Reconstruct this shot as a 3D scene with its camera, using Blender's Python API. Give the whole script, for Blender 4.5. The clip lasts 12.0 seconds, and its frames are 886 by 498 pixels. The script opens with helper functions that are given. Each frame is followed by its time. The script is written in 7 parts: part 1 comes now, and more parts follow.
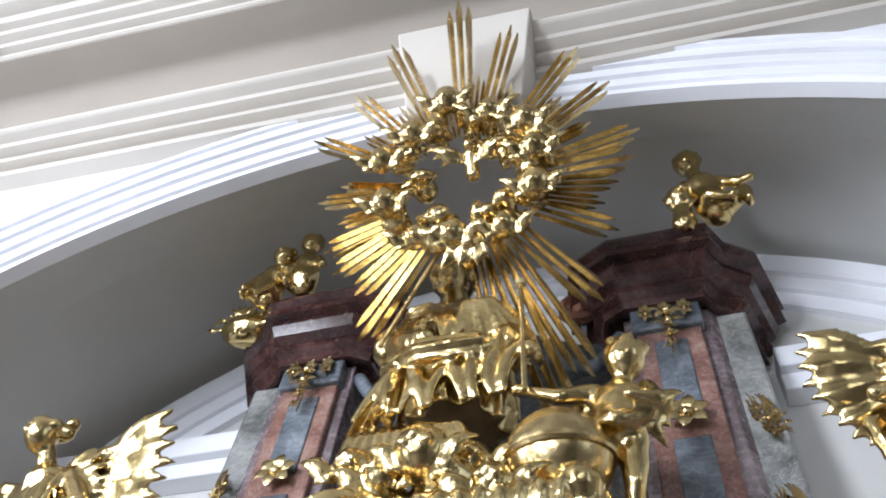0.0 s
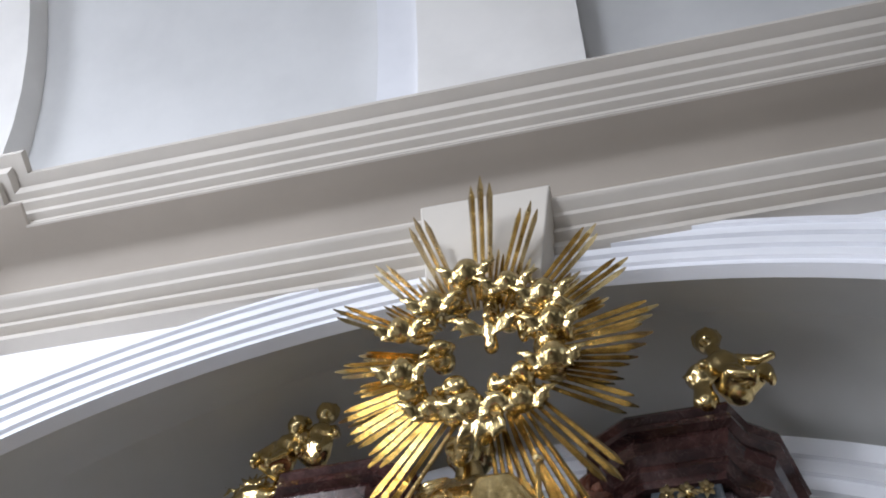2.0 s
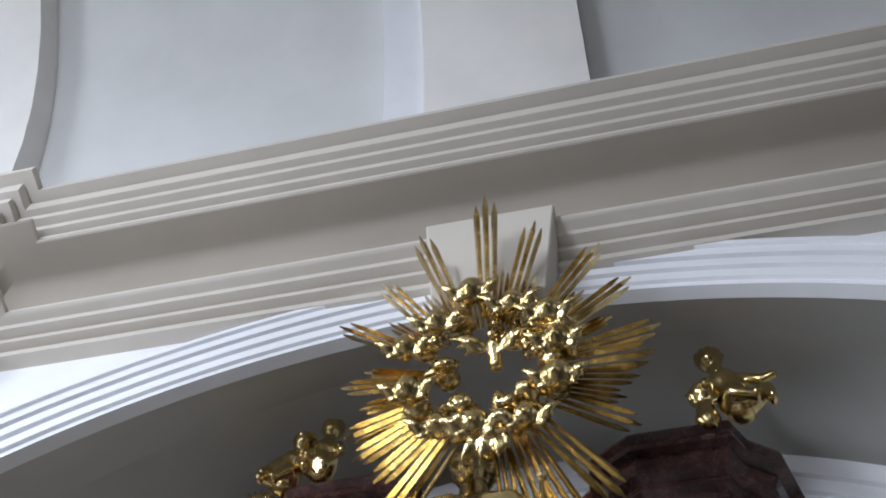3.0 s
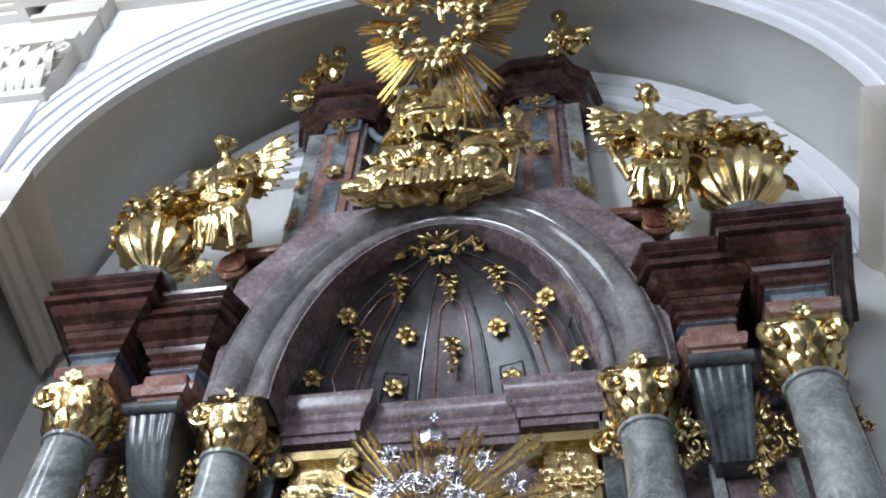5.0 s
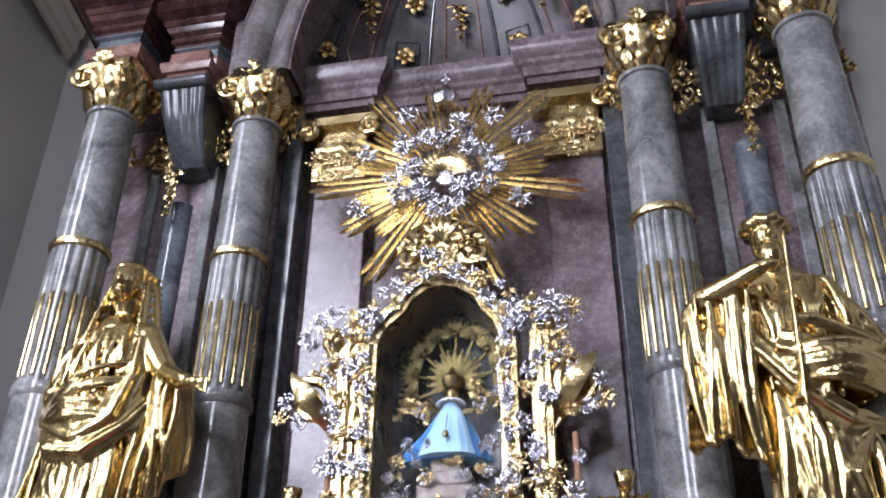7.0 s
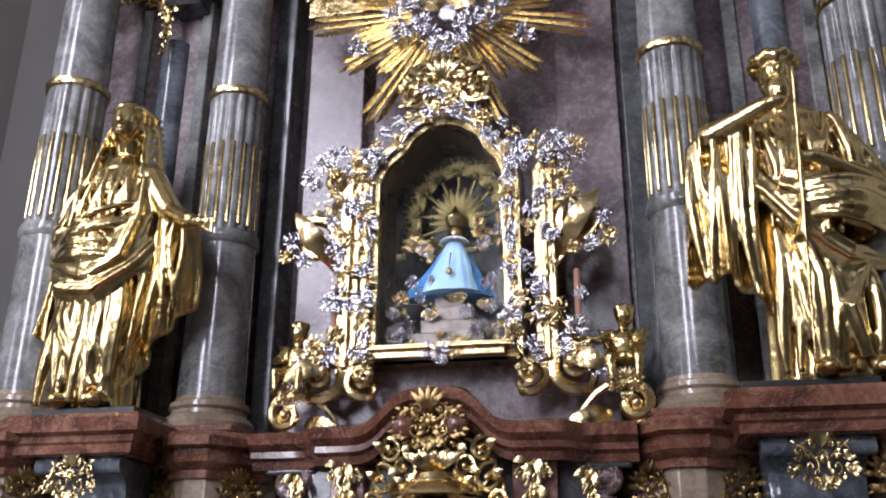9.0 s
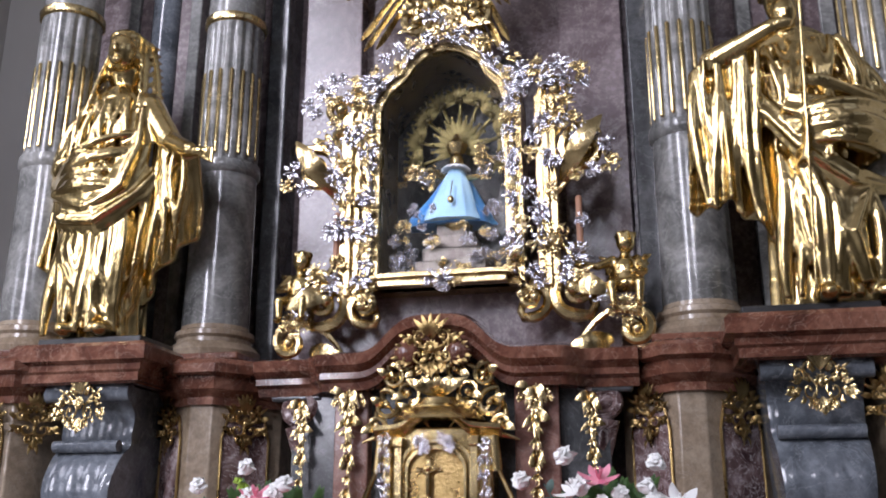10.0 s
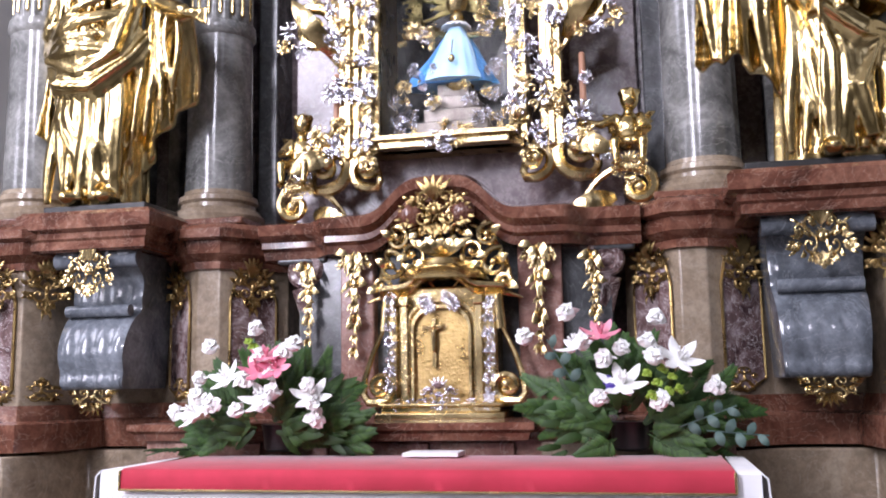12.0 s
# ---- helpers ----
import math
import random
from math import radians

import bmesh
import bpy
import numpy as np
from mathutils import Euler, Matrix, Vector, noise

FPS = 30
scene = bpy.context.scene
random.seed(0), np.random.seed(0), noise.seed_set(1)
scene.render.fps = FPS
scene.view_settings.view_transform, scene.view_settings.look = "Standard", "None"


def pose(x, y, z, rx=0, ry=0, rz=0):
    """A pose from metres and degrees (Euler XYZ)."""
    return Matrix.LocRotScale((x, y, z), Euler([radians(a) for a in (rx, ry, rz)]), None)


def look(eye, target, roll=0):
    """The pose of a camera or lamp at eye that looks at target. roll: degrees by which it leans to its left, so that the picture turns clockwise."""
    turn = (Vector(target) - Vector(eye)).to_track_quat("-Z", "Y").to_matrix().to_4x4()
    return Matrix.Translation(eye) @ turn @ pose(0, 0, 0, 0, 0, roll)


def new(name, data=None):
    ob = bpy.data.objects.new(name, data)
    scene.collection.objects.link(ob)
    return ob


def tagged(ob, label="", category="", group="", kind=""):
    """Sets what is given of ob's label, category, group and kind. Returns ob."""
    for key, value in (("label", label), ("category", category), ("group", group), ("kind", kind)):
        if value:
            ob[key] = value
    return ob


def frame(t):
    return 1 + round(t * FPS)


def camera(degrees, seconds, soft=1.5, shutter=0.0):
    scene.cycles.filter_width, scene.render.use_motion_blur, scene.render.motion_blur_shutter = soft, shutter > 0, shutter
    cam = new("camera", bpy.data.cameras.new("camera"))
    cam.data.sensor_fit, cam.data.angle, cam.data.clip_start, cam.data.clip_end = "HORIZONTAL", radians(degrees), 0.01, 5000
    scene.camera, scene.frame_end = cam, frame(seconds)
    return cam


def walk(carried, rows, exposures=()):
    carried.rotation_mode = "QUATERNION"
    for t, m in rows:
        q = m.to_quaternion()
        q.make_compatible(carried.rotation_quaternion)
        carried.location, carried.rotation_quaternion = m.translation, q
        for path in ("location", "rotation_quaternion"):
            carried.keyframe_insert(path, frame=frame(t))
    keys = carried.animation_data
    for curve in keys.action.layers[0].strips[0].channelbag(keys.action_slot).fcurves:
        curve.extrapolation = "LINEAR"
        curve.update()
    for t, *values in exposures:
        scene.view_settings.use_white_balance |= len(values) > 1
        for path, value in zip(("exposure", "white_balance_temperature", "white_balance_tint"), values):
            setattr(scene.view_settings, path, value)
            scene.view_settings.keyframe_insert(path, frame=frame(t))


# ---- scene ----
# camera and its walk
cam = camera(50.56, 12.0, soft=1.9)
WALK = [
    #  s      x      y      z     pitch   yaw    roll
    (0.0, 0.947, 2.995, 7.114, 60.65, 23.43, 10.11),
    (0.5, 0.947, 2.995, 7.114, 63.49, 25.02, 12.26),
    (1.0, 0.947, 2.995, 7.114, 66.18, 27.33, 14.31),
    (1.5, 0.947, 2.995, 7.114, 68.43, 29.87, 17.12),
    (2.0, 0.947, 2.995, 7.114, 70.46, 32.54, 19.83),
    (2.5, 0.947, 2.995, 7.114, 71.96, 35.14, 22.48),
    (2.7, 0.947, 2.995, 7.114, 72.25, 35.60, 22.95),
    (3.0, 0.953, 2.952, 7.036, 71.30, 34.20, 21.70),
    (3.4, 0.985, 2.710, 6.594, 67.20, 29.30, 17.20),
    (3.8, 1.036, 2.325, 5.891, 62.00, 24.20, 12.60),
    (4.3, 1.117, 1.715, 4.778, 55.61, 18.41, 7.55),
    (4.5, 1.163, 1.367, 4.143, 53.94, 16.23, 5.80),
    (4.6, 1.192, 1.153, 3.753, 53.17, 15.20, 5.06),
    (5.0, 1.288, 0.432, 2.437, 49.83, 12.06, 3.28),
    (5.2, 1.313, 0.244, 2.093, 47.90, 11.60, 2.60),
    (5.5, 1.326, 0.144, 1.911, 44.96, 11.38, 1.96),
    (6.0, 1.326, 0.144, 1.911, 39.72, 11.61, 1.27),
    (6.5, 1.326, 0.144, 1.911, 34.71, 11.80, 0.72),
    (7.0, 1.326, 0.144, 1.911, 30.87, 11.89, 0.59),
    (9.0, 1.326, 0.144, 1.911, 21.08, 12.00, 0.34),
    (9.5, 1.326, 0.144, 1.911, 18.85, 12.04, 0.16),
    (10.0, 1.326, 0.144, 1.911, 16.69, 12.10, -0.06),
    (10.5, 1.326, 0.144, 1.911, 14.57, 12.18, -0.25),
    (11.0, 1.326, 0.144, 1.911, 12.52, 12.27, -0.39),
    (11.5, 1.326, 0.144, 1.911, 10.38, 12.30, -0.71),
    (12.0, 1.326, 0.144, 1.911, 8.24, 12.34, -0.99),
]
walk(cam, [(t, pose(x, y, z, 90 + p, 0, yaw) @ pose(0, 0, 0, 0, 0, r)) for t, x, y, z, p, yaw, r in WALK],
     exposures=[(0.0, 0.58, 6400, 17), (1.0, 0.03, 6400, 17), (2.0, 0.10, 6500, 18), (2.5, -0.12, 6500, 18), (3.8, -0.3, 6300, 13), (4.5, -0.32, 6300, 13), (5.0, 0.16, 6300, 15), (5.5, 0.52, 6300, 20), (6.2, 0.52, 6300, 23),
                (7.0, -0.08, 6450, 26), (9.0, -0.26, 6650, 28), (10.0, -0.20, 6700, 28), (11.0, 0.08, 6700, 31), (12.0, 0.42, 6700, 31)])

# world and light: daylight through unseen nave windows, some added only as fill
world = bpy.data.worlds.new("sky")
scene.world = world
world.use_nodes = True
sky = world.node_tree.nodes.new("ShaderNodeTexSky")
sky.sky_type, sky.sun_disc = "NISHITA", False
sky.sun_elevation, sky.sun_rotation = radians(40), radians(200)
world.node_tree.links.new(sky.outputs[0], world.node_tree.nodes["Background"].inputs[0])
world.node_tree.nodes["Background"].inputs[1].default_value = 0.12


def window_light(name, m, w, h, watts, colour=(0.80, 0.905, 1.0)):
    lamp = bpy.data.lights.new(name, "AREA")
    lamp.shape, lamp.size, lamp.size_y, lamp.energy, lamp.color = "RECTANGLE", w, h, watts, colour
    ob = new(name, lamp)
    ob.matrix_world = m
    return ob


WINDOWS = [(-6.0, 8.7, 2.2, 11.2), (-0.5, 8.5, 1.9, 2.3), (6.0, 11.9, 2.2, 4.8)]   # x, z, width and height of the unseen windows in the wall facing the altar; first lengthened as low fill, last assumed
for (wx, wz, ww, wh), watts in zip(WINDOWS, (2500, 380, 60)):
    window_light("unseen_window_light", look((wx, -6.95, wz), (wx, 0, wz - 4.0)), ww - 0.2, wh - 0.2, watts)
window_light("unseen_window_light", look((-12.1, -1.2, 13.6), (0, 3.0, 7.0)), 4.2, 6.0, 760)
# no such low side window is known; added to brighten the lower altar
window_light("unseen_window_light", look((-12.1, -3.2, 5.2), (0, 4.0, 2.5)), 2.6, 4.4, 260)
# assumed east window, kept as a weak fill from the right
window_light("unseen_window_light", look((12.1, -1.2, 13.6), (0, 3.0, 7.0)), 4.2, 6.0, 40)


# ---- materials ----
def material(name, rough=0.5, metal=0.0):
    mat = bpy.data.materials.new(name)
    mat.use_nodes = True
    bsdf = mat.node_tree.nodes["Principled BSDF"]
    bsdf.inputs["Roughness"].default_value, bsdf.inputs["Metallic"].default_value = rough, metal
    return mat, mat.node_tree, bsdf


def node(tree, kind, **values):
    n = tree.nodes.new(kind)
    for key, value in values.items():
        n.inputs[key.replace("_", " ")].default_value = value
    return n


def ramp(tree, source, stops):
    n = tree.nodes.new("ShaderNodeValToRGB")
    el = n.color_ramp.elements
    while len(el) < len(stops):
        el.new(0.5)
    for e, (p, c) in zip(el, stops):
        e.position, e.color = p, (*c, 1)
    tree.links.new(source, n.inputs[0])
    return n.outputs[0]


def mix(tree, fac, a, b, mode="MIX"):
    n = tree.nodes.new("ShaderNodeMix")
    n.data_type, n.blend_type = "RGBA", mode
    if isinstance(fac, float):
        n.inputs[0].default_value = fac
    else:
        tree.links.new(fac, n.inputs[0])
    for v, k in ((a, 6), (b, 7)):
        if isinstance(v, tuple):
            n.inputs[k].default_value = (*v, 1)
        else:
            tree.links.new(v, n.inputs[k])
    return n.outputs[2]


def coords(tree, scale=(1, 1, 1), world_space=True):
    if world_space:
        src = tree.nodes.new("ShaderNodeNewGeometry").outputs["Position"]
    else:
        src = tree.nodes.new("ShaderNodeTexCoord").outputs["Object"]
    m = tree.nodes.new("ShaderNodeMapping")
    m.inputs["Scale"].default_value = scale
    tree.links.new(src, m.inputs[0])
    return m.outputs[0]


def bump(tree, bsdf, height, strength, distance=0.01):
    b = node(tree, "ShaderNodeBump", Strength=strength, Distance=distance)
    tree.links.new(height, b.inputs["Height"])
    tree.links.new(b.outputs[0], bsdf.inputs["Normal"])


def marble(name, dark, mid, light, vein, rough=0.12, scale=2.2, veins=0.5):
    """Polished marble: cloudy patches, small flecks and thin veins."""
    mat, tree, bsdf = material(name, rough)
    at = coords(tree)
    cloud = node(tree, "ShaderNodeTexNoise", Scale=scale, Detail=7.0, Roughness=0.62, Distortion=0.8)
    fleck = node(tree, "ShaderNodeTexNoise", Scale=scale * 9, Detail=4.0, Roughness=0.7)
    wavy = node(tree, "ShaderNodeTexNoise", Scale=scale * 1.3, Detail=6.0, Roughness=0.55, Distortion=2.2)
    for n in (cloud, fleck, wavy):
        tree.links.new(at, n.inputs["Vector"])
    base = ramp(tree, cloud.outputs[0], [(0.32, dark), (0.5, mid), (0.68, light)])
    flecked = ramp(tree, fleck.outputs[0], [(0.35, (0.55, 0.55, 0.55)), (0.62, (1.25, 1.25, 1.25))])
    base = mix(tree, 0.45, base, flecked, "MULTIPLY")
    line = ramp(tree, wavy.outputs[0], [(0.485, (0, 0, 0)), (0.5, (veins, veins, veins)), (0.515, (0, 0, 0))])
    base = mix(tree, line, base, vein)
    tree.links.new(base, bsdf.inputs["Base Color"])
    r = node(tree, "ShaderNodeMapRange", To_Min=rough * 0.7, To_Max=rough * 1.7)
    tree.links.new(fleck.outputs[0], r.inputs[0])
    tree.links.new(r.outputs[0], bsdf.inputs["Roughness"])
    bump(tree, bsdf, cloud.outputs[0], 0.05, 0.02)
    return mat


def metal(name, colour, shade, rough=0.2, grain=38.0, strength=0.35, carve=0.0):
    """Burnished leaf over carved wood: uneven gloss, worn darker patches and fine relief."""
    mat, tree, bsdf = material(name, rough, 1.0)
    at = coords(tree)
    worn = node(tree, "ShaderNodeTexNoise", Scale=6.0, Detail=6.0, Roughness=0.65)
    fine = node(tree, "ShaderNodeTexNoise", Scale=grain, Detail=3.0, Roughness=0.6)
    for n in (worn, fine):
        tree.links.new(at, n.inputs["Vector"])
    tree.links.new(ramp(tree, worn.outputs[0], [(0.3, shade), (0.6, colour)]), bsdf.inputs["Base Color"])
    r = node(tree, "ShaderNodeMapRange", To_Min=rough * 0.5, To_Max=rough * 1.9)
    tree.links.new(worn.outputs[0], r.inputs[0])
    tree.links.new(r.outputs[0], bsdf.inputs["Roughness"])
    folds = node(tree, "ShaderNodeTexNoise", Scale=13.0, Detail=2.0, Roughness=0.5, Distortion=1.2)
    tree.links.new(at, folds.inputs["Vector"])
    coarse = node(tree, "ShaderNodeBump", Strength=carve, Distance=0.04)
    tree.links.new(folds.outputs[0], coarse.inputs["Height"])
    small = node(tree, "ShaderNodeBump", Strength=strength, Distance=0.012)
    tree.links.new(fine.outputs[0], small.inputs["Height"])
    tree.links.new(coarse.outputs[0], small.inputs["Normal"])
    tree.links.new(small.outputs[0], bsdf.inputs["Normal"])
    return mat


def plaster(name, colour, rough=0.75):
    mat, tree, bsdf = material(name, rough)
    at = coords(tree)
    big = node(tree, "ShaderNodeTexNoise", Scale=0.7, Detail=5.0, Roughness=0.6)
    fine = node(tree, "ShaderNodeTexNoise", Scale=45.0, Detail=4.0)
    for n in (big, fine):
        tree.links.new(at, n.inputs["Vector"])
    low = tuple(c * 0.9 for c in colour)
    tree.links.new(ramp(tree, big.outputs[0], [(0.35, low), (0.65, colour)]), bsdf.inputs["Base Color"])
    bump(tree, bsdf, fine.outputs[0], 0.12, 0.004)
    return mat


def cloth(name, colour, dark, rough=0.8, sheen=0.3, weave=260.0):
    mat, tree, bsdf = material(name, rough)
    at = coords(tree)
    big = node(tree, "ShaderNodeTexNoise", Scale=5.0, Detail=5.0)
    fine = node(tree, "ShaderNodeTexNoise", Scale=weave, Detail=2.0)
    for n in (big, fine):
        tree.links.new(at, n.inputs["Vector"])
    tree.links.new(ramp(tree, big.outputs[0], [(0.3, dark), (0.65, colour)]), bsdf.inputs["Base Color"])
    bsdf.inputs["Sheen Weight"].default_value = sheen
    bump(tree, bsdf, fine.outputs[0], 0.2, 0.003)
    return mat


def plant(name, dark, light, rough=0.5):
    mat, tree, bsdf = material(name, rough)
    info = tree.nodes.new("ShaderNodeObjectInfo")
    geo = tree.nodes.new("ShaderNodeNewGeometry")
    add = tree.nodes.new("ShaderNodeMath")
    add.operation = "ADD"
    tree.links.new(info.outputs["Random"], add.inputs[0])
    tree.links.new(geo.outputs["Random Per Island"], add.inputs[1])
    half = tree.nodes.new("ShaderNodeMath")
    half.operation = "FRACT"
    tree.links.new(add.outputs[0], half.inputs[0])
    tree.links.new(ramp(tree, half.outputs[0], [(0.0, dark), (1.0, light)]), bsdf.inputs["Base Color"])
    return mat


GOLD = metal("gilding", (0.75, 0.585, 0.30), (0.47, 0.345, 0.155), 0.20, 30.0, 0.22)
CARVED = metal("carved_gilding", (0.74, 0.565, 0.27), (0.46, 0.34, 0.14), 0.17, 26.0, 0.08, 0.04)
PALEGOLD = metal("pale_gilding", (0.84, 0.69, 0.40), (0.62, 0.47, 0.23), 0.22, 30.0, 0.15)
GOLD_DARK = metal("old_gilding", (0.48, 0.335, 0.14), (0.25, 0.16, 0.06), 0.25, 50.0, 0.45)
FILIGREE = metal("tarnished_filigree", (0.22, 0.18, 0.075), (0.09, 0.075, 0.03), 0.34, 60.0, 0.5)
SILVER = metal("silvering", (0.70, 0.69, 0.73), (0.40, 0.38, 0.41), 0.16, 60.0, 0.6)
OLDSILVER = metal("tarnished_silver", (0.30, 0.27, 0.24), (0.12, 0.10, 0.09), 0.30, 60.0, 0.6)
GREY = marble("grey_green_marble", (0.085, 0.088, 0.083), (0.20, 0.203, 0.193), (0.36, 0.36, 0.34), (0.45, 0.45, 0.43), 0.13, 2.6, 0.4)
ARCHSTONE = marble("grey_brown_marble", (0.075, 0.066, 0.064), (0.150, 0.134, 0.130), (0.24, 0.218, 0.21), (0.34, 0.32, 0.31), 0.12, 2.6, 0.4)
BLUEGREY = marble("blue_grey_marble", (0.060, 0.070, 0.080), (0.125, 0.142, 0.16), (0.22, 0.245, 0.27), (0.40, 0.43, 0.46), 0.13, 3.0, 0.3)
RED = marble("dark_red_marble", (0.060, 0.024, 0.016), (0.150, 0.058, 0.036), (0.29, 0.138, 0.090), (0.42, 0.28, 0.21), 0.12, 3.6, 0.45)
# red marble again, with the shade of the high cornices in its colour
DEEPRED = marble("shaded_red_marble", (0.020, 0.009, 0.009), (0.048, 0.019, 0.017), (0.11, 0.050, 0.043), (0.2, 0.13, 0.115), 0.11, 3.2, 0.3)
PURPLE = marble("purple_grey_marble", (0.085, 0.058, 0.060), (0.175, 0.132, 0.136), (0.30, 0.245, 0.25), (0.38, 0.33, 0.32), 0.22, 1.9, 0.35)
BROWN = marble("mottled_brown_marble", (0.055, 0.028, 0.028), (0.17, 0.105, 0.098), (0.44, 0.36, 0.36), (0.66, 0.60, 0.58), 0.12, 6.5, 0.9)
ROSE = marble("rose_marble", (0.15, 0.070, 0.054), (0.245, 0.125, 0.098), (0.36, 0.225, 0.18), (0.46, 0.36, 0.32), 0.14, 3.4, 0.4)
BEIGE = marble("beige_marble", (0.19, 0.14, 0.095), (0.28, 0.215, 0.15), (0.37, 0.30, 0.22), (0.44, 0.38, 0.31), 0.16, 2.4, 0.3)
# two half dome marbles, darkened to paint in the shade beneath the arch
DUSK = marble("shaded_purple_marble", (0.034, 0.023, 0.023), (0.072, 0.051, 0.051), (0.125, 0.096, 0.094), (0.18, 0.15, 0.145), 0.32, 3.4, 0.35)
DUSKGREY = marble("shaded_green_marble", (0.028, 0.026, 0.025), (0.062, 0.056, 0.053), (0.108, 0.098, 0.094), (0.15, 0.14, 0.135), 0.32, 3.4, 0.35)
DARK = marble("black_grey_marble", (0.03, 0.033, 0.035), (0.065, 0.07, 0.072), (0.12, 0.125, 0.13), (0.22, 0.22, 0.22), 0.16, 3.0, 0.3)
BLACK = marble("black_stone", (0.012, 0.012, 0.012), (0.022, 0.022, 0.022), (0.04, 0.04, 0.04), (0.06, 0.06, 0.06), 0.3, 3.0, 0.2)
WHITE = plaster("white_plaster", (0.82, 0.82, 0.84))
CREAM = plaster("cream_plaster", (0.60, 0.55, 0.48))
# cream plaster with the shade under the cornice put into its colour
COVE = plaster("shaded_cream_plaster", (0.36, 0.31, 0.255))
VAULT = plaster("pale_grey_plaster", (0.69, 0.685, 0.67))
RIB = plaster("warm_white_plaster", (0.85, 0.82, 0.775))
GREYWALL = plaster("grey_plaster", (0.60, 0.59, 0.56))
# unseen walls take this dark tone so the gilding reflects less light
SHADEWALL = plaster("darkened_plaster", (0.19, 0.18, 0.165))
# unseen floor, kept dark so it throws little light upwards
FLOOR = marble("floor_stone", (0.07, 0.065, 0.06), (0.12, 0.11, 0.10), (0.17, 0.16, 0.15), (0.2, 0.19, 0.18), 0.4, 1.5, 0.3)
REDCLOTH = cloth("red_damask", (0.55, 0.024, 0.055), (0.42, 0.016, 0.036))
LINEN = cloth("white_linen", (0.86, 0.86, 0.87), (0.74, 0.74, 0.76))
BLUE = cloth("blue_satin", (0.06, 0.32, 0.72), (0.03, 0.20, 0.52), 0.35, 0.2)
PALEBLUE = cloth("pale_blue_brocade", (0.42, 0.68, 0.86), (0.26, 0.52, 0.76), 0.4, 0.2, 120.0)
LEAF = plant("dark_green_leaf", (0.007, 0.030, 0.004), (0.026, 0.080, 0.012), 0.6)
FERN = plant("fern_green", (0.012, 0.050, 0.006), (0.04, 0.11, 0.016), 0.6)
EUCALYPTUS = plant("eucalyptus_green", (0.05, 0.10, 0.085), (0.10, 0.17, 0.145), 0.6)
LIME = plant("lime_green_bloom", (0.22, 0.38, 0.03), (0.36, 0.52, 0.08), 0.6)
PETAL = plant("white_petal", (0.86, 0.87, 0.84), (0.93, 0.94, 0.92), 0.5)
PINK = plant("pink_petal", (0.72, 0.16, 0.26), (0.86, 0.36, 0.44), 0.5)
VIOLET = plant("violet_petal", (0.05, 0.03, 0.25), (0.10, 0.06, 0.4), 0.5)
WAX = plant("candle_wax", (0.42, 0.20, 0.12), (0.46, 0.23, 0.14), 0.5)
PAPER = plant("white_paper", (0.82, 0.82, 0.82), (0.84, 0.84, 0.84), 0.8)


def glass_material():
    mat, tree, bsdf = material("clear_glass", 0.02)
    bsdf.inputs["Transmission Weight"].default_value, bsdf.inputs["IOR"].default_value = 1.0, 1.45
    return mat


GLASS = glass_material()


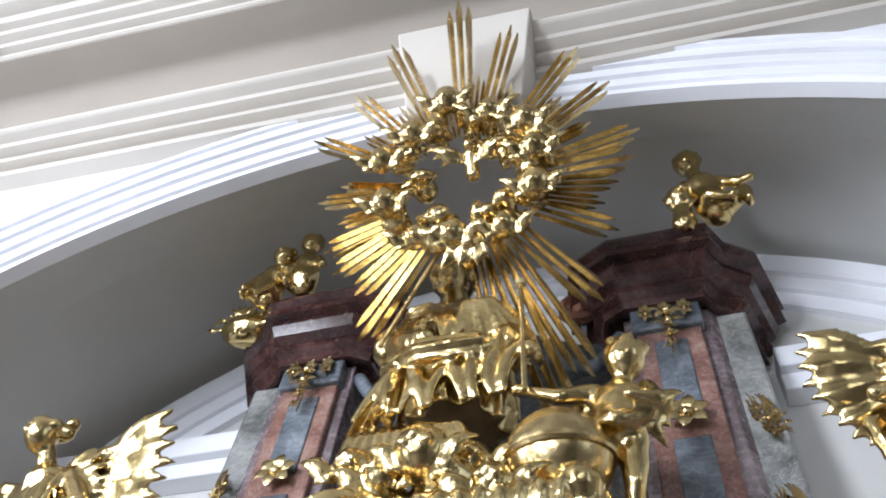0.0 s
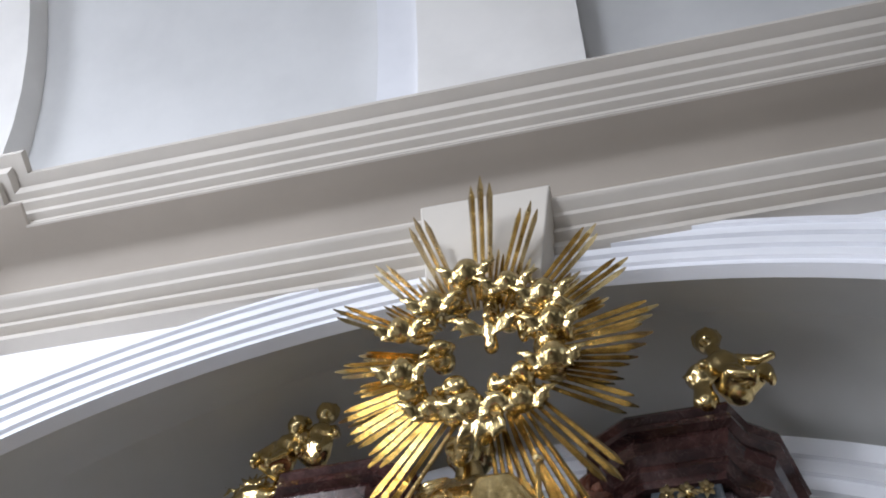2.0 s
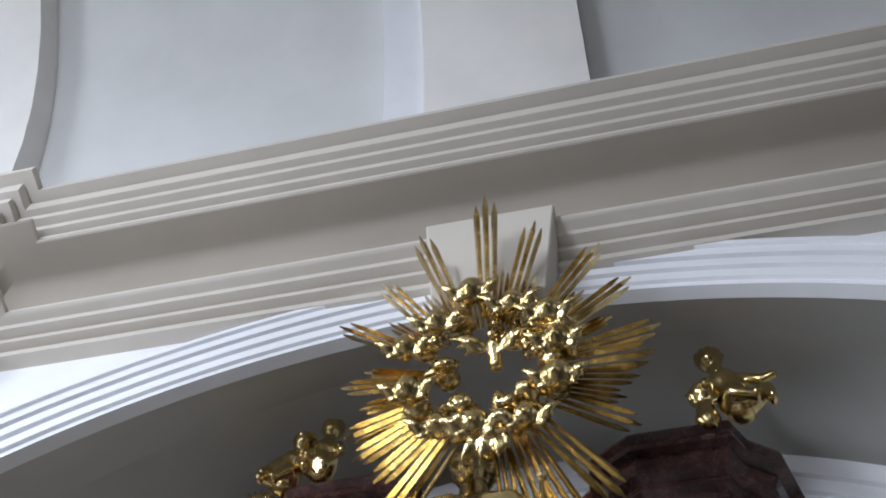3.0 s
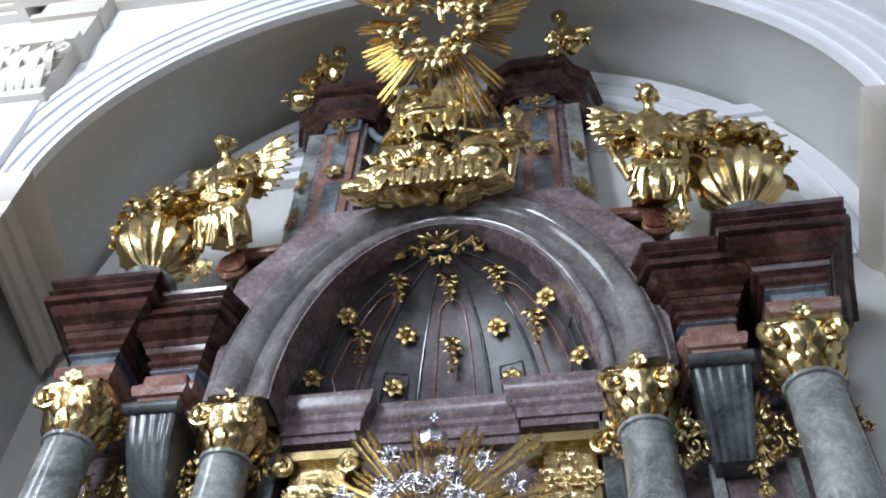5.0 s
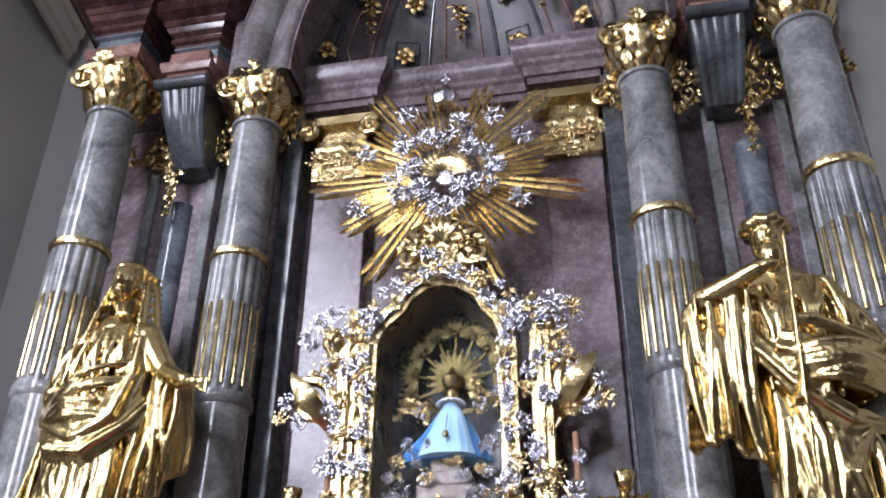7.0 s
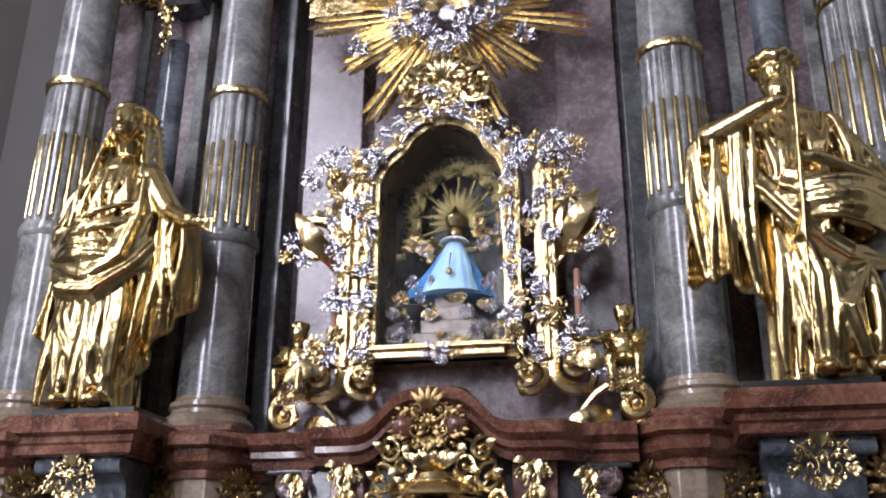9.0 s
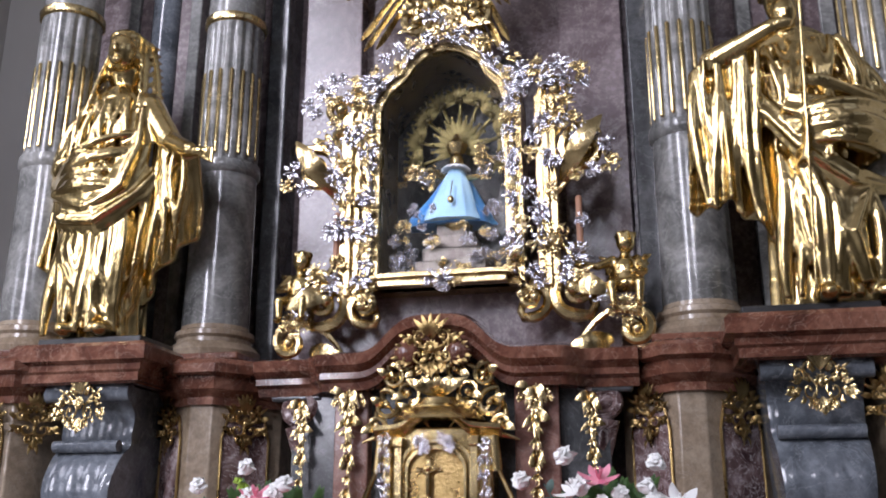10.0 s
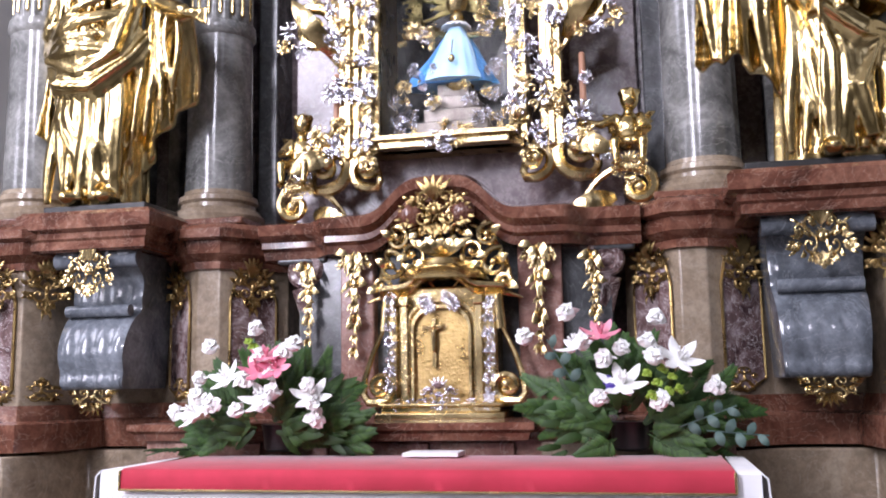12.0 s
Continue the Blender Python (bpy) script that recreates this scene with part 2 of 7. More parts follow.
# ---- mesh tools ----
class Shape:
    """Vertices and faces of one mesh, gathered piece by piece."""

    def __init__(self):
        self.v, self.f = [], []

    def add(self, verts, faces, m=None):
        n = len(self.v)
        self.v += [tuple(m @ Vector(p)) for p in verts] if m is not None else [tuple(p) for p in verts]
        self.f += [tuple(i + n for i in f) for f in faces]
        return self

    def join(self, other, m=None):
        return self.add(other.v, other.f, m)

    def grid(self, rows, closed=False, caps=False):
        """Rows of equally many points, skinned; closed: each row is a ring."""
        k, n = len(rows[0]), len(rows)
        faces = []
        for a in range(n - 1):
            for b in range(k if closed else k - 1):
                c = (b + 1) % k
                faces.append((a * k + b, a * k + c, (a + 1) * k + c, (a + 1) * k + b))
        if caps:
            faces.append(tuple(range(k))[::-1])
            faces.append(tuple((n - 1) * k + b for b in range(k)))
        return self.add([p for r in rows for p in r], faces)

    def box(self, x0, x1, y0, y1, z0, z1):
        return self.grid([[(x0, y0, z), (x1, y0, z), (x1, y1, z), (x0, y1, z)] for z in (z0, z1)], True, True)

    def prism(self, outline, z0, z1):
        return self.grid([[(x, y, z) for x, y in outline] for z in (z0, z1)], True, True)

    def slab(self, outline, y0, y1):
        """An outline in x and z, thickened along y."""
        return self.grid([[(x, y, z) for x, z in outline] for y in (y0, y1)], True, True)

    def lathe(self, profile, centre=(0, 0, 0), n=28, ripple=0, depth=0.0):
        rows = []
        for r, z in profile:
            rows.append([(centre[0] + r * (1 + depth * math.cos(ripple * a)) * math.cos(a),
                          centre[1] + r * (1 + depth * math.cos(ripple * a)) * math.sin(a), centre[2] + z)
                         for a in (2 * math.pi * i / n for i in range(n))])
        return self.grid(rows, True, True)

    def tube(self, points, radius, n=8, flat=1.0):
        """A round rod along points; radius: a number or one for each point."""
        pts = [Vector(p) for p in points]
        rad = radius if isinstance(radius, (list, tuple)) else [radius] * len(pts)
        rows, side = [], None
        for i, p in enumerate(pts):
            way = (pts[min(i + 1, len(pts) - 1)] - pts[max(i - 1, 0)]).normalized()
            if side is None:
                side = way.cross(Vector((0.13, 0.97, 0.21))).normalized()
            side = (side - way * side.dot(way)).normalized()
            up = way.cross(side)
            rows.append([p + rad[i] * (math.cos(a) * side + flat * math.sin(a) * up) for a in (2 * math.pi * j / n for j in range(n))])
        return self.grid(rows, True, True)

    def ball(self, c, r, n=12, turn=None):
        """An ellipsoid; r: three half axes."""
        rx, ry, rz = r if isinstance(r, (list, tuple)) else (r, r, r)
        t = turn or Matrix()
        rows = []
        for i in range(n // 2 + 1):
            e = math.pi * (max(0.02, min(0.98, i / (n // 2))) - 0.5)
            rows.append([Vector(c) + (t @ Vector((rx * math.cos(e) * math.cos(a), ry * math.cos(e) * math.sin(a), rz * math.sin(e))))
                         for a in (2 * math.pi * j / n for j in range(n))])
        return self.grid(rows, True, True)

    def limb(self, a, b, ra, rb, n=12):
        a, b = Vector(a), Vector(b)
        pts = [a.lerp(b, k / 5) for k in range(6)]
        return self.tube(pts, [ra + (rb - ra) * k / 5 for k in range(6)], n).ball(a, ra * 1.02, 10).ball(b, rb * 1.02, 10)

    def leaf(self, base, tip, width, out=(0, -1, 0), curl=0.25, ridge=0.25, n=6):
        """A pointed leaf with a raised midrib, from base to tip, bulging towards out."""
        base, tip, out = Vector(base), Vector(tip), Vector(out).normalized()
        way = tip - base
        side = way.normalized().cross(out).normalized()
        up = side.cross(way.normalized())
        long = way.length
        rows = []
        for i in range(n + 1):
            s = i / n
            w = width * (math.sin(math.pi * min(1, s * 0.86 + 0.10)) ** 0.8) * (0.5 if i == n else 1)
            p = base + way * s + up * curl * long * math.sin(math.pi * s * 0.9)
            rows.append([p - side * w, p + up * ridge * w, p + side * w, p - up * 0.08 * long - up * 0.1 * w])
        return self.grid(rows, True, True)

    def scroll(self, c, r, turns=1.4, start=0.0, sign=1, thick=0.03, tail=None, depth=0.0, n=26):
        """A volute in the x z plane, facing -y, that may begin with a straight tail."""
        pts, rad = [], []
        for i in range(n + 1):
            s = i / n
            a = start + sign * turns * 2 * math.pi * s
            q = r * (1 - s * 0.86)
            pts.append((c[0] + q * math.cos(a), c[1] - depth * s, c[2] + q * math.sin(a)))
            rad.append(thick * (1.0 - 0.45 * s))
        if tail is not None:
            a, b = Vector(tail), Vector(pts[0])
            t0 = (Vector(pts[0]) - Vector(pts[1])).normalized() * (a - b).length * 0.5
            pre = [(1 - s) ** 2 * a + 2 * (1 - s) * s * (b + t0) + s * s * b for s in (0, 0.2, 0.4, 0.6, 0.8)]
            pts, rad = [tuple(p) for p in pre] + pts, [thick * (0.35 + 0.6 * s) for s in (0, 0.2, 0.4, 0.6, 0.8)] + rad
        self.tube(pts, rad, 7)
        return self.ball(pts[-1], thick * 1.15, 8)

    def sweep(self, path, profile, closed=False):
        """A moulding: profile of (outward, z) along a plan of (x, y), mitred at corners; outward is to the right of the way."""
        n = len(path)
        rows = []
        for i, p in enumerate(path):
            p = Vector(p)
            a = Vector(path[i - 1]) if i or closed else None
            b = Vector(path[(i + 1) % n]) if i < n - 1 or closed else None
            d0 = (p - a).normalized() if a is not None else (b - p).normalized()
            d1 = (b - p).normalized() if b is not None else d0
            n0, n1 = Vector((d0.y, -d0.x)), Vector((d1.y, -d1.x))
            m = (n0 + n1) / max(0.25, 1 + n0.dot(n1))
            rows.append([(p.x + m.x * o, p.y + m.y * o, z) for o, z in profile])
        if closed:
            rows.append(rows[0])
        return self.grid(rows, True, not closed)

    def mirrored(self):
        s = Shape()
        s.v, s.f = [(-x, y, z) for x, y, z in self.v], [f[::-1] for f in self.f]
        return s


def mesh_of(name, shape, mat, angle=38):
    me = bpy.data.meshes.new(name)
    me.from_pydata(shape.v, [], shape.f)
    bm = bmesh.new()
    bm.from_mesh(me)
    bmesh.ops.recalc_face_normals(bm, faces=bm.faces)
    bm.to_mesh(me)
    bm.free()
    me.materials.append(mat)
    me.shade_smooth()
    if angle:
        me.set_sharp_from_angle(angle=radians(angle))
    return me


def thing(name, label, category, at=(0, 0, 0), group="", kind=""):
    ob = new(name)
    ob.location = at
    ob.empty_display_size = 0.1
    return tagged(ob, label, category, group, kind)


def part(name, shape, mat, parent, label="", bevel=0.0, angle=38):
    """One mesh under a thing or a part; the shape is in world metres, the parent stands unturned."""
    ob = new(name, mesh_of(name, shape, mat, angle))
    where = Vector()
    up = parent
    while up is not None:
        where += up.location
        up = up.parent
    ob.parent = parent
    ob.matrix_basis = Matrix.Translation(-where)
    if where.length:
        ob.data.transform(Matrix.Translation(-where))
        ob.matrix_basis = Matrix()
    if bevel:
        mod = ob.modifiers.new("bevel", "BEVEL")
        mod.width, mod.segments, mod.limit_method = bevel, 2, "ANGLE"
    return tagged(ob, label)


def solo(name, shape, mat, label, category, kind="", bevel=0.0, group="", angle=38):
    """A thing of one mesh."""
    ob = new(name, mesh_of(name, shape, mat, angle))
    if bevel:
        mod = ob.modifiers.new("bevel", "BEVEL")
        mod.width, mod.segments, mod.limit_method = bevel, 2, "ANGLE"
    return tagged(ob, label, category, group, kind)


def piece(name, data, parent, m):
    """A part that shares its mesh with alike parts; m is in world metres."""
    ob = new(name, data)
    where = Vector()
    up = parent
    while up is not None:
        where += up.location
        up = up.parent
    ob.parent = parent
    ob.matrix_basis = Matrix.Translation(-where) @ m
    return ob


def arc(cx, cz, a, b, t0, t1, n=32):
    return [(cx + a * math.cos(radians(t0 + (t1 - t0) * i / n)), cz + b * math.sin(radians(t0 + (t1 - t0) * i / n))) for i in range(n + 1)]


def ring_slab(shape, inner, outer, y0, y1):
    """The band between two equally long outlines in x and z, thickened along y."""
    rows = [[(p[0], y0, p[1]), (q[0], y0, q[1]), (q[0], y1, q[1]), (p[0], y1, p[1])] for p, q in zip(inner, outer)]
    return shape.grid(rows, True, True)

# ---- the church: floor, walls, vault ----
def structure(name, shape, mat, label, category, bevel=0.0, angle=30):
    return solo(name, shape, mat, label, category, "structure", bevel, angle=angle)


structure("floor", Shape().box(-12.3, 12.3, -7.3, 7.3, -0.2, 0.0), FLOOR, "worn grey stone church floor", "floor")
structure("floor_step", Shape().box(-4.2, 4.4, 3.3, 5.2, 0.0, 0.45), FLOOR, "raised stone dais under the altar table", "step", 0.02)

TURN = pose(-0.1, 5.2, 0, 0, 0, 1.5) @ pose(0.1, -5.2, 0)      # the nave wall stands slightly askew to the altar


def turned(ob):
    ob.matrix_world = TURN @ ob.matrix_world
    return ob


ARCH_X, ARCH_Z, ARCH_A, ARCH_B = 0.08, 9.60, 4.10, 3.72
inner = [(ARCH_X + ARCH_A, 0.0)] + arc(ARCH_X, ARCH_Z, ARCH_A, ARCH_B, 0, 180, 48) + [(ARCH_X - ARCH_A, 0.0)]
outer = [(12.0, 0.0)] + [((12.0 if a < 60 else -12.0 if a > 120 else ARCH_X + (90 - a) * 0.4),
                          14.6 if 55 < a < 125 else ARCH_Z + min(1, min(a, 180 - a) / 55) * (14.6 - ARCH_Z)) for a in (180 * i / 48 for i in range(49))] + [(-12.0, 0.0)]
turned(structure("wall_altar_side", ring_slab(Shape(), inner, outer, 5.22, 5.30), WHITE, "white plastered nave wall with a wide round arch", "wall"))

# splayed soffit of the chapel and its jambs
front = [(ARCH_X + ARCH_A, 0.0)] + arc(ARCH_X, ARCH_Z, ARCH_A + 0.01, ARCH_B + 0.01, 0, 180, 48) + [(ARCH_X - ARCH_A, 0.0)]
middle = [(ARCH_X + ARCH_A + 0.2, 0.0)] + arc(ARCH_X, ARCH_Z, ARCH_A + 0.2, ARCH_B + 0.65, 0, 180, 48) + [(ARCH_X - ARCH_A - 0.2, 0.0)]
back = [(ARCH_X + 4.4, 0.0)] + arc(ARCH_X, ARCH_Z, 4.40, 4.60, 0, 180, 48) + [(ARCH_X - 4.4, 0.0)]
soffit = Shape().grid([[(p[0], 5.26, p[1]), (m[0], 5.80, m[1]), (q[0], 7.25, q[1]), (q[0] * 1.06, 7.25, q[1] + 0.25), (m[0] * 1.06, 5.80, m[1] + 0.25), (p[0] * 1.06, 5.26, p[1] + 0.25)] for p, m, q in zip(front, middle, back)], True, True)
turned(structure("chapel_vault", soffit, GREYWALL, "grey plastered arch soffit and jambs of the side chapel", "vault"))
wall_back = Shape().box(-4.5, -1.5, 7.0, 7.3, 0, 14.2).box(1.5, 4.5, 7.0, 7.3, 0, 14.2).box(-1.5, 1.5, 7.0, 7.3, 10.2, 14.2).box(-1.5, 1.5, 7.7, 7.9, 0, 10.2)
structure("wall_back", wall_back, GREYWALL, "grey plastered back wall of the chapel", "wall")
band = Shape()
for k, (r0, r1, y) in enumerate(((4.34, 4.12, 6.86), (4.12, 3.97, 6.90), (3.97, 3.82, 6.94))):
    ring_slab(band, arc(ARCH_X, ARCH_Z, r1, r1, 0, 180, 48), arc(ARCH_X, ARCH_Z, r0, r0, 0, 180, 48), y, 7.0)
structure("back_archivolt", band, WHITE, "white moulded arch band on the back wall", "moulding")
back_cornice = Shape()
for s in (-1, 1):
    back_cornice.box(s * 3.0 - 1.3, s * 3.0 + 1.3, 6.78, 7.0, 12.05, 12.25).box(s * 3.0 - 1.3, s * 3.0 + 1.3, 6.85, 7.0, 11.9, 12.05)
structure("back_cornice", back_cornice, WHITE, "white moulded string course behind the altar", "moulding", 0.01)

# archivolt on the nave wall
archivolt = thing("archivolt", "white stepped moulding round the chapel arch", "moulding", kind="structure")
for w0, w1, y in ((0.0, 0.07, 5.20), (0.07, 0.20, 5.17), (0.20, 0.24, 5.19), (0.24, 0.37, 5.15), (0.37, 0.41, 5.18), (0.41, 0.54, 5.13), (0.54, 0.61, 5.10)):
    part("fillet", ring_slab(Shape(), arc(ARCH_X, ARCH_Z, ARCH_A + w0, ARCH_B + w0, 0, 180, 64), arc(ARCH_X, ARCH_Z, ARCH_A + w1, ARCH_B + w1, 0, 180, 64), y, 5.22), WHITE, archivolt, angle=30)
turned(archivolt)
keystone = Shape().grid([[(-0.36, 5.00, 13.0), (0.43, 5.00, 13.0), (0.43, 5.24, 13.0), (-0.36, 5.24, 13.0)], [(-0.49, 4.72, 14.07), (0.53, 4.72, 14.07), (0.53, 5.24, 14.07), (-0.49, 5.24, 14.07)]], True, True)
turned(structure("keystone", keystone, CREAM, "plain cream plaster keystone over the arch", "keystone", 0.015))

# imposts at the spring of the arch
impost_profile = [(0, 8.87), (0.05, 8.87), (0.05, 8.94), (0.09, 8.97), (0.09, 9.14), (0.13, 9.17), (0.13, 9.34), (0.22, 9.42), (0.27, 9.52), (0.27, 9.62), (0, 9.64)]
for s in (-1, 1):
    x = ARCH_X + s * ARCH_A
    way = [(x + s * 1.1, 5.22), (x, 5.22), (x + s * 0.22, 6.95)]
    sh = Shape().sweep(way if s < 0 else way[::-1], impost_profile)
    turned(structure("impost_moulding", sh, CREAM, "cream plaster impost moulding at the arch spring", "moulding"))

# entablature of the nave; its deep cove is coloured darker for shade
architrave = [(0.0, 13.66), (0.13, 13.66), (0.13, 13.76), (0.11, 13.765), (0.11, 13.79), (0.20, 13.80), (0.20, 13.88), (0.18, 13.885), (0.18, 13.90), (0.28, 13.92), (0.30, 13.95), (0.36, 13.97), (0.40, 14.0), (0.40, 14.05), (0.0, 14.055)]
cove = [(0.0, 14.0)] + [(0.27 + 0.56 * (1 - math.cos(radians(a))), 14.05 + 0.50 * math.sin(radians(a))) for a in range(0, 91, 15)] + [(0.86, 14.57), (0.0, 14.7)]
corona = [(0.6, 14.56), (0.85, 14.55), (0.87, 14.62), (0.855, 14.625), (0.855, 14.64), (0.93, 14.66), (0.95, 14.70), (0.94, 14.705), (0.94, 14.72), (1.02, 14.74), (1.04, 14.78), (1.03, 14.785), (1.03, 14.80), (1.10, 14.82), (1.14, 14.87), (1.12, 14.875), (1.12, 14.885), (1.25, 14.89), (1.26, 14.96), (0.0, 15.0)]
for nm, prof, mat, x in (("architrave", architrave, CREAM, -4.6), ("shade_toned_cove", cove, COVE, -4.9), ("cornice", corona, CREAM, -5.35)):
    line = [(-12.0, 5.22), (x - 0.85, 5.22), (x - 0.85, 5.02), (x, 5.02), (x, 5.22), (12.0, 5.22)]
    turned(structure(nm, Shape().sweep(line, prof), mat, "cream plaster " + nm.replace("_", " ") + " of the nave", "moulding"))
# pilaster of the nave beside the arch, with its carved capital
pil = Shape().box(-5.05, -4.30, 5.06, 5.24, 0, 11.2)
turned(structure("nave_pilaster", pil, WHITE, "flat white plaster pilaster of the nave", "pilaster", 0.01))
capital = Shape().box(-5.11, -4.24, 4.98, 5.24, 11.2, 11.32).box(-5.13, -4.22, 4.90, 5.24, 12.30, 12.50).box(-5.10, -4.25, 5.0, 5.24, 12.50, 13.70).box(-5.13, -4.22, 4.94, 5.24, 13.1, 13.22)
for k in range(7):
    capital.leaf((-5.00 + k * 0.105, 5.03, 11.32), (-5.02 + k * 0.113, 4.9, 11.72 + 0.14 * (k % 2)), 0.065, (0, -1, 0.2), 0.2)
    capital.leaf((-5.00 + k * 0.105, 5.03, 11.7), (-5.02 + k * 0.113, 4.88, 12.05 + 0.1 * (k % 2)), 0.06, (0, -1, 0.2), 0.25)
for s in (-1, 1):
    capital.scroll((-4.675 + s * 0.34, 4.92, 12.12), 0.17, 1.6, radians(90), s, 0.045)
capital.box(-5.05, -4.30, 5.0, 5.24, 11.32, 12.30)
turned(structure("nave_capital", capital, CREAM, "cream carved pilaster capital under the nave cornice", "capital"))

# barrel vault over the nave, with ribs
def vault_band(x0, x1, r, mat, name, label, thick=0.15):
    rows = []
    for a in range(0, 181, 6):
        c, s = math.cos(radians(a)), math.sin(radians(a))
        rows.append([(x, -0.9 + q * c, 14.45 + q * 0.95 * s) for x, q in ((x0, r), (x1, r), (x1, r + thick), (x0, r + thick))])
    return turned(structure(name, Shape().grid(rows, True, True), mat, label, "vault"))


vault_band(-12.2, 12.2, 6.12, VAULT, "nave_vault", "white plastered barrel vault of the nave", 0.2)
for x0, x1 in ((-0.80, 0.98), (-7.4, -5.85), (4.6, 6.0), (-10.5, -9.0), (9.0, 10.5)):
    vault_band(x0, x1, 5.72, RIB, "vault_rib", "cream plaster cross rib of the vault", 0.5)

# whiter band paints the bright light on a reveal beside the rib
vault_band(-1.28, -0.80, 5.80, WHITE, "vault_reveal", "white plaster band standing for a brightly lit reveal beside the cross rib", 0.4)

# the unseen far side of the nave: added dark walls with assumed windows
def wall_with_windows(name, x0, x1, y0, y1, z1, holes, label):
    """A wall along x with rectangular openings (x0, x1, z0, z1)."""
    s, last = Shape(), x0
    for a, b, lo, hi in holes:
        s.box(last, a, y0, y1, 0, z1).box(a, b, y0, y1, 0, lo).box(a, b, y0, y1, hi, z1)
        last = b
    s.box(last, x1, y0, y1, 0, z1)
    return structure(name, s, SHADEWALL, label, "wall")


wall_with_windows("wall_window_side", -12.3, 12.3, -7.3, -6.8, 15.5, [(wx - ww / 2, wx + ww / 2, wz - wh / 2, wz + wh / 2) for wx, wz, ww, wh in WINDOWS], "unseen nave wall with tall windows, darkened for the gilding's reflections")
for wx, wz, ww, wh in WINDOWS:
    w = thing("window_frame", "unseen tall church window assumed in the far wall", "window", (wx, -7.2, wz), kind="structure")
    x0, x1, z0, z1 = wx - ww / 2, wx + ww / 2, wz - wh / 2, wz + wh / 2
    part("jamb", Shape().box(x0, x0 + 0.08, -7.24, -7.16, z0, z1), DARK, w)
    part("jamb", Shape().box(x1 - 0.08, x1, -7.24, -7.16, z0, z1), DARK, w)
    part("mullion", Shape().box(wx - 0.03, wx + 0.03, -7.23, -7.19, z0, z1), DARK, w)
    for k in range(int(wh) + 1):
        part("glazing_bar", Shape().box(x0 + 0.08, x1 - 0.08, -7.225, -7.195, z0 + k, z0 + k + 0.05), DARK, w)


def end_wall(name, s, holes):
    """An end wall across the nave with openings (y0, y1, z0, z1), one above the other or side by side."""
    x0, x1 = sorted((s * 12.2, s * 12.5))
    sh, z = Shape(), 0.0
    for y0, y1, lo, hi in holes:
        sh.box(x0, x1, -7.3, 7.3, z, lo).box(x0, x1, -7.3, y0, lo, hi).box(x0, x1, y1, 7.3, lo, hi)
        z = hi
    sh.box(x0, x1, -7.3, 7.3, z, 21)
    return structure(name, sh, SHADEWALL, "unseen darkened plaster end wall of the nave with windows", "wall")


# the low west opening is made up for the added fill lamp
end_wall("wall_west", -1, [(-4.7, -1.7, 2.8, 7.6), (-3.5, 1.1, 10.4, 16.8)])
end_wall("wall_east", 1, [(-3.5, 1.1, 10.4, 16.8)])

# ---- the altar: architecture ----
SIDES = ((-1, "west"), (1, "east"))
ZC = 3.04          # top of the pedestals' cornice
COLS = ((1.72, 6.40), (2.945, 6.02))


def sided(shape, s):
    return shape if s > 0 else shape.mirrored()


def sheet(name, x0, x1, y0, y1, z0, z1, mat, label, category="panel", bevel=0.012):
    return solo(name, Shape().box(x0, x1, y0, y1, z0, z1), mat, label, category, "structure", bevel)


# back walls of the altar
sheet("niche_back", -1.42, 1.42, 6.92, 7.02, 1.6, 7.9, PURPLE, "purple grey polished marble back of the altar niche")
for s, nm in SIDES:
    x0, x1 = sorted((s * 1.40, s * 3.45))
    sheet("altar_wall", x0, x1, 6.80, 7.0, 1.2, 9.0, PURPLE, "purple grey marble wall behind the columns")
    x0, x1 = sorted((s * 2.29, s * 2.72))
    pil = thing("middle_pilaster", "purple marble pilaster with a grey half round strip between the columns", "pilaster", (s * 2.50, 6.7, ZC), "side pilasters", "structure")
    part("shaft", Shape().box(x0 - 0.12, x1 + 0.12, 6.66, 6.80, ZC, 7.0), PURPLE, pil, bevel=0.02)
    part("strip", Shape().lathe([(0.13, ZC), (0.13, 6.6)], (s * 2.50, 6.68, 0), 18), BLUEGREY, pil, "grey half round marble strip")
    part("side_strip", Shape().box(s * 2.79 - 0.05, s * 2.79 + 0.05, 6.62, 6.8, ZC, 7.0), GREY, pil, bevel=0.01)
    part("side_strip", Shape().box(s * 2.21 - 0.05, s * 2.21 + 0.05, 6.62, 6.8, ZC, 7.0), GREY, pil, bevel=0.01)
    # pilaster of the niche
    x0, x1 = (0.84, 1.32) if s > 0 else (-1.26, -0.77)
    pil = thing("niche_pilaster", "purple grey marble pilaster with a gilded capital", "pilaster", ((x0 + x1) / 2, 6.8, 2.9), "niche pilasters", "structure")
    part("shaft", Shape().box(x0, x1, 6.76, 6.92, 2.9, 6.76), PURPLE, pil, bevel=0.01)
    x0, x1 = sorted((s * 1.36, s * 1.52))
    # the dark tone stands for shade between column and niche pilaster
    sheet("niche_jamb", x0, x1, 6.62, 6.95, 1.6, 7.7, DARK, "marble jamb of the niche, toned dark for the shade there")


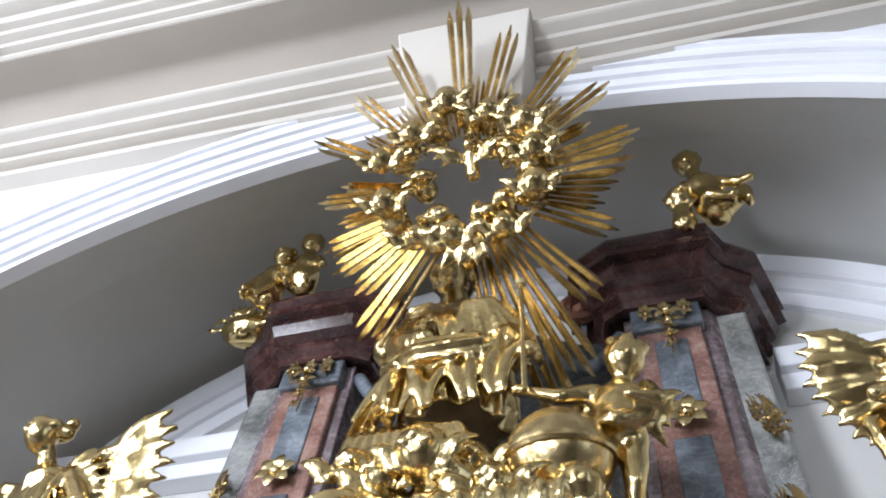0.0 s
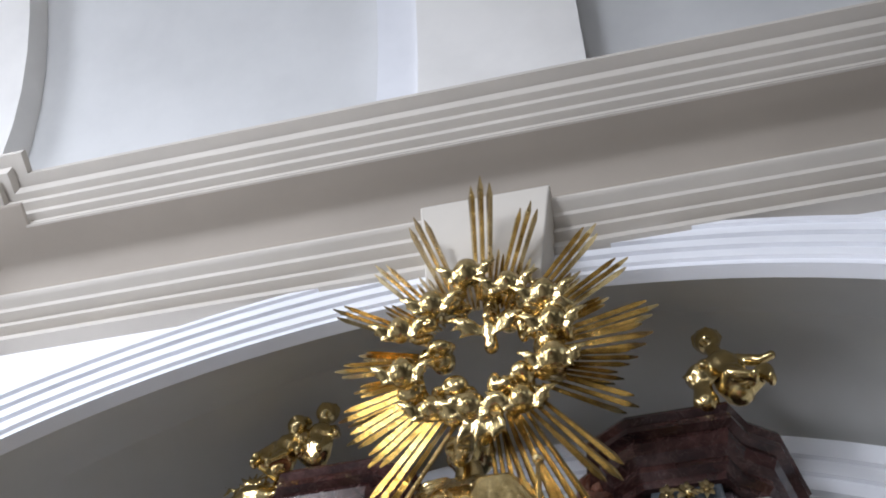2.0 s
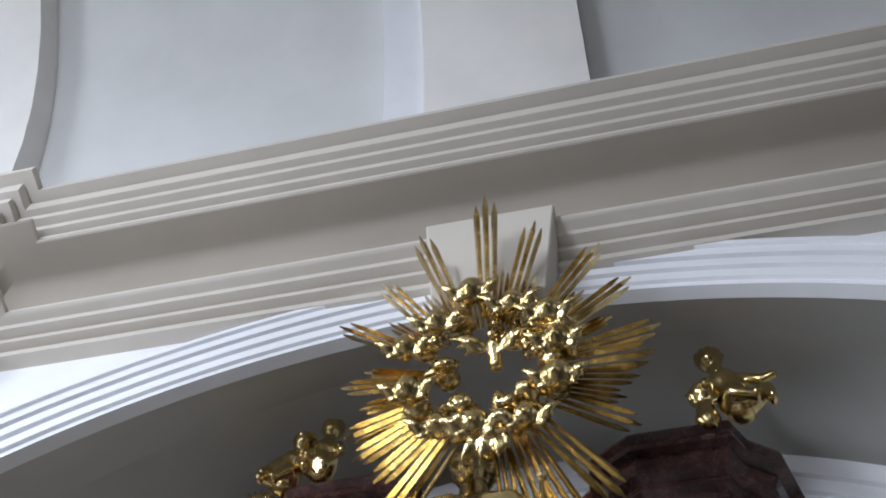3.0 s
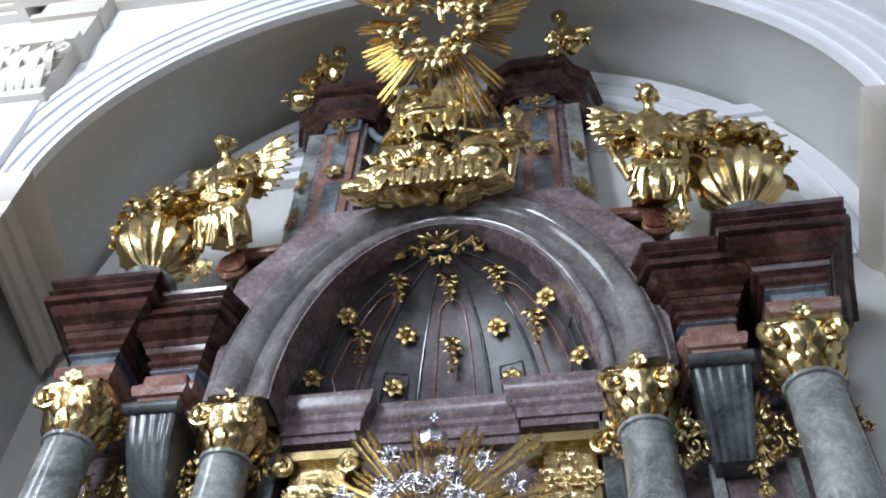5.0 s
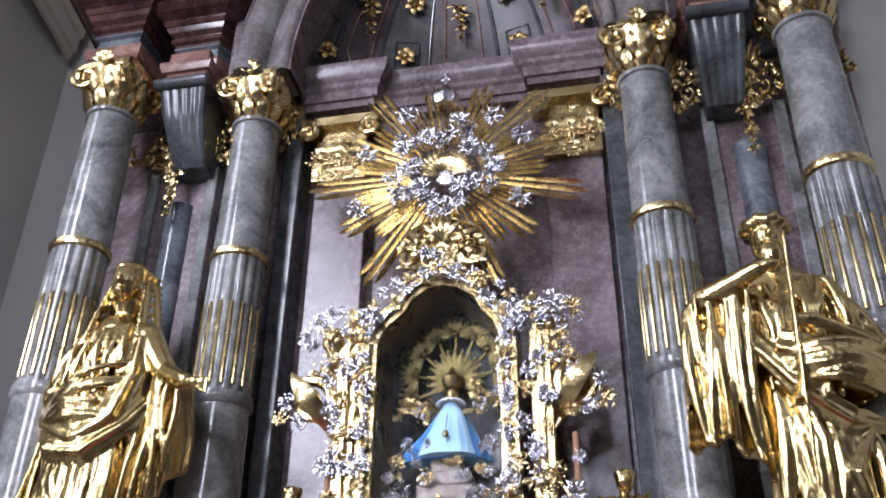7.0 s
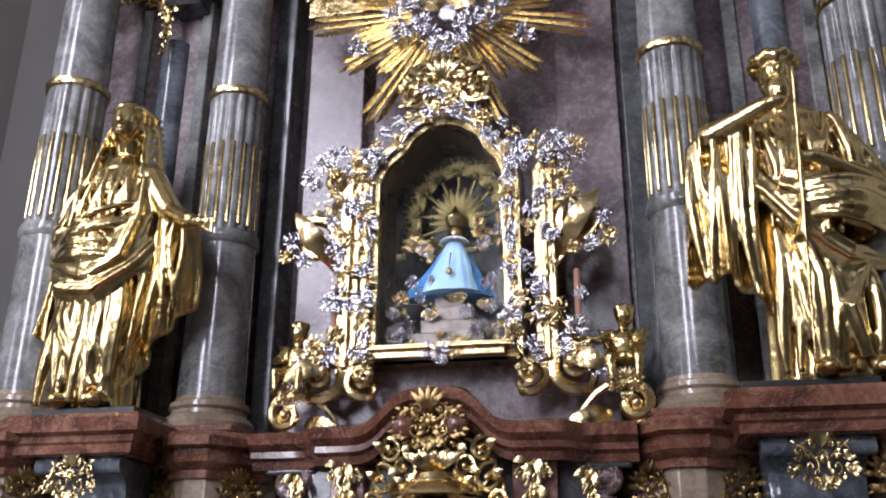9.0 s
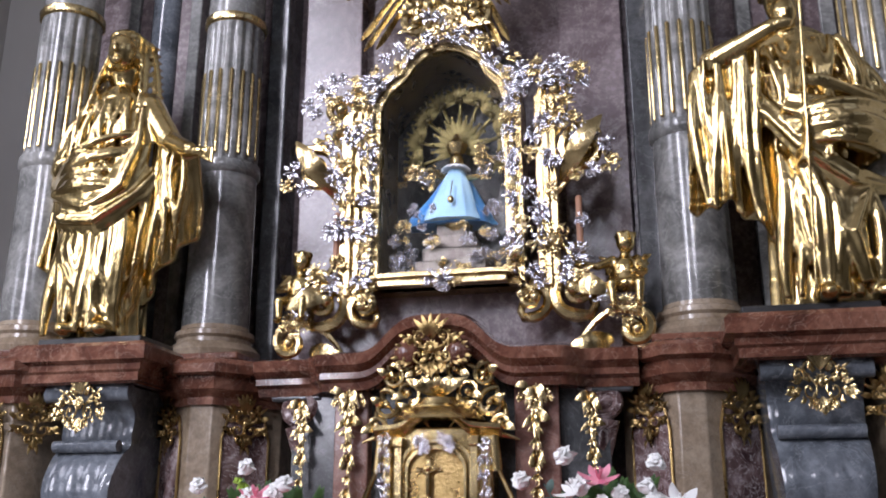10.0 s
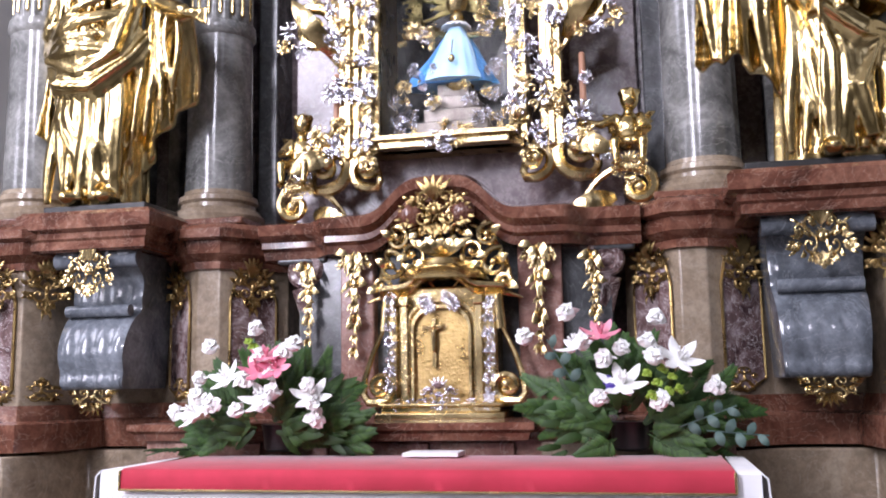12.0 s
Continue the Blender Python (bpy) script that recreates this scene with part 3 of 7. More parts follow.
# ---- columns ----
def column(x, y):
    col = thing("column", "polished grey green marble column, fluted and gilded below, on a red base", "column", (x, y, ZC), "altar columns", "structure")
    part("plinth", Shape().prism([(x - .33, y - .33), (x + .33, y - .33), (x + .33, y + .33), (x - .33, y + .33)], ZC, ZC + 0.05), RED, col, bevel=0.01)
    part("base", Shape().lathe([(0.325, ZC + .04), (0.335, ZC + .09), (0.30, ZC + .14), (0.275, ZC + .15), (0.27, ZC + .18), (0.29, ZC + .20), (0.285, ZC + .235), (0.25, ZC + .25), (0.245, ZC + .28)], (x, y, 0), 36), BEIGE, col, "beige turned marble base")
    part("lower_shaft", Shape().lathe([(0.245, ZC + .28), (0.24, ZC + .8), (0.236, 4.48), (0.255, 4.50), (0.26, 4.54), (0.255, 4.58), (0.232, 4.59)], (x, y, 0), 40), GREY, col)
    n, rows = 144, []
    for z, r in ((4.59, 0.232), (4.62, 0.234), (5.1, 0.23), (5.71, 0.226), (5.75, 0.226)):
        cut = 0.0 if z in (4.59, 5.75) else 0.085
        rows.append([(x + r * (1 - cut * max(0.0, math.cos(16 * a)) ** 0.5) * math.cos(a), y + r * (1 - cut * max(0.0, math.cos(16 * a)) ** 0.5) * math.sin(a), z) for a in (2 * math.pi * i / n for i in range(n))])
    part("fluted_shaft", Shape().grid(rows, True, True), GREY, col)
    reed = mesh_of("flute_reed", Shape().tube([(0, 0, 0), (0, 0, 0.01), (0, 0, 0.69), (0, 0, 0.705)], [0.006, 0.016, 0.016, 0.006], 8), GOLD)
    for k in range(16):
        a = 2 * math.pi * k / 16
        if math.sin(a) < 0.35:
            piece("flute_reed", reed, col, pose(x + 0.222 * math.cos(a), y + 0.222 * math.sin(a), 4.63))
    part("ring", Shape().lathe([(0.225, 5.75), (0.245, 5.765), (0.25, 5.79), (0.245, 5.82), (0.222, 5.83)], (x, y, 0), 40, 24, 0.015), GOLD, col, "gilded beaded ring")
    part("shaft", Shape().lathe([(0.224, 5.83), (0.222, 6.0), (0.213, 6.6), (0.203, 7.1), (0.203, 7.13), (0.225, 7.14), (0.228, 7.17), (0.2, 7.19)], (x, y, 0), 40), GREY, col)
    cap = Shape().lathe([(0.19, 7.17), (0.195, 7.3), (0.21, 7.45), (0.27, 7.55), (0.28, 7.61), (0.2, 7.62)], (x, y, 0), 24)
    for k in range(12):
        a = 2 * math.pi * k / 12
        cap.leaf((x + .2 * math.cos(a), y + .2 * math.sin(a), 7.17), (x + .27 * math.cos(a), y + .27 * math.sin(a), 7.36), 0.05, (math.cos(a), math.sin(a), 0.1), 0.12)
        a += math.pi / 12
        cap.leaf((x + .2 * math.cos(a), y + .2 * math.sin(a), 7.28), (x + .31 * math.cos(a), y + .31 * math.sin(a), 7.50), 0.05, (math.cos(a), math.sin(a), 0.1), 0.14)
    part("capital_bell", cap, GOLD, col, "gilded acanthus bell")
    vol = Shape().scroll((0, 0, 0), 0.125, 1.7, radians(90), 1, 0.036, depth=0.04)
    volute = mesh_of("volute", vol, GOLD)
    for k in range(4):
        a = math.pi / 4 + k * math.pi / 2
        piece("volute", volute, col, pose(x + .30 * math.cos(a), y + .30 * math.sin(a), 7.52, 0, 0, math.degrees(a) + 35))
        piece("volute", volute, col, pose(x + .30 * math.cos(a), y + .30 * math.sin(a), 7.52, 0, 0, math.degrees(a) + 180 - 35))
    aba = [(x + (0.36 if i % 2 == 0 else 0.27) * math.cos(math.pi / 4 * i + math.pi / 4), y + (0.36 if i % 2 == 0 else 0.27) * math.sin(math.pi / 4 * i + math.pi / 4)) for i in range(8)]
    part("abacus", Shape().prism(aba, 7.60, 7.67), GOLD, col, bevel=0.012)
    knob = Shape().ball((x, y - 0.30, 7.66), (0.045, 0.04, 0.075), 10)
    for k in range(5):
        knob.leaf((x, y - 0.29, 7.62), (x + 0.11 * math.cos(k * math.pi / 4), y - 0.33, 7.64 + 0.11 * math.sin(k * math.pi / 4)), 0.03)
    part("fleuron", knob, GOLD, col, "gilded flower on the abacus")
    return col


for s, nm in SIDES:
    for x, y in COLS:
        column(s * x, y)

# ---- pedestals ----
def pedestal(s):
    ped = thing("pedestal", "mottled brown marble pedestal with a dark red cornice under the columns", "pedestal", (s * 2.2, 6.4, 0), "pedestals", "structure")
    plan = [(1.18, 6.95), (1.18, 6.42), (1.52, 6.02), (1.68, 6.02), (2.06, 6.34), (2.12, 6.36), (2.60, 6.36), (2.66, 5.85), (2.78, 5.68), (3.12, 5.68), (3.42, 6.0), (3.42, 6.95)]
    body = Shape().prism(plan, 1.70, 2.80)
    part("body", sided(body, s), BEIGE, ped, "beige marble body", 0.01)
    corn = [(0, 2.72), (0.03, 2.72), (0.03, 2.77), (0.09, 2.82), (0.10, 2.87), (0.10, 2.90), (0.16, 2.92), (0.16, 2.98), (0.12, 3.02), (0.0, ZC)]
    part("cornice", sided(Shape().sweep(plan[::-1], [(-o, z) for o, z in corn]), s), RED, ped, "dark red moulded marble cornice")
    part("cornice_top", sided(Shape().prism(plan, 2.8, ZC - 0.003), s), RED, ped)
    foot = [(0, 1.70), (0.03, 1.82), (0.05, 1.72), (0.10, 1.70), (0.10, 1.52), (0.0, 1.50)]
    part("foot_moulding", sided(Shape().sweep(plan[::-1], [(-o, z) for o, z in foot]), s), RED, ped, "red marble foot moulding")
    part("foot", sided(Shape().prism(plan, 1.50, 1.71), s), RED, ped)
    low = [(x + (0.12 if x > 3 else 0), y - 0.14) for x, y in plan]
    part("sub_base", sided(Shape().prism(low, 0.0, 1.50), s), BEIGE, ped, "beige marble sub base", 0.015)
    part("sub_panel", sided(Shape().box(2.72, 3.16, 5.48, 5.56, 0.3, 1.22), s), ROSE, ped, bevel=0.01)
    # inlaid panels on the faces, with curved heads
    for (ax, ay), (bx, by) in (((1.22, 6.37), (1.50, 6.04)), ((1.72, 6.053), (2.03, 6.315)), ((2.80, 5.68), (3.10, 5.68))):
        a, b = Vector((ax, ay, 0)), Vector((bx, by, 0))
        out = Vector((b.y - a.y, a.x - b.x, 0)).normalized() * (1 if (b - a).cross(Vector((0, 0, 1))).y < 0 else -1)
        if out.y > 0:
            out = -out
        way = b - a
        w = way.length
        pts = [(0.1, 1.92), (0.5, 1.84), (0.9, 1.92), (0.9, 2.50), (0.8, 2.66), (0.65, 2.62), (0.5, 2.58), (0.35, 2.62), (0.2, 2.66), (0.1, 2.50)]
        rows = [[tuple(a + way * u + out * d + Vector((0, 0, z))) for u, z in pts] for d in (0.002, 0.016)]
        part("inlay_panel", sided(Shape().grid(rows, True, True), s), BROWN, ped, "mottled purple and white marble inlay")
        edge = [tuple(a + way * u + out * 0.016 + Vector((0, 0, z))) for u, z in pts + pts[:1]]
        part("panel_bead", sided(Shape().tube(edge, 0.010, 6), s), GOLD_DARK, ped, "old gilded bead round the inlay")
    return ped


for s, nm in SIDES:
    pedestal(s)


# ---- statue consoles ----
def statue_console(s):
    x, w = s * 2.28, 0.275
    con = thing("statue_console", "grey marble scroll console with gilded cartouche, under the statue", "console", (x, 6.0, 1.9), "statue consoles", "structure")
    prof = []
    for k in range(33):
        u = k / 32
        z = 2.83 - 0.91 * u
        y = 5.80 + 0.10 * math.sin(u * math.pi * 2.0) - 0.10 * math.exp(-((u - 0.05) / 0.08) ** 2) - 0.06 * math.exp(-((u - 0.97) / 0.06) ** 2) + 0.05 * math.exp(-((u - 0.42) / 0.05) ** 2)
        prof.append((y, z))
    rows = []
    for k in range(13):
        u = k / 12
        rib = 0.018 * abs(math.sin(u * math.pi * 4))
        taper = [1 - 0.18 * i / 32 for i in range(33)]
        rows.append([(x + (u - 0.5) * 2 * w * t, y - rib, z) for (y, z), t in zip(prof, taper)] + [(x + (u - 0.5) * 2 * w * 0.8, 6.3, 1.92), (x + (u - 0.5) * 2 * w, 6.3, 2.83)])
    part("body", Shape().grid(rows, True, True), BLUEGREY, con, angle=50)
    roll = Shape().tube([(x - w - 0.03, 5.76, 2.78), (x + w + 0.03, 5.76, 2.78)], 0.055, 14)
    part("roll", roll, BLUEGREY, con)
    roll = Shape().tube([(x - w * 0.85, 5.79, 2.44), (x + w * 0.85, 5.79, 2.44)], 0.04, 14)
    part("roll", roll, BLUEGREY, con)
    roll = Shape().tube([(x - w * 0.78, 5.76, 1.97), (x + w * 0.78, 5.76, 1.97)], 0.055, 14)
    part("roll", roll, BLUEGREY, con)
    plan = [(x - 0.42, 6.4), (x - 0.42, 5.62), (x + 0.42, 5.62), (x + 0.42, 6.4)]
    led = Shape().sweep(plan, [(-0.1, 2.83), (-0.04, 2.83), (-0.02, 2.88), (0.02, 2.91), (0.02, 2.95), (0.07, 2.97), (0.07, 3.06), (0.04, 3.09), (-0.1, 3.09)])
    part("ledge", led, RED, con, "dark red moulded marble ledge")
    part("ledge_top", Shape().box(x - 0.42, x + 0.42, 5.62, 6.4, 2.84, 3.086), RED, con)
    part("plinth", Shape().box(x - 0.38, x + 0.38, 5.68, 6.3, 3.09, 3.15), BLACK, con, "black stone plinth under the feet", 0.01)
    return con


for s, nm in SIDES:
    statue_console(s)


# ---- entablatures over the columns ----
def entablature(s):
    ent = thing("entablature", "broken marble entablature in dark red, grey and rose over the columns", "entablature", (s * 2.5, 6.3, 7.7), "entablatures", "structure")
    mid = [(1.97, 6.95), (2.07, 6.42), (2.15, 6.22), (2.54, 6.22), (2.57, 6.95)]
    end = [(2.84, 6.95), (2.86, 6.02), (3.28, 6.02), (3.34, 6.42), (3.44, 6.95)]
    for plan, dz in ((mid, -0.10), (end, 0.0)):
        def band(prof):
            return sided(Shape().sweep(plan, [(o, z + dz) for o, z in prof]), s)
        part("crown", band([(-0.05, 8.78), (0.30, 8.78), (0.31, 8.83), (0.36, 8.86), (0.37, 8.90), (-0.05, 8.92)]), DEEPRED, ent, "dark red crown moulding", angle=25)
        part("cornice", band([(-0.05, 8.42), (0.13, 8.42), (0.15, 8.45), (0.15, 8.48), (0.24, 8.52), (0.29, 8.58), (0.29, 8.62), (0.35, 8.625), (0.35, 8.69), (0.31, 8.70), (0.31, 8.74), (0.35, 8.76), (0.34, 8.785), (-0.05, 8.79)]), DEEPRED, ent, "dark red marble cornice", angle=25)
        part("bed_moulding", band([(-0.05, 8.20), (0.03, 8.20), (0.035, 8.24), (0.07, 8.26), (0.07, 8.30), (0.05, 8.31), (0.05, 8.33), (0.10, 8.36), (0.12, 8.41), (0.12, 8.425), (-0.05, 8.43)]), DEEPRED, ent, "dark red bed moulding", angle=25)
        part("frieze", band([(-0.05, 8.02), (0.03, 8.02), (0.03, 8.06), (0.0, 8.08), (0.0, 8.17), (0.04, 8.19), (0.04, 8.205), (-0.05, 8.206)]), BLUEGREY, ent, "grey marble frieze", angle=25)
        part("architrave", band([(-0.05, 7.68), (0.0, 7.68), (0.0, 7.78), (0.025, 7.785), (0.025, 7.88), (0.06, 7.91), (0.08, 7.97), (0.08, 8.015), (-0.05, 8.022)]), ROSE, ent, "rose grey marble architrave", angle=25)
        part("core", sided(Shape().prism([(x, y + 0.02) for x, y in plan], 7.66 + dz, 8.91 + dz), s), PURPLE, ent)
    # dark fill added to paint the shade in the gap between both blocks
    part("shade_core", sided(Shape().box(2.50, 2.90, 6.72, 6.98, 7.6, 8.9), s), DARK, ent)
    # scroll console between the columns
    x = s * 2.345
    block = Shape().box(x - 0.20, x + 0.20, 6.08, 6.6, 7.56, 7.96)
    part("console_block", block, ROSE, ent, bevel=0.02)
    part("console_block_moulding", Shape().sweep([(x - .2, 6.5), (x - .2, 6.08), (x + .2, 6.08), (x + .2, 6.5)], [(0, 7.69), (0.03, 7.70), (0.05, 7.76), (0.05, 7.80), (0, 7.81)]), ROSE, ent)
    rows = []
    for k in range(17):
        u = (k / 16 - 0.5) * 2
        rib = 0.02 * abs(math.cos(u * math.pi * 2.5))
        rows.append([(x + u * (0.23 - 0.08 * v), 6.02 + 0.42 * v ** 0.8 - 0.08 * math.sin(math.pi * v) - rib, 7.58 - 0.72 * v) for v in (i / 12 for i in range(13))] + [(x + u * 0.15, 6.7, 6.86), (x + u * 0.23, 6.7, 7.58)])
    part("console", Shape().grid(rows, True, True), DARK, ent, "black grey fluted scroll console", angle=50)
    part("console_roll", Shape().tube([(x - 0.25, 6.04, 7.54), (x + 0.25, 6.04, 7.54)], 0.06, 14), DARK, ent)
    return ent


for s, nm in SIDES:
    entablature(s)

# ---- niche arch and conch ----
niche_arch = thing("niche_arch", "moulded grey marble arch framing the half dome", "arch", (0, 6.2, 7.6), kind="structure")


def arch_ring(w0, w1, y0, y1, mat, name, label=""):
    def ell(w):
        return arc(0.03, 7.62, 1.40 + w * 1.15, 2.13 + w * 0.82, 0, 180, 64)
    return part(name, ring_slab(Shape(), ell(w0), ell(w1), y0, y1), mat, niche_arch, label)


rows = []
for k in range(65):
    t = math.pi * k / 64
    rows.append([(0.03 + (1.40 + w * 1.15) * math.cos(t), y, 7.62 + (2.13 + w * 0.98) * math.sin(t)) for w, y in
                 ((0.0, 6.5), (0.0, 6.15), (0.03, 6.11), (0.06, 6.10), (0.09, 6.12), (0.10, 6.17), (0.15, 6.18), (0.20, 6.17), (0.22, 6.13), (0.26, 6.08), (0.32, 6.04), (0.39, 6.03), (0.44, 6.06), (0.455, 6.10), (0.48, 6.10), (0.48, 6.5))])
part("moulding", Shape().grid(rows, True, True), ARCHSTONE, niche_arch, "smooth grey brown marble arch moulding", angle=50)
arch_ring(-0.01, 0.02, 6.14, 6.75, PURPLE, "soffit", "purple marble soffit")
# spandrels beside the arch
spandrel_in = arc(0.03, 7.62, 1.40 + 0.45 * 1.15, 2.13 + 0.45 * 0.82, 0, 180, 48)
spandrel_out = [(2.05 if a < 60 else -2.0 if a > 120 else 0.03 + (90 - a) / 30 * 1.3, 10.24 if 59 < a < 121 else 7.7 + 1.6 * min(1, min(a, 180 - a) / 50)) for a in (180 * i / 48 for i in range(49))]
part("spandrel", ring_slab(Shape(), spandrel_in, spandrel_out, 6.22, 6.7), PURPLE, niche_arch, "rose purple marble spandrel")

conch = thing("half_dome", "ribbed half dome of purple and grey marble with gilded flowers", "half dome", (0, 6.6, 7.9), kind="structure")


def dome(alpha, eps, shrink=1.0):
    """A point of the half dome: alpha round the plan, eps up, in degrees."""
    a, e = radians(alpha), radians(eps)
    return Vector((0.03 + 1.38 * shrink * math.cos(a) * math.cos(e), 6.42 + 0.88 * shrink * math.sin(a) ** 0.8 * math.cos(e), 7.92 + 1.80 * shrink * math.sin(e)))


EDGES = [0, 22, 50, 74, 106, 130, 158, 180]
part("shell", Shape().grid([[tuple(dome(a, e)) for a in range(0, 181, 6)] for e in range(0, 91, 5)]), DARK, conch)
for k in range(7):
    a0, a1 = EDGES[k] + 1.2, EDGES[k + 1] - 1.2
    rows = [[tuple(dome(a0 + (a1 - a0) * i / 6, e, 0.985 - 0.0)) for i in range(7)] for e in range(0, 86, 5)]
    part("dome_panel", Shape().grid(rows), DUSK if k % 2 else DUSKGREY, conch)
    if k % 2:
        b0, b1 = a0 + (a1 - a0) * 0.2, a1 - (a1 - a0) * 0.2
        line = [dome(b0, 14, 0.975)] + [dome(b0, e, 0.975) for e in range(18, 56, 6)] + [dome((b0 + b1) / 2, 60, 0.975)] + [dome(b1, e, 0.975) for e in range(54, 13, -6)] + [dome((b0 + b1) / 2, 10, 0.975), dome(b0, 14, 0.975)]
        part("panel_bead", Shape().tube(line, 0.010, 6), ROSE, conch)
    else:
        b0, b1 = a0 + (a1 - a0) * 0.22, a1 - (a1 - a0) * 0.22
        line = [dome(b0, 6, 0.975), dome(b0, 26, 0.975), dome(b1, 26, 0.975), dome(b1, 6, 0.975), dome(b0, 6, 0.975)]
        part("panel_bead", Shape().tube(line, 0.010, 6), DARK, conch)
for e in EDGES[1:-1]:
    part("rib", Shape().tube([dome(e, k, 0.985) for k in range(0, 89, 4)], 0.013, 6), DARK, conch)

# cornice of the niche under the half dome
for x0, x1, y in ((-1.36, -0.70, 6.62), (-0.70, 0.72, 6.82), (0.72, 1.40, 6.62)):
    sh = Shape().sweep([(x0, 7.0), (x0, y), (x1, y), (x1, 7.0)], [(0, 7.58), (0.03, 7.58), (0.03, 7.68), (0.06, 7.71), (0.06, 7.76), (0.12, 7.82), (0.14, 7.90), (0.14, 7.94), (0, 7.96)])
    sh.box(x0, x1, y, 7.0, 7.50, 7.955)
    solo("niche_cornice", sh, PURPLE, "red purple marble cornice under the half dome", "cornice", "structure")

# ---- scrolled pediment pieces and upper storey ----
def upper_storey():
    top = thing("upper_storey", "marble upper storey with curved dark red cornice and blue grey panels", "upper storey", (0, 6.5, 10.1), kind="structure")
    part("back_panel", Shape().slab([(-1.05, 10.0), (0.95, 10.0), (0.92, 12.6), (0.55, 12.35), (-0.05, 12.75), (-0.65, 12.35), (-1.05, 12.6)], 6.62, 6.8), DARK, top, "dark grey marble back")
    for q in (-1, 1):
        c, s = 1.19, 1
        def at(shape):
            """Mirrored for the far side, and shifted with the axis."""
            m = shape if q > 0 else shape.mirrored()
            m.v = [(x - 0.12, y, z) for x, y, z in m.v]
            return m
        part("pier", at(Shape().prism([(c - .27, 6.45), (c + .27, 6.45), (c + .42, 6.62), (c + .42, 6.95), (c - .42, 6.95), (c - .27, 6.62)], 9.9, 12.4)), PURPLE, top, bevel=0.01)
        part("pilaster_strip", at(Shape().box(c - 0.20, c + 0.20, 6.40, 6.5, 10.0, 12.3)), ROSE, top, "rose marble strip", 0.012)
        part("panel", at(Shape().box(c - 0.10, c + 0.10, 6.385, 6.42, 10.2, 11.05)), BLUEGREY, top, "blue grey inlay", 0.01)
        part("panel", at(Shape().box(c - 0.10, c + 0.10, 6.385, 6.42, 11.22, 11.95)), BLUEGREY, top, "blue grey inlay", 0.01)
        part("side_pier", at(Shape().box(c + 0.28, c + 0.50, 6.50, 6.9, 9.9, 12.3)), GREY, top, bevel=0.02)
        part("capital_block", at(Shape().box(c - 0.22, c + 0.22, 6.36, 6.6, 12.06, 12.3)), BLUEGREY, top, "grey capital block", 0.015)
        # curved cornice that turns back round the pier
        plan = [(c - 0.42, 6.75), (c - 0.36, 6.42), (c - 0.24, 6.36), (c + 0.24, 6.36), (c + 0.30, 6.46), (c + 0.46, 6.56), (c + 0.58, 6.95)]
        prof = [(0, 12.28), (0.03, 12.28), (0.04, 12.35), (0.09, 12.38), (0.09, 12.44), (0.06, 12.45), (0.06, 12.48), (0.13, 12.52), (0.17, 12.6), (0.17, 12.64), (0.23, 12.65), (0.23, 12.72), (0.19, 12.73), (0.19, 12.77), (0.25, 12.8), (0.24, 12.85), (0.0, 12.86)]
        part("cornice", at(Shape().sweep(plan, prof)), DEEPRED, top, "dark red curved marble cornice", angle=20)
        part("cornice_top", at(Shape().prism([(x, y + 0.006) for x, y in plan], 12.32, 12.855)), DEEPRED, top)
        part("volute", at(Shape().scroll((c - 0.52, 6.5, 12.62), 0.16, 1.3, radians(90), 1, 0.06, tail=(c - 0.2, 6.5, 12.82))), RED, top)
        part("curl", at(Shape().tube([(c - (0.30 + 0.45 * u), 6.50, 12.22 - 0.28 * math.sin(u * math.pi)) for u in (i / 10 for i in range(11))], 0.05, 10)), BLUEGREY, top, "grey curled moulding")
    return top


upper_storey()
for s, nm in SIDES:
    ped = thing("pediment_scroll", "rose grey marble scrolled pediment piece with a red volute", "pediment", (s * 1.9, 6.4, 9.6), "pediment scrolls", "structure")
    out = [(1.28, 9.0), (1.95, 8.95), (2.12, 9.05), (2.08, 9.5), (1.60, 9.62), (1.34, 9.72), (1.2, 9.9)]
    part("body", sided(Shape().slab(out, 6.34, 6.8), s), PURPLE, ped, bevel=0.015)
    line = [(1.25, 9.86), (1.50, 9.80), (1.80, 9.78), (2.05, 9.74), (2.22, 9.66)]
    part("cap_moulding", sided(Shape().tube([(x, 6.30, z) for x, z in line], 0.075, 10).box(1.45, 2.2, 6.24, 6.75, 9.72, 9.82), s), RED, ped, "dark red cap moulding")
    part("volute", sided(Shape().scroll((2.12, 6.28, 9.56), 0.17, 1.4, radians(90), -1, 0.07).tube([(2.12, 6.2, 9.56), (2.12, 6.7, 9.56)], 0.13, 16), s), RED, ped, "dark red rolled volute")

# ---- predella: gradine, tabernacle wall and cornice ----
gradine = thing("gradine", "rose red polished marble step behind the altar table", "altar step", (0, 5.6, 1.4), kind="structure")
part("front", Shape().box(-1.75, 1.75, 5.52, 6.3, 0.4, 1.62), ROSE, gradine, bevel=0.01)
part("top_moulding", Shape().sweep([(-1.78, 6.2), (-1.78, 5.50), (-0.45, 5.50), (-0.45, 5.42), (0.62, 5.42), (0.62, 5.50), (1.78, 5.50), (1.78, 6.2)], [(-0.1, 1.60), (0.02, 1.60), (0.03, 1.64), (0.06, 1.66), (0.06, 1.70), (-0.2, 1.71)]), RED, gradine)
part("top", Shape().box(-1.76, 1.76, 5.50, 6.4, 1.60, 1.704), ROSE, gradine)
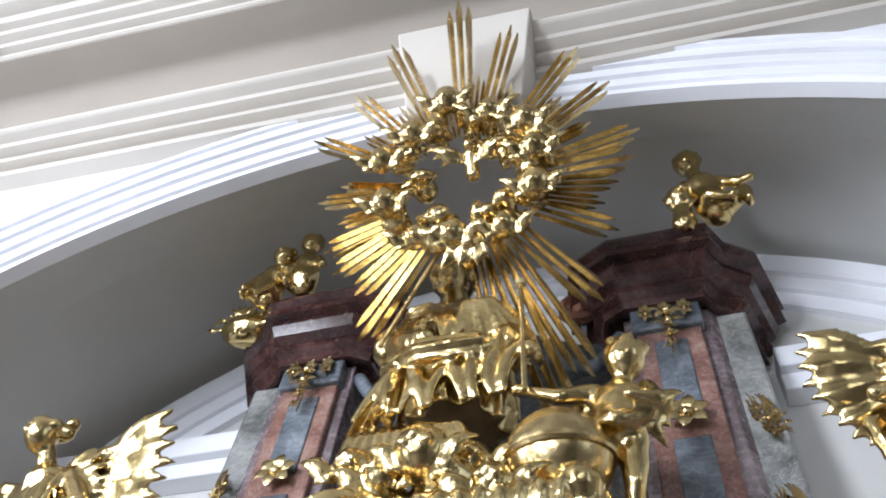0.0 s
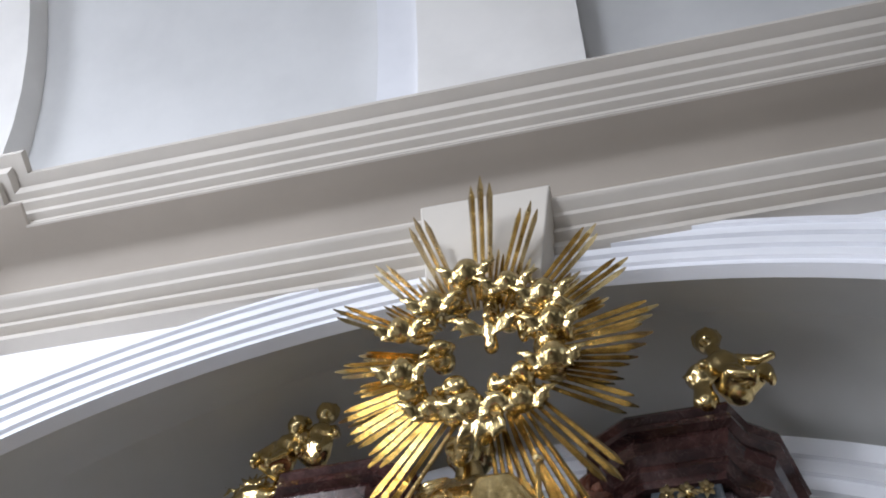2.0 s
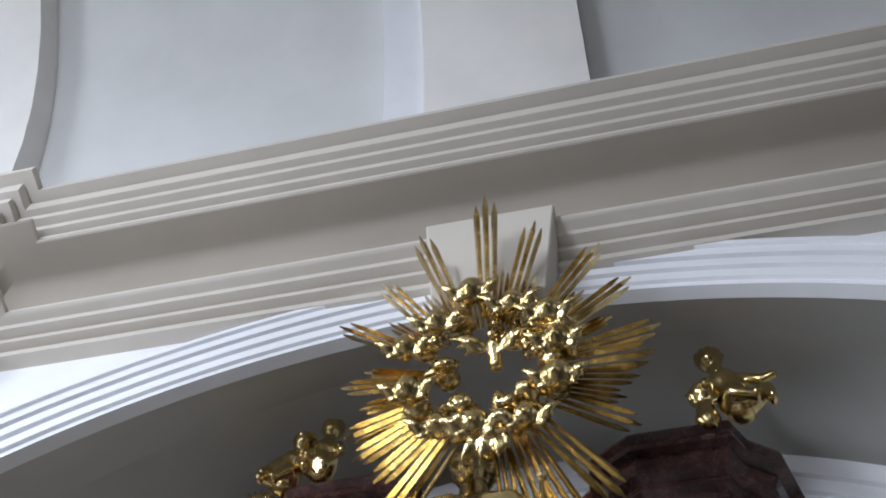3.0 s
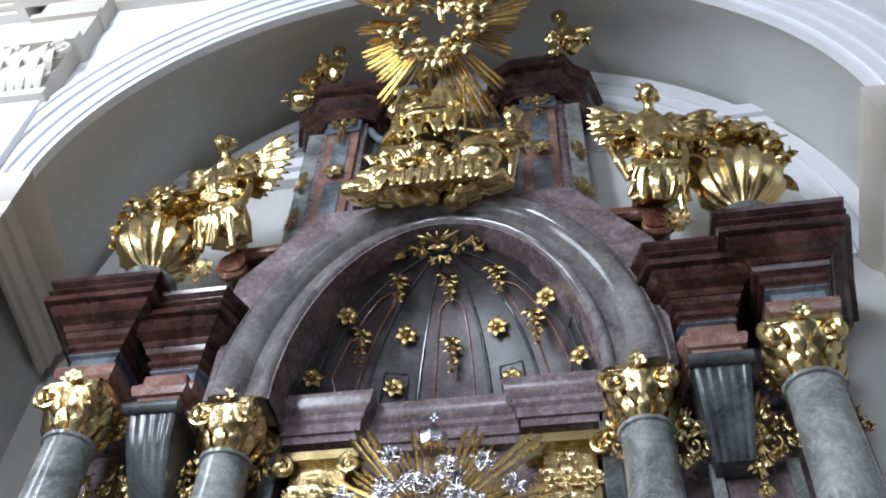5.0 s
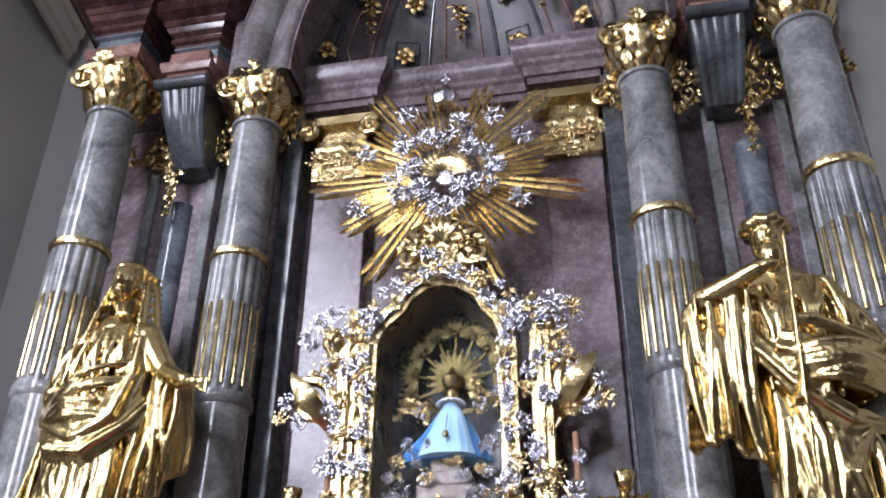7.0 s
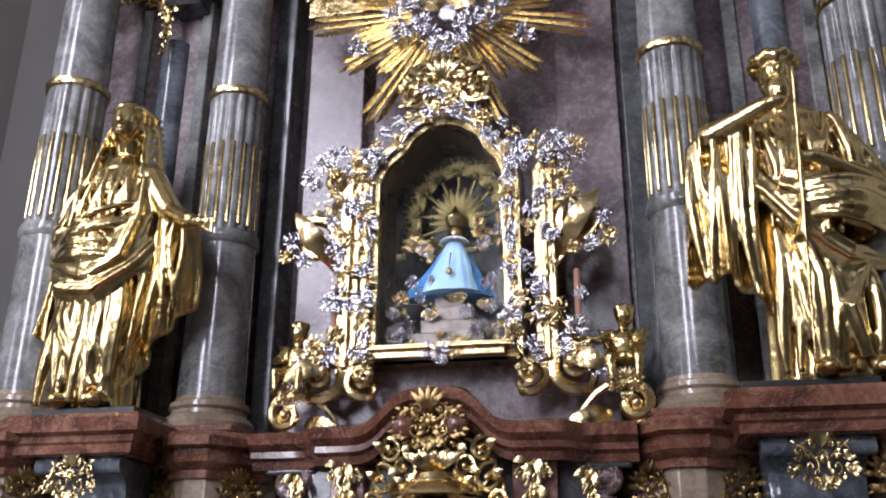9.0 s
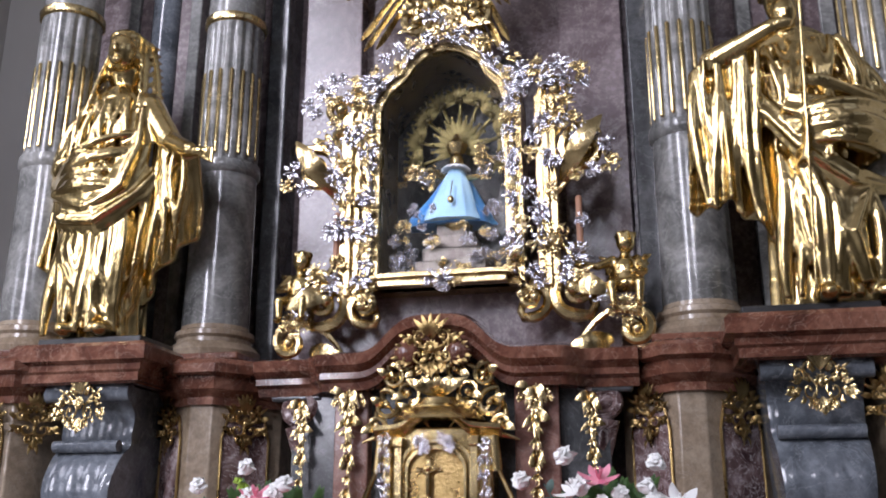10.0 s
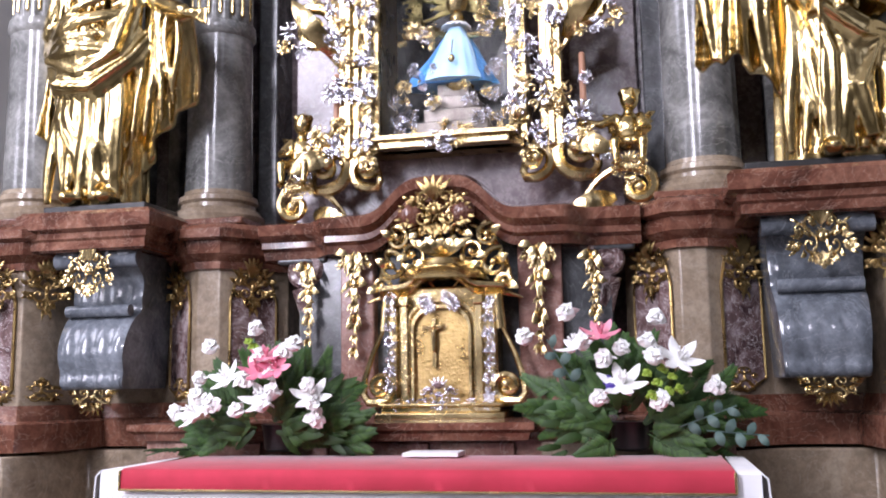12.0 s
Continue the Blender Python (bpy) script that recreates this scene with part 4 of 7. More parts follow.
for x0, x1 in ((-1.55, -0.98), (-0.86, -0.56), (-0.40, 0.05), (0.12, 0.55), (0.70, 1.5)):
    part("front_panel", Shape().box(x0, x1, 5.49, 5.53, 1.47, 1.585), ROSE if x0 < 0.6 else BEIGE, gradine, bevel=0.008)

predella = thing("predella", "marble predella with a wavy dark red cornice under the image case", "predella", (0, 6.2, 1.7), kind="structure")
part("body", Shape().box(-0.98, 1.10, 6.12, 6.95, 1.7, 2.90), DARK, predella, "grey marble body")
for x0, x1 in ((-0.66, -0.43), (0.52, 0.80)):
    part("pilaster", Shape().box(x0, x1, 6.03, 6.14, 1.7, 2.78), ROSE, predella, "red veined marble pilaster", 0.012)
for s in (-1, 1):
    c = s * 1.02 + 0.06
    part("side_scroll", Shape().scroll((c, 6.14, 2.70), 0.13, 1.5, radians(90), s, 0.05).tube([(c + s * 0.02, 6.16, 2.58), (c - s * 0.06, 6.2, 2.3), (c - s * 0.02, 6.2, 1.72)], 0.07, 10), BROWN, predella, "brown marble scroll")
    part("side_block", Shape().box(c - 0.18, c + 0.18, 6.1, 6.9, 2.74, 2.88), DARK, predella, bevel=0.02)
wave = lambda u: 2.79 + 0.23 * math.exp(-((u - 0.05) / 0.34) ** 4)
rows = []
for k in range(61):
    u = -1.22 + 2.52 * k / 60
    z, bow = wave(u), 0.16 * (1 if -0.72 < u < 0.86 else max(0, 1 - 8 * (max(-0.72 - u, u - 0.86))))
    prof = [(0, 0), (0.03, 0.0), (0.05, 0.05), (0.09, 0.07), (0.09, 0.11), (0.15, 0.15), (0.16, 0.22), (0.0, 0.26), (-0.4, 0.26), (-0.4, 0)]
    rows.append([(u, 6.12 - bow - o, z + h - 0.02) for o, h in prof])
part("cornice", Shape().grid(rows, True, True), RED, predella, "wavy dark red brown marble cornice")
part("upper_panel", Shape().box(-1.1, 1.2, 6.45, 6.95, 2.9, 3.60), PURPLE, predella, "purple grey marble panel")

# ---- ornament makers ----
def acanthus(w, h, seed=0, n=9):
    """An openwork spray of curls and small leaves in the x z plane, facing -y, centred and mirrored."""
    rng = random.Random(seed)
    half = Shape()
    for cx, cz, r, start, sign in ((0.20, -0.16, 0.17, 90, 1), (0.36, 0.04, 0.12, 200, -1), (0.17, 0.16, 0.12, -90, 1), (0.08, -0.34, 0.09, 60, -1), (0.42, -0.18, 0.07, 120, 1)):
        half.scroll((cx * w, -0.02 * h, cz * h), r * h, 1.2, radians(start), sign, 0.030 * h, depth=0.06 * h, n=18)
        for k in range(n // 2):
            a = rng.uniform(0, 6.28)
            b = Vector((cx * w + 0.8 * r * h * math.cos(a), -0.02 * h, cz * h + 0.8 * r * h * math.sin(a)))
            d = b - Vector((0, 0, -0.05 * h))
            d.y = 0
            t = b + d.normalized() * rng.uniform(0.09, 0.17) * h + Vector((rng.uniform(-.05, .05) * h, -rng.uniform(0.02, 0.10) * h, rng.uniform(-.05, .05) * h))
            half.leaf(b, t, rng.uniform(0.022, 0.04) * h, (0, -1, 0), 0.25, n=4)
    s = Shape().join(half).join(half.mirrored())
    for k in range(5):
        a = radians(50 + 20 * k)
        s.leaf((0, -0.03 * h, 0.12 * h), (0.42 * w * math.cos(a), -0.09 * h, (0.12 + 0.40 * math.sin(a)) * h), 0.042 * h, (0, -1, 0), 0.18)
    for q in (-1, 0, 1):
        s.leaf((0, -0.02 * h, -0.25 * h), (q * 0.10 * w, -0.07 * h, (-0.52 + 0.06 * abs(q)) * h), 0.035 * h, (0, -1, 0), 0.15)
    for k in range(7):
        a = radians(180 * k / 6)
        s.leaf((0, -0.05 * h, -0.04 * h), (0.13 * w * math.cos(a), -0.10 * h, (-0.04 + 0.13 * math.sin(a)) * h), 0.03 * h, (0, -1, 0), 0.2, n=4)
    return s.ball((0, -0.07 * h, -0.05 * h), (0.07 * w, 0.05 * h, 0.08 * h), 10)


def rosette(r, n=6):
    s = Shape()
    for k in range(n):
        a = 2 * math.pi * k / n + 0.3
        s.leaf((0, 0, 0), (r * math.cos(a), -0.25 * r, r * math.sin(a)), 0.33 * r, (0, -1, 0), 0.2)
    return s.ball((0, -0.2 * r, 0), 0.28 * r, 8)


def drop(h, w, n=5, seed=1):
    """A hanging husk garland that narrows downwards, from z 0 to -h."""
    rng = random.Random(seed)
    s = Shape().tube([(0, 0, 0), (0.01, 0, -h * 0.5), (0, 0, -h)], 0.05 * w, 5)
    for k in range(n * 2):
        z = -h * k / (2 * n)
        ww = w * (1 - 0.6 * k / (2 * n)) * (0.75 + 0.45 * (k % 3 == 0))
        for j in range(4):
            a = radians(-80 + 160 * (j + rng.random()) / 4)
            s.leaf((0, -0.01, z), (ww * math.sin(a), -0.03 - 0.04 * rng.random(), z - ww * 0.9 * math.cos(a)), rng.uniform(0.12, 0.22) * ww, (0, -1, 0), 0.3, n=4)
        if k % 3 == 0:
            s.ball((rng.uniform(-.2, .2) * ww, -0.05, z - 0.02), (0.26 * ww, 0.03, 0.24 * ww), 8)
    return s


def rocaille(r, seed):
    """A crisp shell of curls and beads, about r in radius."""
    rng = random.Random(seed)
    s = Shape()
    for k in range(5):
        a = rng.uniform(0, 6.28)
        q = rng.uniform(0.25, 0.6) * r
        s.scroll((q * math.cos(a), -0.1 * r, q * math.sin(a)), rng.uniform(0.25, 0.42) * r, rng.uniform(0.9, 1.5), rng.uniform(0, 6.28), rng.choice((-1, 1)), 0.09 * r, depth=0.25 * r, n=14)
    for k in range(8):
        a = rng.uniform(0, 6.28)
        s.leaf((0, 0, 0), (r * rng.uniform(0.7, 1.1) * math.cos(a), -rng.uniform(0, 0.4) * r, r * rng.uniform(0.7, 1.1) * math.sin(a)), 0.09 * r, (0, -1, 0), 0.25, n=4)
    for k in range(7):
        a = rng.uniform(0, 6.28)
        s.ball((r * 0.8 * math.cos(a), -0.25 * r, r * 0.8 * math.sin(a)), 0.10 * r, 6)
    return s


ROCAILLE_SILVER = [mesh_of("silver_rocaille", rocaille(0.1, k), SILVER, 50) for k in range(5)]
ROCAILLE_GOLD = [mesh_of("gold_rocaille", rocaille(0.1, 10 + k), GOLD, 50) for k in range(4)]
ACANTHUS = mesh_of("gilded_cartouche", acanthus(0.5, 0.44, 3, 15), GOLD, 50)
ACANTHUS_TALL = mesh_of("gilded_leaf_spray", acanthus(0.30, 0.46, 5, 11), GOLD_DARK, 50)
ROSETTE = mesh_of("gilded_flower", rosette(0.12), GOLD, 50)
ROSETTE_DULL = mesh_of("gilded_flower", rosette(0.12), GOLD_DARK, 50)
DROP_DULL = mesh_of("gilded_husk_drop", drop(0.42, 0.10), GOLD_DARK, 50)
DROP = mesh_of("gilded_husk_drop", drop(0.42, 0.11), GOLD, 50)


def ornament(name, data, m, label, group="gilded ornaments"):
    ob = new(name, data)
    ob.matrix_world = m
    return tagged(ob, label, "ornament", group)


def size(m, k, kz=None):
    return m @ Matrix.Diagonal((k, k, kz or k, 1))


for s, nm in SIDES:
    ornament("gilded_cartouche", ACANTHUS, size(pose(s * 2.29, 5.69, 2.72), 0.66, 0.92), "gilded openwork cartouche on the grey console", "console cartouches")
    ornament("gilded_pendant", ACANTHUS, size(pose(s * 2.29, 5.74, 1.86, 180), 0.62, 0.5), "gilded leaf pendant under the console", "console pendants")
    for (x, y, a) in ((1.36, 6.18, -45), (1.88, 6.15, 40), (2.95, 5.64, 0), (2.68, 5.78, -45)):
        ornament("gilded_leaf_spray", ACANTHUS_TALL, size(pose(s * x, y, 2.62, 0, 0, s * a), 0.82), "old gilded leaf spray on the pedestal panel", "pedestal sprays")
        ornament("gilded_leaf_pendant", ACANTHUS_TALL, size(pose(s * x, y, 1.90, 180, 0, s * a), 0.7, 0.45), "old gilded leaf festoon at the foot of the panel", "pedestal festoons")
    ornament("husk_garland", DROP, size(pose(s * 2.50, 6.50, 7.05), 1.1, 1.6), "gilded husk garland on the pilaster", "pilaster garlands")
    ornament("leaf_clasp", ACANTHUS, size(pose(s * 2.50, 6.44, 7.10), 0.5, 0.45), "gilded leaf clasp over the garland", "pilaster clasps")
    # gilded leaf capitals on the wall behind the columns
    for x, k, a in ((1.98, 1.0, 0), (2.58, 1.1, 0), (1.55, 0.8, 20), (3.2, 0.8, -20)):
        ornament("wall_capital", ACANTHUS, size(pose(s * x, 6.55, 7.22, 0, 0, s * a), k, k * 1.5), "old gilded leaf capital on the wall behind the columns", "wall capitals")
    # capital of the niche pilaster
    x = s * 1.05 + 0.03
    cap = Shape().box(x - 0.25, x + 0.25, 6.68, 6.9, 6.74, 6.98).box(x - 0.36, x + 0.36, 6.60, 6.9, 7.31, 7.40)
    for k in range(3):
        cap.join(acanthus(0.22, 0.26, 60 + k, 7), pose(x - 0.16 + 0.16 * k, 6.67, 6.98))
    cap.join(acanthus(0.40, 0.16, 66, 9), pose(x, 6.66, 7.16)).join(acanthus(0.40, 0.18, 67, 9), pose(x, 6.66, 6.77))
    for q in (-1, 1):
        cap.scroll((x + q * 0.30, 6.60, 7.24), 0.10, 1.6, radians(90), q, 0.032)
    cap.box(x - 0.24, x + 0.24, 6.70, 6.9, 6.98, 7.32)
    solo("niche_capital", cap, GOLD, "gilded capital with scrolls and beads on the niche pilaster", "capital", group="niche capitals")

# gilded flowers and husks in the half dome
for a, e, kind in ((36, 36, 1), (36, 62, 2), (62, 20, 0), (62, 42, 0), (90, 34, 1), (90, 66, 2), (118, 42, 0), (118, 20, 0), (144, 62, 2), (144, 34, 1), (12, 40, 0), (168, 40, 0), (12, 12, 0), (168, 12, 0)):
    p = dome(a, e, 0.95)
    n = (Vector((0.03, 5.6, 8.0)) - p)
    turn = math.degrees(math.atan2(n.x, -n.y))
    tilt = math.degrees(math.atan(0.29 * math.tan(radians(e))))
    m = pose(p.x, p.y, p.z, tilt, 0, turn * 0.5)
    if kind == 0:
        ornament("gilded_flower", ROSETTE_DULL, size(m, 0.98), "old gilded four petal flower on the half dome", "dome flowers")
    else:
        ornament("gilded_husk_drop", DROP_DULL, size(pose(p.x, p.y - 0.04, p.z + 0.14, tilt, 0, turn * 0.5), 1.2 if kind == 1 else 1.25, 0.95 if kind == 1 else 0.7), "gilded husk drop on the half dome", "dome drops")
crest = Shape().join(acanthus(0.9, 0.34, 8, 13))
for q in (-1, 1):
    crest.scroll((q * 0.42, -0.02, 0.02), 0.09, 1.4, radians(90), q, 0.018, tail=(q * 0.1, 0, -0.05)).leaf((q * 0.44, 0, 0.06), (q * 0.62, -0.03, 0.08), 0.022, (0, -1, 0), 0.1)
ornament("dome_crest", mesh_of("dome_crest", crest, GOLD_DARK, 50), pose(-0.02, 6.36, 9.66, 45), "old gilded openwork crest under the arch", "dome crest")


# ---- rays ----
def ray_shape(length, width, start, thick=0.03, steps=3, fill=0.40):
    """A bundle of ridged gilded slats of uneven length along +x."""
    s = Shape()
    for k in range(steps):
        u = (k - (steps - 1) / 2) * width / steps
        far = length * (1 - 0.10 * abs(k - (steps - 1) / 2) - (0.05 if k % 2 else 0))
        w0, w1 = 0.5 * fill * width / steps, fill * width / steps
        rows = []
        for x, w, t in ((start, w0, thick), (far * 0.93, w1, thick), (far, w1 * 0.2, thick * 0.5)):
            y = u * (0.5 + 0.7 * x / length)
            rows.append([(x, 0, y - w), (x, -t, y), (x, 0, y + w), (x, t * 0.4, y)])
        s.grid(rows, True, True)
    return s


def sunburst(name, m, rays, label, start, mat, group, fill=0.40):
    sun = thing(name, label, "sunburst")
    sun.matrix_world = m
    for k, (ang, length, width) in enumerate(rays):
        ob = new("ray", mesh_of("ray", ray_shape(length, width, start, fill=fill), mat))
        ob.parent = sun
        ob.matrix_basis = pose(0, -0.01 * (k % 3), 0, 0, -ang, 0)
    return sun


STAR = pose(0.03, 5.34, 12.38, 33.4, 0, 0) @ pose(0, 0, 0, 0, 2, 0) @ Matrix.Scale(1.06, 4)
top_rays = [(90, 1.55, .17), (99, .80, .10), (82, .85, .09), (74, 1.28, .15), (66, .80, .10), (50, 1.20, .14), (42, .85, .09), (33, 1.12, .13), (22, .85, .08), (12, 1.10, .14), (2, 1.02, .18), (-8, .92, .12), (-17, .85, .10),
            (-27, .98, .15), (-50, 1.14, .17), (-64, 1.45, .17), (-73, 1.75, .20), (-84, 1.6, .15), (-128, 1.15, .16), (-140, .95, .14), (-152, .98, .14), (-163, .98, .14), (-173, .85, .09), (176, .98, .11), (168, .85, .07), (151, 1.18, .12), (142, .85, .08),
            (130, 1.17, .13), (121, .85, .10), (111, 1.34, .15)]
crown_star = sunburst("upper_sunburst", STAR, top_rays, "gilded sunburst with a ring of clouds over the altar", 0.38, GOLD, "")
ring = Shape()
rng = random.Random(4)
for k in range(60):
    a = rng.uniform(0, 6.28)
    q = rng.uniform(0.25, 0.52)
    ring.ball((q * math.cos(a) + 0.03, -rng.uniform(0.02, 0.16), q * 0.92 * math.sin(a)), [rng.uniform(0.035, 0.085) for _ in range(3)], 10)
for k, (deg, q, r) in enumerate(((12, .44, .085), (38, .50, .08), (66, .46, .07), (96, .55, .085), (128, .44, .08), (158, .50, .075), (196, .46, .085), (236, .48, .07), (262, .42, .08), (300, .47, .075), (338, .45, .095))):
    a = radians(deg)
    c = Vector((q * math.cos(a), -0.20, 0.94 * q * math.sin(a)))
    ring.ball(c, (r, r, 1.15 * r), 14).ball(c + Vector((0, 0.03, 0.04)), (1.05 * r, r, 0.8 * r), 10).ball(c + Vector((0, -r, -0.01)), 0.02, 6)
    for q2 in (-1, 1):
        for e in range(3):
            ring.leaf(c + Vector((q2 * 0.04, 0.02, -0.05)), c + Vector((q2 * (0.21 - 0.04 * e), -0.02, 0.05 - 0.07 * e)), 0.035, (0, -1, 0), 0.3, 0.4)
for k in range(9):
    ring.leaf((-0.02 + 0.012 * k, -0.12, -0.36), (-0.14 + 0.035 * k, -0.18, -0.62 + 0.02 * (k % 3)), 0.03, (0, -1, 0), 0.2, 0.4)
ring.limb((0.06, -0.12, 0.02), (0.05, -0.14, 0.16), 0.045, 0.03).ball((0.05, -0.17, 0.20), 0.035, 8)
for q in (-1, 1):
    for e in range(3):
        ring.leaf((0.05, -0.12, 0.10), (0.05 + q * (0.28 - 0.05 * e), -0.15, 0.20 - 0.06 * e), 0.04, (0, -1, 0.3), 0.25, 0.4)
part_ob = new("cloud_ring", mesh_of("cloud_ring", ring, CARVED, 60))
part_ob.parent = crown_star
mod = part_ob.modifiers.new("remesh", "REMESH")
mod.mode, mod.voxel_size, mod.use_smooth_shade = "VOXEL", 0.012, True

low_rays = []
for k in range(26):
    a = 90 + 360 * (k + 0.5) / 26
    low_rays.append((a, (1.08, 0.86, 1.28, 0.92)[k % 4] * (1.0 if math.sin(radians(a)) > -0.5 else 0.98), (0.19, 0.13, 0.21, 0.14)[k % 4]))
low_star = sunburst("lower_sunburst", pose(0.01, 6.50, 6.50), low_rays, "gilded sunburst with a silvered ring of clouds above the image case", 0.30, PALEGOLD, "", 0.42)
rng = random.Random(9)
for k in range(26):
    a = 2 * math.pi * k / 26
    q = 0.36 + 0.09 * math.cos(5 * k)
    ob = new("cloud_puff", ROCAILLE_SILVER[k % 5])
    ob.parent = low_star
    ob.matrix_basis = pose(q * math.cos(a), -0.10 - 0.05 * (k % 3), q * math.sin(a), 0, rng.uniform(0, 360), 0) @ Matrix.Diagonal((1.08, 1.08, 1.08, 1))
for a, q in ((20, 0.72), (48, .66), (160, .70), (205, .78), (330, .74), (118, .68)):
    ob = new("cloud_puff", ROCAILLE_SILVER[int(a) % 5])
    ob.parent = low_star
    ob.matrix_basis = pose(q * math.cos(radians(a)), -0.12, q * math.sin(radians(a))) @ Matrix.Diagonal((1.15, 1.15, 1.15, 1))
glory = Shape()
for k in range(15):
    a = radians(10 + 160 * k / 14)
    glory.leaf((0.06 * math.cos(a), -0.02, 0.06 * math.sin(a)), (0.27 * math.cos(a), -0.05, 0.27 * math.sin(a)), 0.03, (0, -1, 0), 0.1)
ob = new("inner_glory", mesh_of("inner_glory", glory, GOLD, 50))
ob.parent = low_star
ob = new("centre_disc", mesh_of("centre_disc", Shape().ball((0, 0, 0), (0.10, 0.03, 0.10), 16), SILVER))
ob.parent = low_star
foot = Shape().join(acanthus(0.6, 0.55, 21, 11), pose(0, -0.1, -0.78)).tube([(0, 0, -0.3), (0, 0, -1.05)], 0.08, 8)
for q in (-1, 1):
    foot.scroll((q * 0.24, -0.1, -0.80), 0.16, 1.4, radians(90), q, 0.045, tail=(q * 0.05, -0.05, -0.45))
ob = new("foot_scroll", mesh_of("foot_scroll", foot, GOLD, 50))
ob.parent = low_star
crownlet = Shape().lathe([(0.10, 0.72), (0.12, 0.78), (0.11, 0.84), (0.04, 0.92), (0.02, 0.98)], (0, -0.05, 0), 16, 8, 0.08).box(-0.012, 0.012, -0.06, -0.04, 0.96, 1.08).box(-0.04, 0.04, -0.06, -0.04, 1.01, 1.03)
ob = new("crown", mesh_of("crown", crownlet, SILVER, 50))
ob.parent = low_star


# ---- carved figures ----
def robe(s, levels, folds=9, amp=0.10, twist=2.0, seed=0, n=72):
    """A draped body: rings of (z, cx, cy, rx, ry) with wandering folds."""
    rng = random.Random(seed)
    ph = [rng.uniform(0, 6.28) for _ in range(6)]
    rows, m = [], len(levels)
    fine = []
    for i in range(m - 1):
        for k in range(5):
            u = k / 5
            fine.append([p + (q - p) * u for p, q in zip(levels[i], levels[i + 1])])
    fine.append(list(levels[-1]))
    z0, z1 = levels[0][0], levels[-1][0]
    for z, cx, cy, rx, ry in fine:
        u = (z - z0) / (z1 - z0)
        ring_ = []
        for j in range(n):
            a = 2 * math.pi * j / n
            f = (1 - 2.2 * abs(math.sin(0.5 * (folds * a + ph[0] + twist * u + 0.6 * math.sin(7 * u + 2 * a))))) * 0.8 + math.sin((folds + 5) * a + ph[1] - 1.7 * twist * u) * 0.35 + 0.4 * math.sin(3 * a + 9 * u + ph[2])
            k = 1 + amp * (1.15 - 0.7 * u) * f
            ring_.append((cx + rx * k * math.cos(a), cy + ry * k * math.sin(a), z))
        rows.append(ring_)
    return s.grid(rows, True, True)


def curtain(s, top, bottom, folds=5, depth=0.05, thick=0.035, n=34, rows=12, seed=0):
    """Hanging cloth between two edges of points, with folds towards -y."""
    rng = random.Random(seed)
    ph = rng.uniform(0, 6.28)
    def along(line, u):
        k = u * (len(line) - 1)
        i = min(int(k), len(line) - 2)
        return Vector(line[i]).lerp(Vector(line[i + 1]), k - i)
    grid = []
    for r in range(rows + 1):
        v = r / rows
        a, b = [], []
        for j in range(n + 1):
            u = j / n
            p = along(top, u).lerp(along(bottom, u), v)
            p.y += depth * (0.35 + 0.65 * v) * math.sin(folds * 2 * math.pi * u + ph + 1.4 * v) + 0.4 * depth * math.sin(folds * 3.7 * u + 5 * v)
            a.append(tuple(p))
            b.append((p.x, p.y + thick, p.z))
        grid.append(a + b[::-1])
    return s.grid(grid, True, True)


def swag(s, points, r, lobes=5, cut=0.25):
    """A rolled cloth along points with a lobed section."""
    pts = [Vector(p) for p in points]
    fine = []
    for i in range(len(pts) - 1):
        for k in range(4):
            fine.append(pts[i].lerp(pts[i + 1], k / 4))
    fine.append(pts[-1])
    rows = []
    for i, p in enumerate(fine):
        way = (fine[min(i + 1, len(fine) - 1)] - fine[max(i - 1, 0)]).normalized()
        side = way.cross(Vector((0, 1, 0))).normalized()
        up = way.cross(side)
        q = r * (0.75 + 0.25 * math.sin(math.pi * i / (len(fine) - 1)))
        rows.append([p + q * (1 + 1.5 * cut * (0.6 - abs(math.sin(0.5 * (lobes * a + 0.15 * i))))) * (math.cos(a) * side + 0.8 * math.sin(a) * up) for a in (2 * math.pi * j / 30 for j in range(30))])
    return s.grid(rows, True, True)


def pleats(s, top, bottom, n, r, bow=0.05, sway=0.03, seed=0):
    """Sharp tapering folds that run from one line of points to another, bowing towards -y."""
    rng = random.Random(seed)
    def along(line, u):
        k = u * (len(line) - 1)
        i = min(int(k), len(line) - 2)
        return Vector(line[i]).lerp(Vector(line[i + 1]), k - i)
    for k in range(n):
        u = min(1.0, max(0.0, (k + 0.5 + rng.uniform(-0.25, 0.25)) / n))
        a, b = along(top, u), along(bottom, min(1.0, max(0.0, u + rng.uniform(-0.06, 0.06))))
        ph, q = rng.uniform(0, 6.28), rng.uniform(0.7, 1.25)
        pts, rad = [], []
        for i in range(11):
            v = i / 10
            p = a.lerp(b, v)
            p.y -= bow * math.sin(math.pi * v)
            p.x += sway * math.sin(4.2 * v + ph)
            pts.append(p)
            rad.append(r * q * (0.35 + 0.75 * math.sin(math.pi * min(1, v * 0.8 + 0.12))))
        s.tube(pts, rad, 8, 0.8)
    return s


